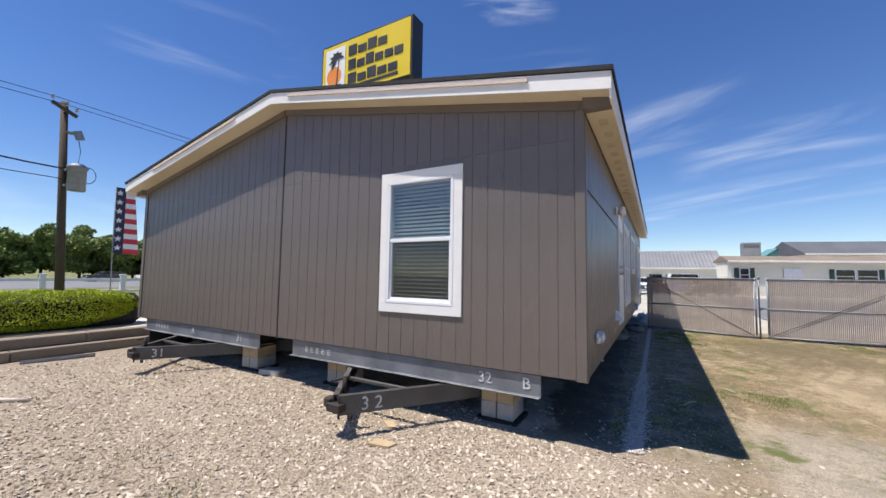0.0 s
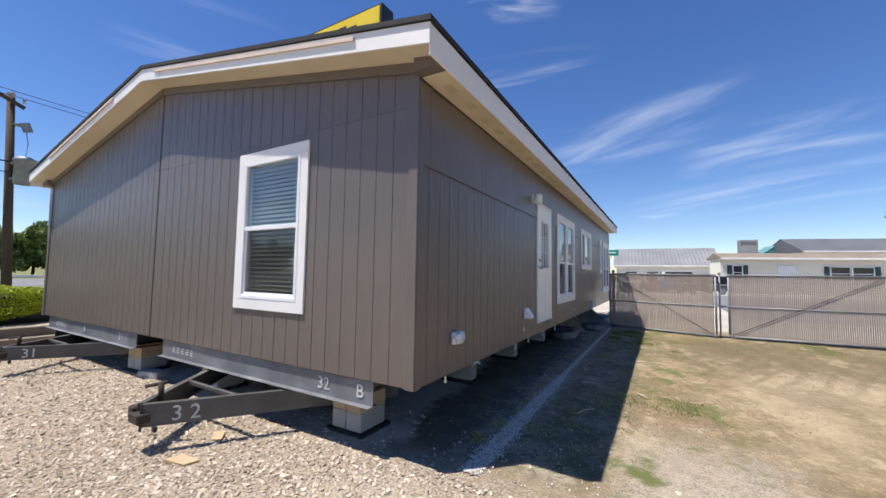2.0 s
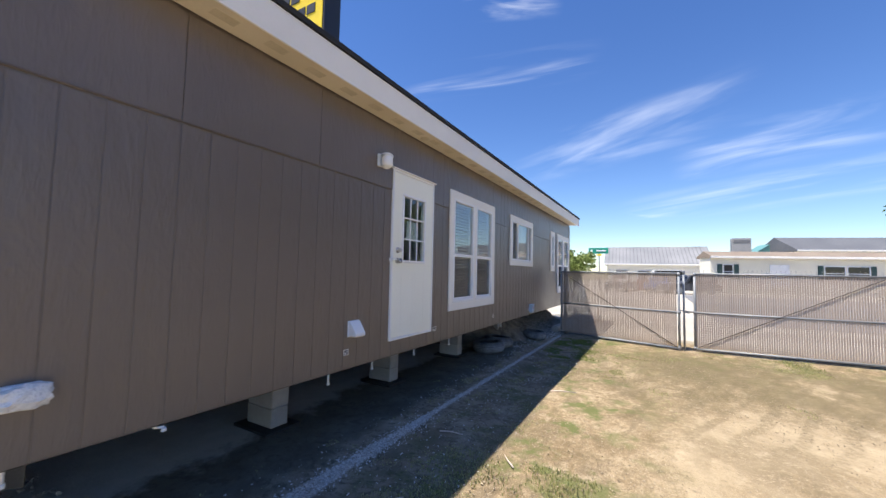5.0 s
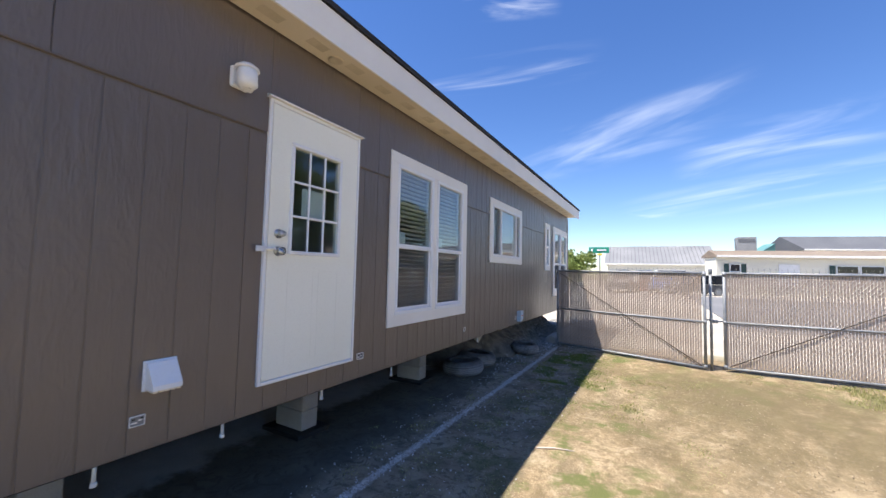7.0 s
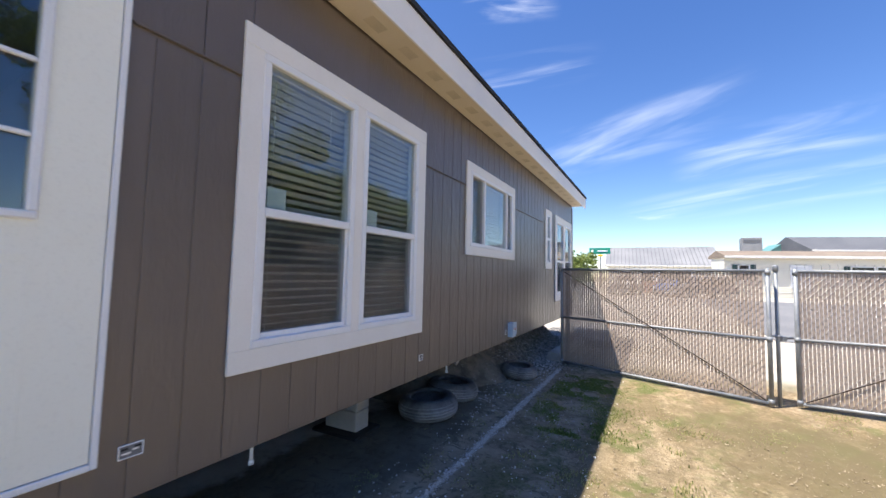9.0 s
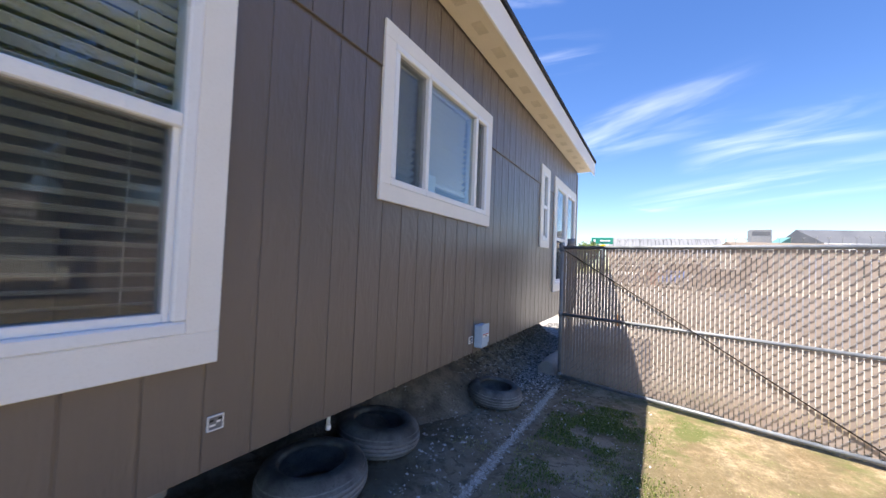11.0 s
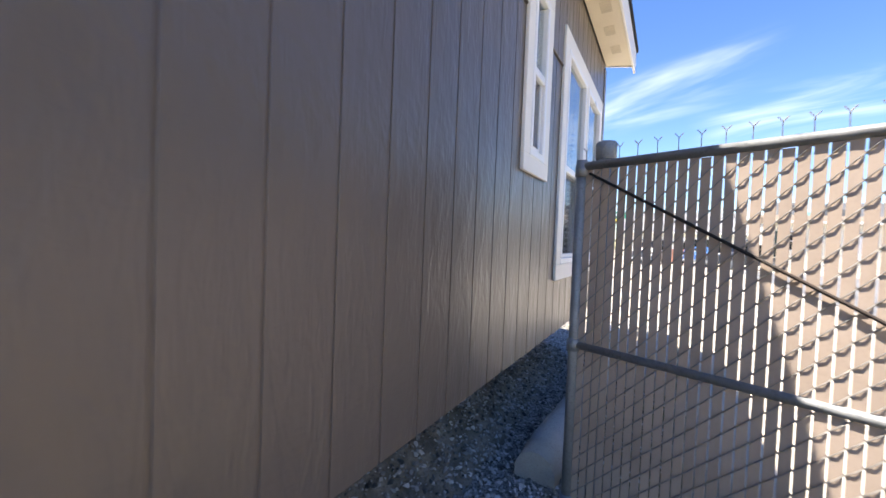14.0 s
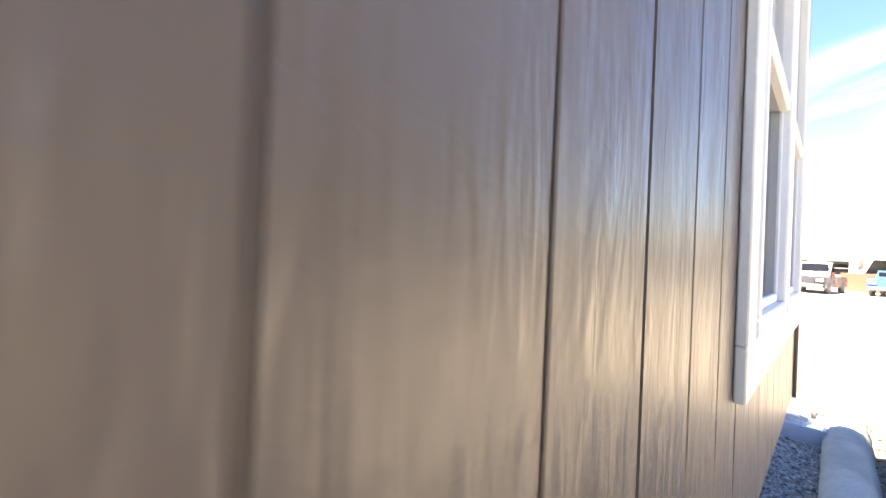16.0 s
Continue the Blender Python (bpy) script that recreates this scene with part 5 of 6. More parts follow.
def post(x, y, h, r, label, bands=()):
    ob = thing("gate_post", (x, y, 0), label, "post", "gate posts")
    bm = bmesh.new()
    tube(bm, [(x, y, -0.05), (x, y, h)], r, 16)
    part("pole", bm, GALV, ob)
    bm = bmesh.new()
    lathe(bm, [(r + 0.003, h - 0.05), (r + 0.008, h - 0.046), (r + 0.01, h + 0.024), (r + 0.003, h + 0.034), (0.0, h + 0.038)], 16, (x, y, 0))
    part("cap", bm, GALV, ob)
    for z in bands:
        bm = bmesh.new()
        tube(bm, [(x, y, z - 0.02), (x, y, z + 0.02)], r + 0.006, 14)
        cbox(bm, x - 0.09, x, y - 0.03, y + 0.012, z - 0.012, z + 0.012, 0.003)
        part("hinge_band", bm, GALV, ob)


post(0.42, 11.1, 1.83, 0.04, "grey galvanised hinge post beside the wall", (0.25, 1.62))
post(3.2, 10.26, 1.78, 0.022, "thin grey drop-rod post between the gates", (0.9,))
post(6.6, 10.52, 1.85, 0.045, "grey galvanised end post of the gate", (0.25, 1.6))
bm = bmesh.new()
tube(bm, [(0, 0, 0.0), (0.26, 0, 0.0)], 0.014, 8)
cbox(bm, 0.05, 0.12, -0.03, 0.03, -0.03, 0.03, 0.006)
ob = solid("gate_latch", bm, GALV, "grey sliding latch between the gate leaves", "latch")
ob.matrix_basis = pose(3.2, 10.27, 0.87, 0, 0, 40)
bm = bmesh.new()
cbox(bm, 6.7, 15.0, 10.5, 10.53, 0.02, 1.75, 0.004)
ob = solid("fence_panel", bm, SLAT, "plain beige slatted fence panel beyond the gates", "fence")


# ---------------------------------------------------------------- concrete wheel stops and bits at the far corner
def wheel_stop(x, y, length, rz, z=0.0, tip=0, flat=False):
    bm = bmesh.new()
    prof = [(-0.13, 0), (-0.125, 0.09), (-0.085, 0.16), (-0.03, 0.185), (0.03, 0.185), (0.085, 0.16), (0.125, 0.09), (0.13, 0)]
    if flat:
        prof = [(-0.2, 0), (-0.195, 0.14), (-0.175, 0.172), (-0.06, 0.176), (0.06, 0.176), (0.175, 0.172), (0.195, 0.14), (0.2, 0)]
    n = 10
    rings = []
    for i in range(n + 1):
        v = length * i / n
        k = 0.9 if i in (0, n) else 1.0
        rings.append([bm.verts.new((p * k + 0.006 * noise.noise((v * 3, p * 9, x)), v, q * k + 0.008 * noise.noise((v * 3, p * 9, y + 5)))) for p, q in prof])
    for a, b in zip(rings, rings[1:]):
        for i in range(len(prof)):
            j = (i + 1) % len(prof)
            f = bm.faces.new([a[i], a[j], b[j], b[i]])
            f.smooth = True
    bm.faces.new(rings[0])
    bm.faces.new(rings[-1][::-1])
    ob = solid("wheel_stop", bm, CONCRETE, "wide flat-topped concrete slab lying on gravel" if flat else "weathered grey concrete wheel stop lying on gravel", "wheel stop", "wheel stops by the corner")
    ob.matrix_basis = pose(x, y, z, tip, 0, rz)


wheel_stop(0.11, 11.2, 2.3, -2.2, 0.0)
wheel_stop(0.235, 13.56, 2.25, 0, 0.0)
wheel_stop(0.58, 13.1, 2.5, -1.6, 0.0, 0, True)
tub = thing("plastic_tub", (-0.03, 15.2, 0), "pale blue plastic tub with rubbish beside the house corner", "tub")
bm = bmesh.new()
cbox(bm, -0.19, 0.13, 15.0, 15.4, 0.0, 0.02, 0.006)
cbox(bm, -0.19, -0.17, 15.0, 15.4, 0.02, 0.14, 0.006)
cbox(bm, 0.11, 0.13, 15.0, 15.4, 0.02, 0.14, 0.006)
cbox(bm, -0.17, 0.11, 15.0, 15.02, 0.02, 0.14, 0.006)
cbox(bm, -0.17, 0.11, 15.38, 15.4, 0.02, 0.14, 0.006)
part("body", bm, BLUEBOX, tub)
bm = bmesh.new()
lump(bm, (-0.05, 15.2, 0.14), (0.13, 0.16, 0.09), 5)
part("crumpled_film", bm, WRAP, tub)
bm = bmesh.new()
lump(bm, (0.05, 15.25, 0.19), (0.035, 0.05, 0.06), 9)
part("rag", bm, RUBBER, tub, "dark rag")
bm = bmesh.new()
cbox(bm, -0.025, 0.025, -0.02, 0.02, -0.05, 0.34, 0.006)
ob = solid("marker_stake", bm, ORANGEWOOD, "short orange wooden marker stake in the ground", "stake")
ob.matrix_basis = pose(0.56, 16.4, 0, 2, 3, 20)

# ---------------------------------------------------------------- loose stone, grass, sticks
def pebbles(name, spots, material, label, category, sizes):
    """Many small broken stones, joined into one sheet of stuff."""
    base = [Vector(v).normalized() for v in ((1, 1, 1), (-1, -1, 1), (-1, 1, -1), (1, -1, -1), (0.2, 0.1, 1.2), (0.1, 1.3, 0.1), (1.3, 0.2, -0.1), (-1.2, 0.1, 0.2))]
    tm = bmesh.new()
    for v in base:
        tm.verts.new(v)
    bmesh.ops.convex_hull(tm, input=tm.verts)
    tm.verts.ensure_lookup_table()
    tv = np.array([v.co[:] for v in tm.verts])
    tf = [[v.index for v in f.verts] for f in tm.faces]
    tm.free()
    rnd = np.random.RandomState(len(spots))
    verts, faces = [], []
    for i, (x, y, z) in enumerate(spots):
        s = sizes[0] + (sizes[1] - sizes[0]) * rnd.rand() ** 2.2
        a, b = rnd.rand() * 6.28, rnd.rand() * 6.28
        q = tv * (s * np.array([1 + 0.5 * rnd.rand(), 0.7 + 0.5 * rnd.rand(), 0.5 + 0.4 * rnd.rand()])) * (0.8 + 0.4 * rnd.rand(len(tv), 1))
        ca, sa, cb, sb = math.cos(a), math.sin(a), math.cos(b) * 0.3, math.sin(b) * 0.3
        q[:, 2] += q[:, 0] * sb
        xx, yy = q[:, 0] * ca - q[:, 1] * sa, q[:, 0] * sa + q[:, 1] * ca
        o = len(verts)
        verts += list(zip(xx + x, yy + y, q[:, 2] + z))
        faces += [[o + k for k in f] for f in tf]
    me = bpy.data.meshes.new(name)
    me.from_pydata([tuple(map(float, v)) for v in verts], [], faces)
    me.materials.append(material)
    return tagged(new(name, me), label, category, kind="stuff")


rg = np.random.RandomState(5)
spots = []
while len(spots) < 34000:
    x, y = rg.uniform(-9.0, 1.9), rg.uniform(-4.2, 1.2)
    near = math.exp(-0.16 * math.hypot(x + 0.5, y + 2.2))
    if rg.rand() < near * (1.0 if y < 0.15 else 0.3 if x < -0.45 else 0.05) * (1.0 if x < 0.5 else 0.4):
        spots.append((x, y, 0.004 + 0.035 * noise.noise((x * 0.45, y * 0.45, 2.0)) * (1 if y < 0 or x > 0.8 else 0.0)))
pebbles("limestone_gravel", spots, PEBBLE, "pale crushed limestone gravel strewn over the yard", "gravel", (0.006, 0.024))
spots = []
while len(spots) < 22000:
    x, y = rg.uniform(-1.0, 0.75), rg.uniform(8.6, 16.0)
    if rg.rand() < min(1, max(0.03, (y - (9.5 if x < 0.0 else 10.2)) / 1.9)) * (1 if x < 0.35 else 0.35):
        spots.append((x, y, max(0.006, bank_height(x, y) + 0.006)))
pebbles("grey_gravel", spots, CHIP, "dark grey crushed stone along the far wall", "gravel", (0.005, 0.019))
spots = [(rg.normal(0.36, 0.025), rg.uniform(3.6, 10.7), 0.003) for _ in range(3200)] + [(rg.normal(0.37, 0.06), 0.3 + 3.6 * rg.rand() ** 1.2, 0.003) for _ in range(4200)]
spots += [(rg.uniform(-0.1, 1.4), rg.uniform(0.3, 10.5), 0.003) for _ in range(1700)]
pebbles("spilled_chips", spots, FLECK, "thin pale line of spilled stone chips on dark soil", "gravel", (0.003, 0.011))
spots = [(rg.normal(0.12, 0.12), rg.normal(10.75, 0.45), 0.005) for _ in range(420)] + [(rg.normal(-0.05, 0.14), rg.normal(9.2, 0.7), 0.004) for _ in range(150)]
pebbles("loose_stones", spots, FLECK, "pale broken stones heaped by the gate post", "gravel", (0.004, 0.015))
spots = [(1.1 + 5.6 * rg.rand() ** 1.3, rg.uniform(-3.0, 10.3), 0.001) for _ in range(28000)]
pebbles("dirt_clods", spots, CLOD, "small brown and tan clods scattered over dry dirt", "gravel", (0.003, 0.009))


def blades(name, spots, material, label, h):
    verts, faces = [], []
    for x, y in spots:
        a = rg.uniform(0, 6.28)
        hh = h * rg.uniform(0.4, 1.2)
        w = 0.003 + 0.004 * rg.rand()
        dx, dy = math.cos(a), math.sin(a)
        lean = rg.uniform(0.1, 0.9) * hh
        z = -0.03
        o = len(verts)
        verts += [(x - dy * w, y + dx * w, z), (x + dy * w, y - dx * w, z), (x + dx * lean * 0.4 + dy * w * 0.7, y + dy * lean * 0.4 - dx * w * 0.7, z + 0.03 + hh * 0.6),
                  (x + dx * lean * 0.4 - dy * w * 0.7, y + dy * lean * 0.4 + dx * w * 0.7, z + 0.03 + hh * 0.6), (x + dx * lean, y + dy * lean, z + 0.03 + hh)]
        faces += [(o, o + 1, o + 2, o + 3), (o + 3, o + 2, o + 4)]
    me = bpy.data.meshes.new(name)
    me.from_pydata([tuple(map(float, v)) for v in verts], [], faces)
    me.materials.append(material)
    return tagged(new(name, me), label, "grass", kind="stuff")


spots = []
while len(spots) < 12000:
    x, y = rg.uniform(0.9, 6.2), rg.uniform(-1.0, 10.4)
    n = noise.noise((x * 1.3, y * 0.8, 7.0)) + 0.4 * noise.noise((x * 4, y * 4, 3.0))
    belt = math.exp(-((x - 1.95) / 0.42) ** 2) * min(1.0, 0.2 + 0.14 * max(y, 0)) + (0.6 if y > 8.6 else 0.0)
    if n * 0.9 + belt * 0.5 > 0.42 + 0.4 * rg.rand():
        spots.append((x, y))
blades("grass", spots, GRASS, "thin patchy yellow-green grass in dirt", 0.013)
spots = []
while len(spots) < 9000:
    x, y = rg.normal(0.98, 0.27), rg.uniform(7.9, 10.35)
    if noise.noise((x * 2.5, y * 2.5, 1.0)) + 0.5 * noise.noise((x * 8, y * 8, 4.0)) > 0.5 * rg.rand() - 0.1 and x > 0.5:
        spots.append((x, y))
blades("short_grass", spots, MOSS, "short mossy green grass in the shade before the gate", 0.014)
spots = []
while len(spots) < 7000:
    x, y = rg.uniform(-0.3, 1.45), rg.uniform(0.6, 9.5)
    if noise.noise((x * 3, y * 3, 9.0)) + 0.5 * noise.noise((x * 9, y * 9, 2.0)) > 0.45 * rg.rand() + 0.25 - 0.2 * x and abs(x - 0.36) > 0.09:
        spots.append((x, y))
blades("dry_litter", spots, GRASS, "dry grass and leaf litter over dark soil", 0.01)
spots = []
for cx, cy, r in ((-2.6, -2.35, 0.12), (-0.9, -2.6, 0.18), (-3.6, -2.3, 0.15), (0.3, -1.6, 0.25)):
    spots += [(rg.normal(cx, r), rg.normal(cy, r)) for _ in range(160)]
blades("weeds", spots, GRASS, "small dry weeds between gravel stones", 0.03)
for x, y, r, ln in ((1.35, 5.6, 20, 0.35), (0.9, 2.2, 60, 0.3), (0.7, 3.6, 10, 0.25), (1.6, 3.3, 130, 0.22)):
    bm = bmesh.new()
    tube(bm, [(0, 0, 0.01), (ln * 0.5, 0.01, 0.018), (ln, 0, 0.01)], 0.008, 6, 0.004)
    ob = solid("stick", bm, PLANK, "dry pale stick lying on the ground", "stick", "sticks in the yard")
    ob.matrix_basis = pose(x, y, 0.004, 0, 0, r)

# ---------------------------------------------------------------- street side: retaining wall, hedge, pole, flag, trees
wall = thing("retaining_wall", (-9.9, -3, 0), "low retaining wall of stacked grey landscape timbers", "wall")
tm = {}
for course, (x, z) in enumerate(((-9.72, 0.0), (-9.92, 0.2))):
    y = -9.0 + course * 1.1
    while y < 1.6:
        ln = 2.4
        if ln not in tm:
            bm = bmesh.new()
            cbox(bm, -0.12, 0.12, 0.0, ln - 0.008, 0.0, 0.196, 0.014)
            tm[ln] = mesh_of("timber", bm, TIMBER)
        put("timber", tm[ln], wall, m=pose(x - 0.12 * y * 0.0, y, z, 0, 0, 0))
        y += ln
bm = bmesh.new()
cbox(bm, -16.0, -10.04, -9.0, 1.6, -0.1, 0.36, 0.02)
solid("raised_bed", bm, GROUND, "raised planting bed behind the timber wall", "ground", kind="structure")
bm = bmesh.new()
cbox(bm, 0, 1.0, -0.04, 0.04, 0.0, 0.012, 0.003)
cbox(bm, 0, 1.0, -0.045, -0.04, 0.0, 0.06, 0.002)
ob = solid("metal_angle", bm, GALV, "pale metal angle strip leaning on the timber wall", "metal strip")
ob.matrix_basis = pose(-9.3, -1.75, 0.01, 0, 0, 80)
bm = bmesh.new()
tube(bm, [(0, 0, 0.03), (0.4, 0.01, 0.04), (0.75, 0, 0.03)], 0.03, 8, 0.022)
ob = solid("pipe_offcut", bm, PLANK, "pale round offcut lying on gravel", "pipe")
ob.matrix_basis = pose(-7.0, -2.75, 0, 0, 0, 40)


def leaves(name, pts, size, material, parent, label="", seed=1):
    """Small bent leaf clumps at the points given."""
    r = np.random.RandomState(seed)
    n = len(pts)
    c = np.array(pts)
    d1 = r.normal(size=(n, 3))
    d1 /= np.linalg.norm(d1, axis=1)[:, None]
    d2 = np.cross(d1, r.normal(size=(n, 3)))
    d2 /= np.linalg.norm(d2, axis=1)[:, None]
    d3 = np.cross(d1, d2)
    s = size * (0.6 + 0.8 * r.rand(n))[:, None]
    v = np.stack([c - d1 * s, c + d2 * s * 0.5 + d3 * s * 0.15, c + d1 * s, c - d2 * s * 0.5 + d3 * s * 0.15], 1).reshape(-1, 3)
    f = np.arange(4 * n).reshape(-1, 4)
    tri = np.concatenate([f[:, [0, 1, 2]], f[:, [0, 2, 3]]])
    me = bpy.data.meshes.new(name)
    me.from_pydata(v.tolist(), [], tri.tolist())
    me.materials.append(material)
    return put(name, me, parent, label)


def hedge(x0, x1, y0, y1, z0, z1, seed):
    ob = thing("hedge", ((x0 + x1) / 2, (y0 + y1) / 2, z0), "trimmed bright yellow-green hedge in a raised bed", "hedge", "hedges")
    r = np.random.RandomState(seed)
    pts = []
    cx, cy, hx, hy = (x0 + x1) / 2, (y0 + y1) / 2, (x1 - x0) / 2, (y1 - y0) / 2
    while len(pts) < 60000:
        p = r.uniform(-1, 1, 3)
        k = np.sum(np.abs(p) ** 2.7) ** (1 / 2.7)
        p = p / k
        p[2] = max(p[2], -1)
        x, y, z = cx + p[0] * hx, cy + p[1] * hy, z0 + (p[2] + 1) / 2 * (z1 - z0)
        n = noise.noise((x * 2.2, y * 2.2, z * 2.2)) * 0.07 + noise.noise((x * 7, y * 7, z * 7)) * 0.04
        sh = 1 + n - 0.1 * r.rand() ** 2
        pts.append((cx + (x - cx) * sh * (0.66 + 0.34 * min(1, (z - z0) / (z1 - z0) * 1.1)), cy + (y - cy) * (1 + (sh - 1) * 0.4), z0 + (z - z0) * sh))
    leaves("foliage", pts, 0.019, HEDGE, ob, seed=seed)
    # solid black core: stands in for the shade between the leaves
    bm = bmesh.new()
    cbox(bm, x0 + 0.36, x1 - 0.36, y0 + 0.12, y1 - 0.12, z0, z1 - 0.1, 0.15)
    part("shade_core", bm, DARK, ob, "black filler box standing in for the shade inside the hedge")


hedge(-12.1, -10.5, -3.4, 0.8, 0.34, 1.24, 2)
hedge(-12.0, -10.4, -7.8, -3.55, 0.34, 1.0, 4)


def tree(at, height, spread, seed, n=7000, leaf=0.16, label="leafy green broadleaf tree", group="trees", foliage=LEAF):
    ob = thing("tree", at, label, "tree", group)
    rnd = random.Random(seed)
    bm = bmesh.new()
    base = Vector(at)
    tube(bm, [base + Vector((0, 0, -0.2)), base + Vector((0.05, 0.03, height * 0.25)), base + Vector((0.1, -0.05, height * 0.55))], height * 0.03, 9, height * 0.014)
    tips = []
    for k in range(11):
        a = k * 2.4 + rnd.uniform(-0.3, 0.3)
        h0 = height * rnd.uniform(0.22, 0.5)
        reach = spread * rnd.uniform(0.45, 0.85)
        p0 = base + Vector((0.05, 0, h0))
        p2 = p0 + Vector((math.cos(a) * reach, math.sin(a) * reach, height * rnd.uniform(0.12, 0.42)))
        p1 = (p0 + p2) / 2 + Vector((0, 0, height * 0.05))
        tube(bm, [p0, p1, p2], height * 0.011, 6, height * 0.003)
        tips += [p1, p2, p2]
    part("trunk", bm, BARK, ob)
    tips.append(base + Vector((0, 0, height * 0.82)))
    tips.append(base + Vector((0.2, 0.2, height * 0.72)))
    r = np.random.RandomState(seed)
    pts = []
    clumps = []
    for _ in range(75):
        t = tips[r.randint(len(tips))]
        c = np.array(t[:]) + r.normal(size=3) * spread * np.array([0.2, 0.2, 0.15])
        c[2] = min(max(c[2], base.z + height * 0.22), base.z + height * 0.93)
        clumps.append((c, spread * r.uniform(0.13, 0.26)))
    for _ in range(n):
        c, rad = clumps[r.randint(len(clumps))]
        d = r.normal(size=3)
        d /= np.linalg.norm(d)
        pts.append(c + d * rad * r.rand() ** 0.4 * np.array([1, 1, 0.75]))
    leaves("crown", pts, leaf, foliage, ob, seed=seed)
    return ob


def block_house(origin, ang, length, depth, h, roof_h, wall_mat, roof_mat, name, label, openings, laps=0, over=0.5):
    """A long low building; openings: (u0, u1, z0, z1, shutters, kind)."""
    ob = new(name)
    ob.matrix_basis = Matrix.Translation(origin) @ Matrix.Rotation(radians(ang), 4, "Z")
    tagged(ob, label, "building")

    def lay(nm, bm, mat, parent=ob):
        o = new(nm, mesh_of(nm, bm, mat))
        o.parent = parent
        return o

    bm = bmesh.new()
    cbox(bm, 0, length, 0, depth, 0.0, h, 0.02)
    wall = lay("wall", bm, wall_mat)
    for k in range(laps):
        bm = bmesh.new()
        z = 0.5 + k * (h - 0.5) / laps
        prism(bm, [(0, -0.001, z), (0, -0.035, z), (0, -0.001, z + (h - 0.5) / laps)], (0, 0, 0), (length, 0, 0))
        lay("lap_board", bm, wall_mat, wall)
    bm = bmesh.new()
    prism(bm, [(0, -0.5, h - 0.05), (0, -0.5, h + 0.12), (0, depth / 2, h + roof_h), (0, depth + 0.5, h + 0.12), (0, depth + 0.5, h - 0.05)], (-over, 0, 0), (length + over, 0, 0))
    roof = lay("roof", bm, roof_mat)
    bm = bmesh.new()
    cbox(bm, -over - 0.02, length + over + 0.02, -0.54, -0.501, h - 0.07, h + 0.13, 0.01)
    lay("fascia", bm, TRIM, roof)
    if roof_mat in (GREYMETAL,):
        for k in range(int(length / 0.6)):
            bm = bmesh.new()
            u = 0.3 + k * 0.6
            prism(bm, [(u, -0.5, h + 0.125), (u, -0.5, h + 0.18), (u, depth / 2, h + roof_h + 0.055), (u, depth / 2, h + roof_h)], (-0.03, 0, 0), (0.03, 0, 0))
            lay("roof_seam", bm, DARKROOF, roof)
    for u0, u1, z0, z1, shut, kind in openings:
        bm = bmesh.new()
        for q in ((u0, u1, z1 - 0.08, z1), (u0, u1, z0, z0 + 0.08), (u0, u0 + 0.08, z0 + 0.08, z1 - 0.08), (u1 - 0.08, u1, z0 + 0.08, z1 - 0.08)):
            cbox(bm, q[0], q[1], -0.11, -0.036, q[2], q[3], 0.01)
        w = lay("window" if kind == "w" else "door", bm, CARWHITE)
        bm = bmesh.new()
        cbox(bm, u0 + 0.08, u1 - 0.08, -0.07, -0.04, z0 + 0.08, z1 - 0.08, 0.004)
        lay("pane" if kind == "w" else "leaf", bm, CARGLASS if kind == "w" else CARWHITE, w)
        if kind == "w":
            bm = bmesh.new()
            cbox(bm, u0 + 0.08, u1 - 0.08, -0.085, -0.071, (z0 + z1) / 2 - 0.03, (z0 + z1) / 2 + 0.03, 0.004)
            lay("meeting_rail", bm, CARWHITE, w)
        if shut:
            for s in (-1, 1):
                if shut == 1 or (shut == 2 and s < 0) or (shut == 3 and s > 0):
                    bm = bmesh.new()
                    ua = u0 - 0.5 if s < 0 else u1 + 0.06
                    cbox(bm, ua, ua + 0.44, -0.09, -0.036, z0, z1, 0.01)
                    lay("shutter", bm, GREENPAINT, w)
    return ob


# trees across the yard, seen mirrored in the window glass
ta = tree((15.5, 11.5, 0), 9.5, 5.0, 11, 60000, 0.075)
copy_thing(ta, pose(17, 18.5, 0, 0, 0, 70))
copy_thing(ta, pose(17.5, 25.5, 0, 0, 0, 200))
block_house((23, 34, 0), -90, 34, 8, 2.9, 1.5, CREAMWALL, BROWNROOF, "yard_building", "low cream building with brown roof mirrored in the glass",
            [(4, 6, 0.9, 2.3, 0, "w"), (12, 14, 0.9, 2.3, 0, "w"), (20, 22, 0.9, 2.3, 0, "w"), (27, 29, 0.9, 2.3, 0, "w")], 0, 0.3)
# tree line across the road
tb = tree((-88, -60, 0), 9.5, 7.0, 23, 22000, 0.3, "dense green tree in a distant tree line", "trees across the road", FARLEAF)
rnd = random.Random(9)
for k in range(44):
    y = -55 + k * 3.6
    copy_thing(tb, pose(-88 + rnd.uniform(-6, 5), y, -0.8, 0, 0, rnd.uniform(0, 360)) @ Matrix.Diagonal((1, 1, rnd.uniform(0.75, 1.2), 1)))
tree((-8.6, 61, 0), 5.6, 3.2, 31, 4000, 0.2, "rounded green tree behind the gates", foliage=FARLEAF)

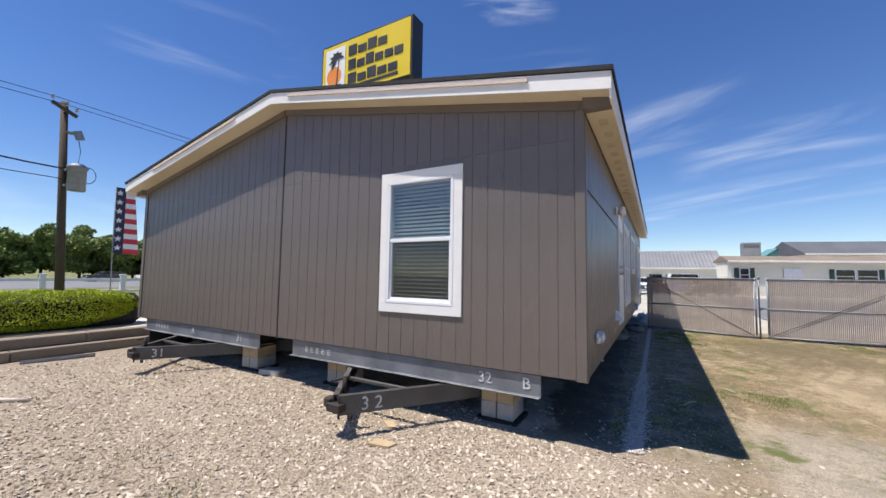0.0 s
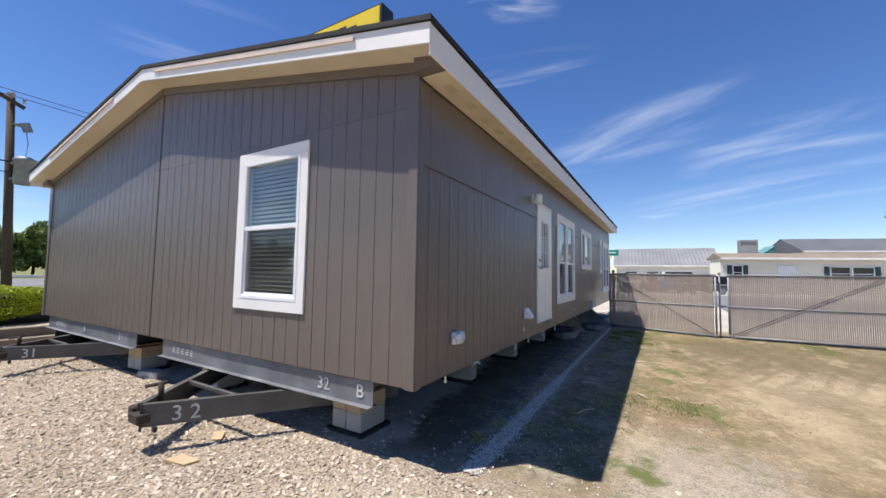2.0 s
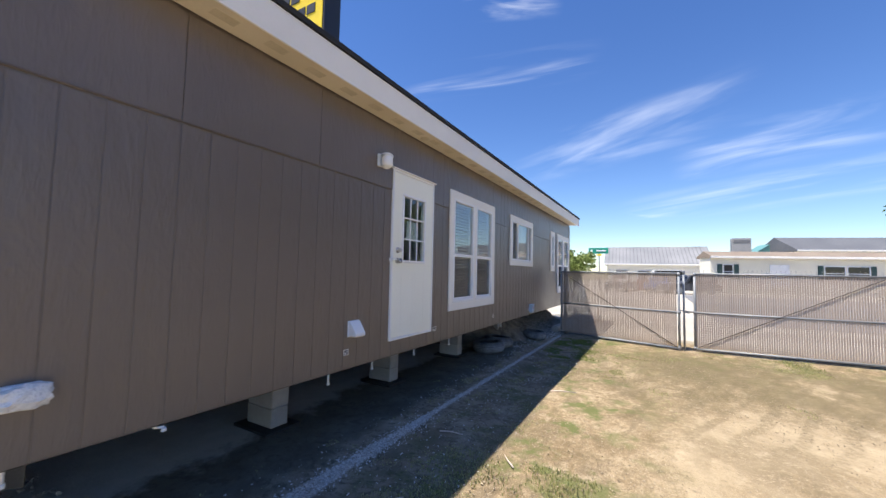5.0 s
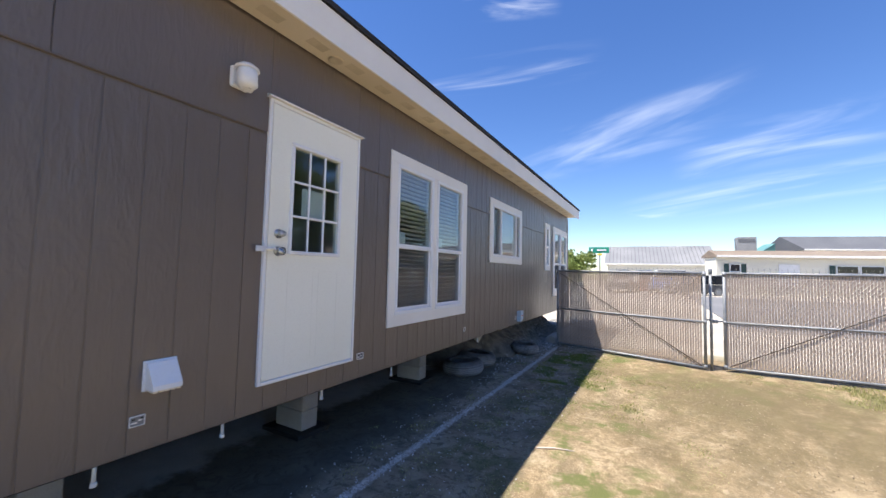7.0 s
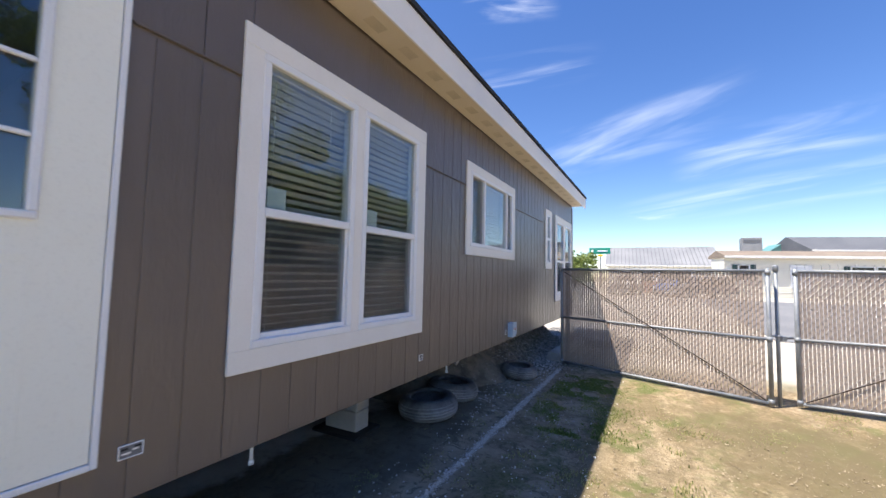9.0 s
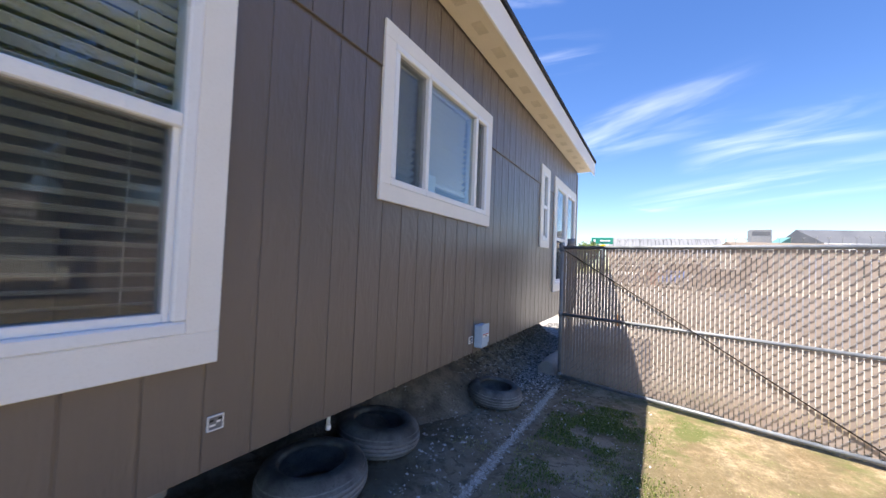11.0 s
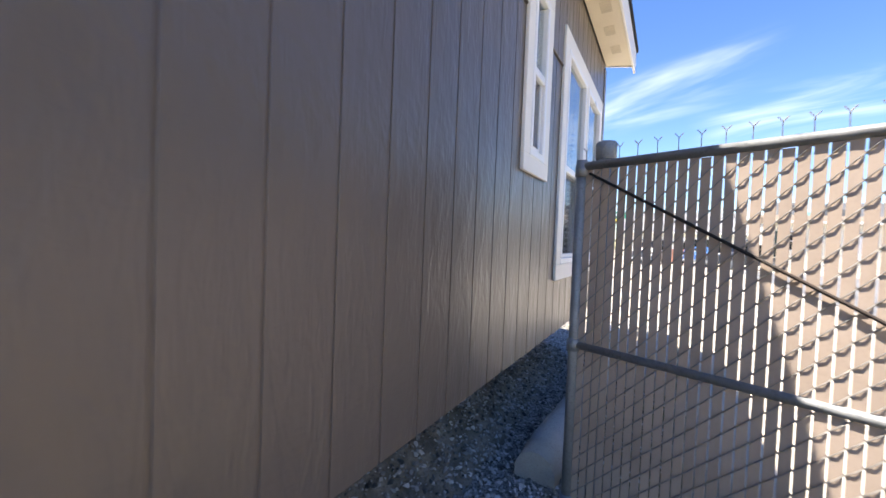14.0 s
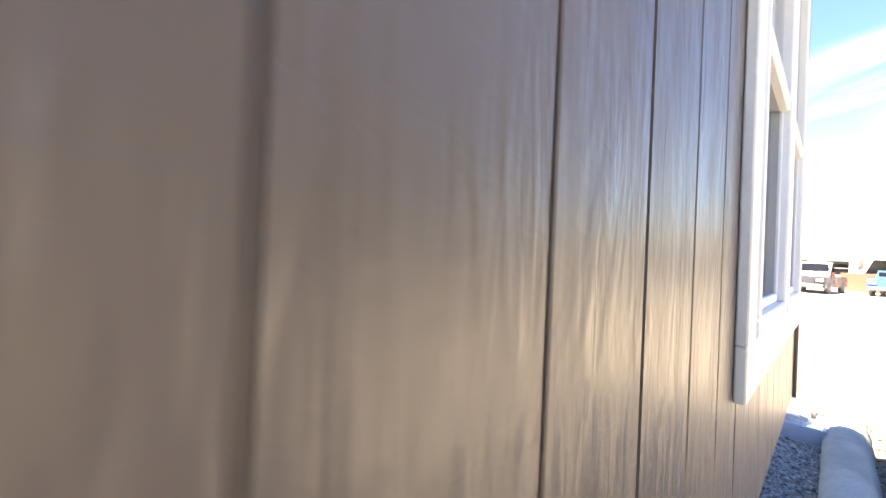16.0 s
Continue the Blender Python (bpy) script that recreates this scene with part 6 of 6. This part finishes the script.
up = thing("utility_pole", (-19.4, 1.3, 0), "dark wooden utility pole with grey transformer", "utility pole")
bm = bmesh.new()
tube(bm, [(-19.4, 1.42, -0.3), (-19.35, 1.22, 4), (-19.3, 1.03, 8.2)], 0.15, 12, 0.11)
part("pole", bm, POLEWOOD, up)
bm = bmesh.new()
cbox(bm, -0.06, 0.06, -0.42, 0.4, -0.06, 0.06, 0.008, Matrix.Translation((-19.05, 1.0, 7.85)) @ Matrix.Rotation(radians(-25), 4, "X"))
part("crossarm", bm, POLEWOOD, up)
for dy, dz in ((-0.36, 0.24), (0.05, 0.1), (0.33, -0.04)):
    bm = bmesh.new()
    lathe(bm, [(0.02, 0.0), (0.06, 0.05), (0.03, 0.09), (0.055, 0.13), (0.02, 0.18), (0.0, 0.19)], 10, (-19.05, 1.0 + dy, 7.9 + dz))
    part("insulator", bm, CONCRETE, up, "grey glazed insulator")
bm = bmesh.new()
lathe(bm, [(0.0, 0.0), (0.26, 0.0), (0.28, 0.05), (0.28, 0.85), (0.32, 0.88), (0.32, 0.95), (0.18, 1.05), (0.0, 1.08)], 18, (-18.95, 1.47, 4.75))
tr = part("transformer", bm, GALV, up, "pale grey transformer can")
for z in (5.5, 4.9):
    bm = bmesh.new()
    cbox(bm, -19.3, -19.0, 1.15, 1.4, z, z + 0.08, 0.01)
    part("bracket", bm, GALV, tr)
bm = bmesh.new()
pts = [(-18.8, 1.74 + 0.25 * math.sin(a), 5.4 + 0.32 * math.cos(a)) for a in [k * 0.5 for k in range(13)]]
tube(bm, pts, 0.014, 5)
tube(bm, [(-18.95, 1.47, 5.8), (-18.9, 1.5, 6.3), (-19.0, 1.45, 6.75)], 0.012, 5)
part("cable_loop", bm, DARK, tr)
bm = bmesh.new()
cbox(bm, -0.02, 0.02, -0.14, 0.14, -0.18, 0.18, 0.004, Matrix.Translation((-19.0, 1.44, 6.95)) @ Matrix.Rotation(radians(20), 4, "X"))
cbox(bm, -19.32, -19.0, 1.1, 1.35, 7.0, 7.04, 0.004)
part("cutout_switch", bm, GALV, up)


def cable(a, b, sag, r=0.012):
    pts = []
    for k in range(13):
        t = k / 12
        p = Vector(a).lerp(Vector(b), t)
        pts.append(p - Vector((0, 0, sag * 4 * t * (1 - t))))
    bm = bmesh.new()
    tube(bm, pts, r, 5)
    return solid("overhead_cable", bm, DARK, "thin dark overhead cable fixed to the pole", "cable", "overhead cables")


cable((-19.25, 1.2, 5.6), (-17.0, -12.0, 8.2), 0.8, 0.03)
cable((-19.25, 1.2, 5.2), (-17.5, -14.0, 5.9), 0.3, 0.016)
cable((-19.05, 0.64, 8.25), (-19.5, -40, 9.4), 0.6)
cable((-19.05, 1.05, 8.05), (-19.5, -40, 9.0), 0.6)
cable((-19.05, 1.05, 8.05), (-20, 60, 9.0), 0.6)
cable((-19.05, 0.64, 8.25), (-20, 60, 9.4), 0.6)

fl = thing("banner_flag", (-14.5, 1.25, 0.3), "feather banner with white stars on navy and red and white stripes", "flag")
bm = bmesh.new()
tube(bm, [(-14.55, 1.27, 0.2), (-14.45, 1.2, 2.4), (-14.3, 1.12, 4.45)], 0.022, 8, 0.012)
part("pole", bm, GALV, fl)


def cloth(name, u0, u1, z0, z1, material, parent, lift=0.0, label=""):
    bm = bmesh.new()
    n, k = 8, 6
    grid = []
    for i in range(n + 1):
        row = []
        for j in range(k + 1):
            u, z = u0 + (u1 - u0) * i / n, z0 + (z1 - z0) * j / k
            w = 0.05 * math.sin(u * 7 + z * 1.5) * (u + 0.1)
            lean = -14.55 + (z - 0.2) * 0.058
            row.append((lean + 0.55 * u + w + lift * 0.7, 1.27 - (z - 0.2) * 0.035 + 0.83 * u - lift, z - 0.06 * u))
        grid.append(row)
    for off in (0.0, 0.003):
        vs = [[bm.verts.new(Vector(p) + Vector((off * 0.7, -off, 0))) for p in row] for row in grid]
        for i in range(n):
            for j in range(k):
                bm.faces.new([vs[i][j], vs[i + 1][j], vs[i + 1][j + 1], vs[i][j + 1]]).smooth = True
    me = bpy.data.meshes.new(name)
    bm.to_mesh(me)
    bm.free()
    me.materials.append(material)
    return put(name, me, parent, label)


field = cloth("navy_field", 0.02, 0.26, 2.25, 4.35, FLAGBLUE, fl)
for k in range(13):
    za, zb = 2.25 + 2.1 * k / 13, 2.25 + 2.1 * (k + 1) / 13
    cloth("stripe", 0.26, 0.64 - 0.012 * k, za, zb, FLAGRED if k % 2 == 0 else FLAGWHITE, fl)
for k in range(7):
    z = 2.42 + k * 0.29
    u = 0.14
    lean = -14.55 + (z - 0.2) * 0.058
    c = Vector((lean + 0.55 * u + 0.03, 1.27 - (z - 0.2) * 0.035 + 0.83 * u - 0.02, z))
    bm = bmesh.new()
    pts = []
    for j in range(10):
        rr = 0.1 if j % 2 == 0 else 0.042
        a = math.pi / 2 + j * math.pi / 5
        pts.append(c + Vector((0.55, 0.83, 0)) * (rr * math.cos(a)) + Vector((0, 0, rr * math.sin(a))))
    prism(bm, pts, (0.014, -0.02, 0), (0.017, -0.024, 0))
    part("star", bm, FLAGWHITE, field)

fence = thing("rail_fence", (-24, -5, 0), "white painted rail fence along the street lawn", "fence")
for y in [-22 + 3 * k for k in range(16)]:
    bm = bmesh.new()
    cbox(bm, -24.1, -23.9, y - 0.1, y + 0.1, 0, 1.45, 0.015)
    cbox(bm, -24.13, -23.87, y - 0.13, y + 0.13, 1.45, 1.5, 0.015)
    part("post", bm, CARWHITE, fence)
for z in (0.55, 1.15):
    bm = bmesh.new()
    cbox(bm, -24.03, -23.97, -22, 24, z, z + 0.14, 0.01)
    part("rail", bm, CARWHITE, fence)

# ---------------------------------------------------------------- tall roadside sign
sg = thing("pylon_sign", (-13.4, 11.9, 0), "tall yellow roadside sign with dark letter bars and a sunset picture", "sign")
bm = bmesh.new()
tube(bm, [(-13.4, 11.9, 0), (-13.4, 11.9, 12.4)], 0.28, 14)
part("pole", bm, GALV, sg)
SX0, SX1, SZ0, SZ1, SY = -16.75, -10.1, 11.9, 15.3, 11.35
bm = bmesh.new()
cbox(bm, SX0, SX1, SY, SY + 0.95, SZ0, SZ1, 0.03)
case = part("case", bm, BLACKP, sg, "black sign case")
bm = bmesh.new()
cbox(bm, SX0 + 0.13, SX1 - 0.13, SY - 0.03, SY - 0.001, SZ0 + 0.13, SZ1 - 0.13, 0.01)
part("face", bm, YELLOW, sg, "yellow sign face")
bm = bmesh.new()
cbox(bm, SX0 + 0.4, SX0 + 1.95, SY - 0.05, SY - 0.031, SZ0 + 0.6, SZ1 - 0.35, 0.005)
pic = part("picture", bm, FLAGWHITE, sg, "white picture panel with an orange sun")
bm = bmesh.new()
pts = [(SX0 + 1.1 + 0.58 * math.cos(a), 0, SZ0 + 1.35 + 0.58 * math.sin(a)) for a in [k * math.pi / 10 for k in range(20)]]
prism(bm, pts, (0, SY - 0.06, 0), (0, SY - 0.051, 0))
part("sun_disc", bm, ORANGE, pic)
bm = bmesh.new()
prism(bm, [(SX0 + 1.28, 0, SZ0 + 0.75), (SX0 + 1.36, 0, SZ0 + 0.75), (SX0 + 1.5, 0, SZ0 + 2.3), (SX0 + 1.44, 0, SZ0 + 2.3)], (0, SY - 0.07, 0), (0, SY - 0.061, 0))
for k in range(7):
    a = 0.2 + k * 0.62
    c = Vector((SX0 + 1.3, 0, SZ0 + 2.35))
    d = Vector((math.cos(a), 0, math.sin(a)))
    s = Vector((-d.z, 0, d.x))
    prism(bm, [c, c + d * 0.35 + s * 0.12, c + d * 0.62 - Vector((0, 0, 0.12)), c + d * 0.35 - s * 0.1], (0, SY - 0.082 - 0.001 * k, 0), (0, SY - 0.0725, 0))
prism(bm, [(SX0 + 0.45, 0, SZ0 + 0.62), (SX0 + 1.9, 0, SZ0 + 0.62), (SX0 + 1.6, 0, SZ0 + 0.82), (SX0 + 0.9, 0, SZ0 + 0.75)], (0, SY - 0.07, 0), (0, SY - 0.061, 0))
part("palm_shape", bm, BLACKP, pic)
for row, (z, n, w) in enumerate(((SZ1 - 1.12, 4, 0.62), (SZ1 - 1.95, 6, 0.56), (SZ1 - 2.78, 5, 0.62))):
    for k in range(n):
        bm = bmesh.new()
        x = SX0 + 2.2 + k * (w + 0.1)
        hh = 0.62 if k in (0, 2) else 0.45
        cbox(bm, x, x + w, SY - 0.06, SY - 0.031, z, z + hh, 0.05)
        part("letter_bar", bm, BLACKP, sg)
bm = bmesh.new()
cbox(bm, SX0 + 2.3, SX1 - 0.9, SY - 0.05, SY - 0.031, SZ0 + 0.32, SZ0 + 0.5, 0.02)
part("letter_bar", bm, BLACKP, sg)


# ---------------------------------------------------------------- vehicles
def car(at, rz, length, width, height, paint, label, pickup=False):
    ob = new("car")
    ob.matrix_basis = pose(*at, 0, 0, rz)
    tagged(ob, label, "car", "parked cars")

    def lay(name, bm, mat, parent=ob):
        me = mesh_of(name, bm, mat)
        o = new(name, me)
        o.parent = parent
        return o

    hl, hw = length / 2, width / 2
    bm = bmesh.new()
    prof = [(-hl, 0.35), (-hl + 0.05, 0.75), (-hl + 0.1, 0.95), (-hl * 0.35, 1.0), (hl * 0.9, 1.0 if pickup else 0.95), (hl, 0.8), (hl, 0.35)]
    prism(bm, [(x, 0, z) for x, z in prof], (0, -hw, 0), (0, hw, 0))
    body = lay("body", bm, paint)
    bm = bmesh.new()
    back = hl * 0.1 if pickup else hl * 0.92
    prism(bm, [(-hl * 0.42, 0, 1.0), (-hl * 0.15, 0, height), (back - 0.25, 0, height), (back, 0, 1.0)], (0, -hw * 0.86, 0), (0, hw * 0.86, 0))
    cab = lay("cabin", bm, paint)
    for s in (-1, 1):
        bm = bmesh.new()
        y0 = s * hw * 0.865
        prism(bm, [(-hl * 0.3, 0, 1.05), (-hl * 0.13, 0, height - 0.08), (back - 0.32, 0, height - 0.08), (back - 0.15, 0, 1.05)], (0, y0, 0), (0, y0 + s * 0.01, 0))
        lay("side_window", bm, CARGLASS)
        for x in (-hl * 0.62, hl * 0.6):
            bm = bmesh.new()
            tube(bm, [(x, s * (hw - 0.2), 0.34), (x, s * (hw + 0.01), 0.34)], 0.34, 18)
            wheel = lay("wheel", bm, RUBBER)
            bm = bmesh.new()
            tube(bm, [(x, s * (hw + 0.011), 0.34), (x, s * (hw + 0.03), 0.34)], 0.2, 14)
            lay("rim", bm, GALV, wheel)
    for x, nm, mt in ((-hl * 0.29, "windscreen", CARGLASS), (back - 0.12, "rear_window", CARGLASS)):
        bm = bmesh.new()
        sgn = -1 if x < 0 else 1
        prism(bm, [(x - 0.1 * -sgn + sgn * 0.06, 0, 1.06), (x - sgn * 0.08 + sgn * 0.06, 0, height - 0.1), (x - sgn * 0.1 + sgn * 0.06, 0, height - 0.1), (x - 0.12 * -sgn + sgn * 0.06, 0, 1.06)], (0, -hw * 0.75, 0), (0, hw * 0.75, 0))
        lay(nm, bm, mt)
    for x, mt, nm in ((-hl, CARWHITE, "headlamp"), (hl, LAMPRED, "tail_lamp")):
        for s in (-1, 1):
            bm = bmesh.new()
            cbox(bm, x - 0.02, x + 0.02, s * hw * 0.6, s * hw * 0.92, 0.7, 0.85, 0.01)
            lay(nm, bm, mt)
    for x in (-hl - 0.005, hl + 0.005):
        bm = bmesh.new()
        cbox(bm, x - 0.055, x + 0.055, -hw * 0.9, hw * 0.9, 0.35, 0.55, 0.03)
        lay("bumper", bm, GALV)


car((-0.64, 44, 0), 80, 5.4, 1.95, 1.85, CARDARK, "dark pickup truck parked in the lot", True)
car((2.85, 45.5, 0), 78, 4.6, 1.85, 1.5, CARBLUE, "blue car parked in the lot")
car((5.3, 43, 0), 30, 4.8, 1.9, 1.8, CARDARK, "dark vehicle parked behind the gates", False)
car((-70, 26, 0.02), 92, 4.8, 1.9, 1.75, CARWHITE, "white car on the far road")
car((-70, 19.5, 0.02), 92, 4.6, 1.9, 1.5, CARDARK, "silver grey car on the far road")
car((2.7, 58, 0), 6, 6.4, 2.3, 2.45, CARWHITE, "white camper parked behind the gates")
car((9.0, 62, 0), 8, 5.6, 2.2, 2.7, CARWHITE, "white van parked behind the gates")


# ---------------------------------------------------------------- buildings beyond the gates
block_house((7.5, 48.6, 0), 16, 36, 2.6, 3.75, 0.7, CREAMWALL, BROWNROOF, "mobile_home", "cream lap-sided mobile home with brown roof and green shutters",
            [(1.15, 2.1, 1.5, 3.05, 1, "w"), (5.3, 7.0, 0.9, 3.05, 0, "d"), (9.9, 11.65, 1.5, 3.0, 2, "w"), (11.75, 13.6, 1.5, 3.0, 3, "w"), (19, 20.6, 1.5, 3.0, 1, "w")], 16, 0.12)
A = block_house((-5.5, 76, 0), 4, 16, 12, 3.6, 3.6, CREAMWALL, GREYMETAL, "shop_building", "low shop building with grey standing-seam metal roof",
                [(1.5, 3.5, 0.8, 2.6, 0, "w"), (5, 7, 0.8, 2.6, 0, "w"), (9, 11, 0.8, 2.6, 0, "w")])
block_house((10.8, 77, 0), 8, 7, 10, 3.4, 2.0, CREAMWALL, DARKROOF, "shop_wing", "lower shop wing with dark grey roof", [(2, 4, 0.8, 2.5, 0, "w")])
B = block_house((20.8, 74, 0), 16, 60, 10, 5.8, 2.4, CREAMWALL, DARKROOF, "warehouse", "long warehouse with dark grey roof", [(4, 6, 1, 3, 0, "w")])
bm = bmesh.new()
prism(bm, [(16.0, 78.5, 5.3), (21.0, 80.9, 5.3), (21.0, 80.9, 7.7), (18.6, 79.7, 7.2)], (0, 0, 0), (-0.9, 3, 0))
prism(bm, [(16.0, 78.5, 0), (21.0, 80.9, 0), (21.0, 80.9, 5.3), (16.0, 78.5, 5.3)], (0, 0.3, 0), (-0.9, 2.8, 0))
solid("teal_roof_building", bm, TEAL, "teal metal roof end of a warehouse", "building")
hv = thing("rooftop_unit", (14.2, 75, 0), "grey boxy rooftop air unit on a frame", "air unit")
bm = bmesh.new()
cbox(bm, 13.0, 15.4, 74.5, 76.5, 5.2, 7.9, 0.05)
part("cabinet", bm, GREYMETAL, hv)
bm = bmesh.new()
cbox(bm, 13.2, 15.2, 74.46, 74.5, 7.1, 7.6, 0.02)
part("grille", bm, DARKROOF, hv)
for x in (13.1, 15.1):
    bm = bmesh.new()
    cbox(bm, x, x + 0.15, 74.6, 74.75, 0.0, 5.2, 0.02)
    part("leg", bm, GALV, hv)
bm = bmesh.new()
cbox(bm, -4, 9, 86, 86.3, 0, 2.6, 0.02)
solid("boundary_wall", bm, BRICKWALL, "low red brick boundary wall behind the parked cars", "wall")
bm = bmesh.new()
cbox(bm, 0.5, 2.3, 49, 49.3, 0, 1.25, 0.02)
solid("boundary_wall", bm, BRICKWALL, "short red brick wall behind the parked cars", "wall")
gs = thing("street_sign", (-5.6, 66, 0), "green and white roadside sign on a thin pole", "sign")
bm = bmesh.new()
tube(bm, [(-5.6, 66, 0), (-5.6, 66, 6.0)], 0.1, 8)
part("pole", bm, GALV, gs)
bm = bmesh.new()
cbox(bm, -7.2, -4.2, 65.8, 65.95, 5.1, 6.05, 0.03)
part("panel", bm, SIGNGREEN, gs, "green panel")
bm = bmesh.new()
cbox(bm, -6.0, -4.6, 65.74, 65.79, 5.47, 5.66, 0.02)
cbox(bm, -6.9, -6.6, 65.74, 65.79, 5.4, 5.75, 0.02)
part("letter_bar", bm, FLAGWHITE, gs)
bm = bmesh.new()
cbox(bm, -6.0, -5.2, 65.8, 65.95, 4.75, 5.02, 0.03)
part("panel", bm, YELLOW, gs, "yellow panel")


# ---------------------------------------------------------------- thin clouds, far off
def cloud(centre, along, up_, length, height, seed):
    c, a, u = Vector(centre), Vector(along).normalized(), Vector(up_).normalized()
    bm = bmesh.new()
    n = c.normalized()
    vs = [bm.verts.new(v) for v in ((-length / 2, -height / 2, 0), (length / 2, -height / 2, 0), (length / 2, height / 2, 0), (-length / 2, height / 2, 0))]
    bm.faces.new(vs)
    me = bpy.data.meshes.new("cloud")
    bm.to_mesh(me)
    bm.free()
    me.materials.append(cloud_material(seed))
    ob = tagged(new("backdrop_cloud", me), "thin white streak of high cloud in a blue sky", "cloud", "high clouds", "structure")
    a = (a - n * a.dot(n)).normalized()
    u = n.cross(a)
    if u.z < 0:
        u = -u
    ob.matrix_basis = Matrix(((a.x, u.x, n.x, c.x), (a.y, u.y, n.y, c.y), (a.z, u.z, n.z, c.z), (0, 0, 0, 1)))
    return ob


cloud((501, 2509, 459), (0.548, 0.306, 0.121), (0, 0, 1), 1558, 220, 1)
cloud((-23, 2570, 387), (0.092, 0.052, 0.010), (0, 0, 1), 298, 88, 2)
cloud((-196, 2454, 835), (0.434, 0.236, 0.183), (0, 0, 1), 1495, 410, 3)
cloud((528, 2447, 700), (0.509, 0.282, 0.140), (0, 0, 1), 1000, 300, 4)
cloud((-919, 2098, 1228), (0.446, 0.249, 0.089), (0, 0, 1), 1520, 247, 5)
cloud((-710, 1967, 1544), (0.196, 0.111, 0.020), (0, 0, 1), 608, 194, 6)
cloud((-2503, 560, 330), (0.260, 0.154, -0.063), (0, 0, 1), 1500, 420, 80)
cloud((-2025, 1070, 1230), (0.351, 0.208, -0.099), (0, 0, 1), 1058, 394, 150)
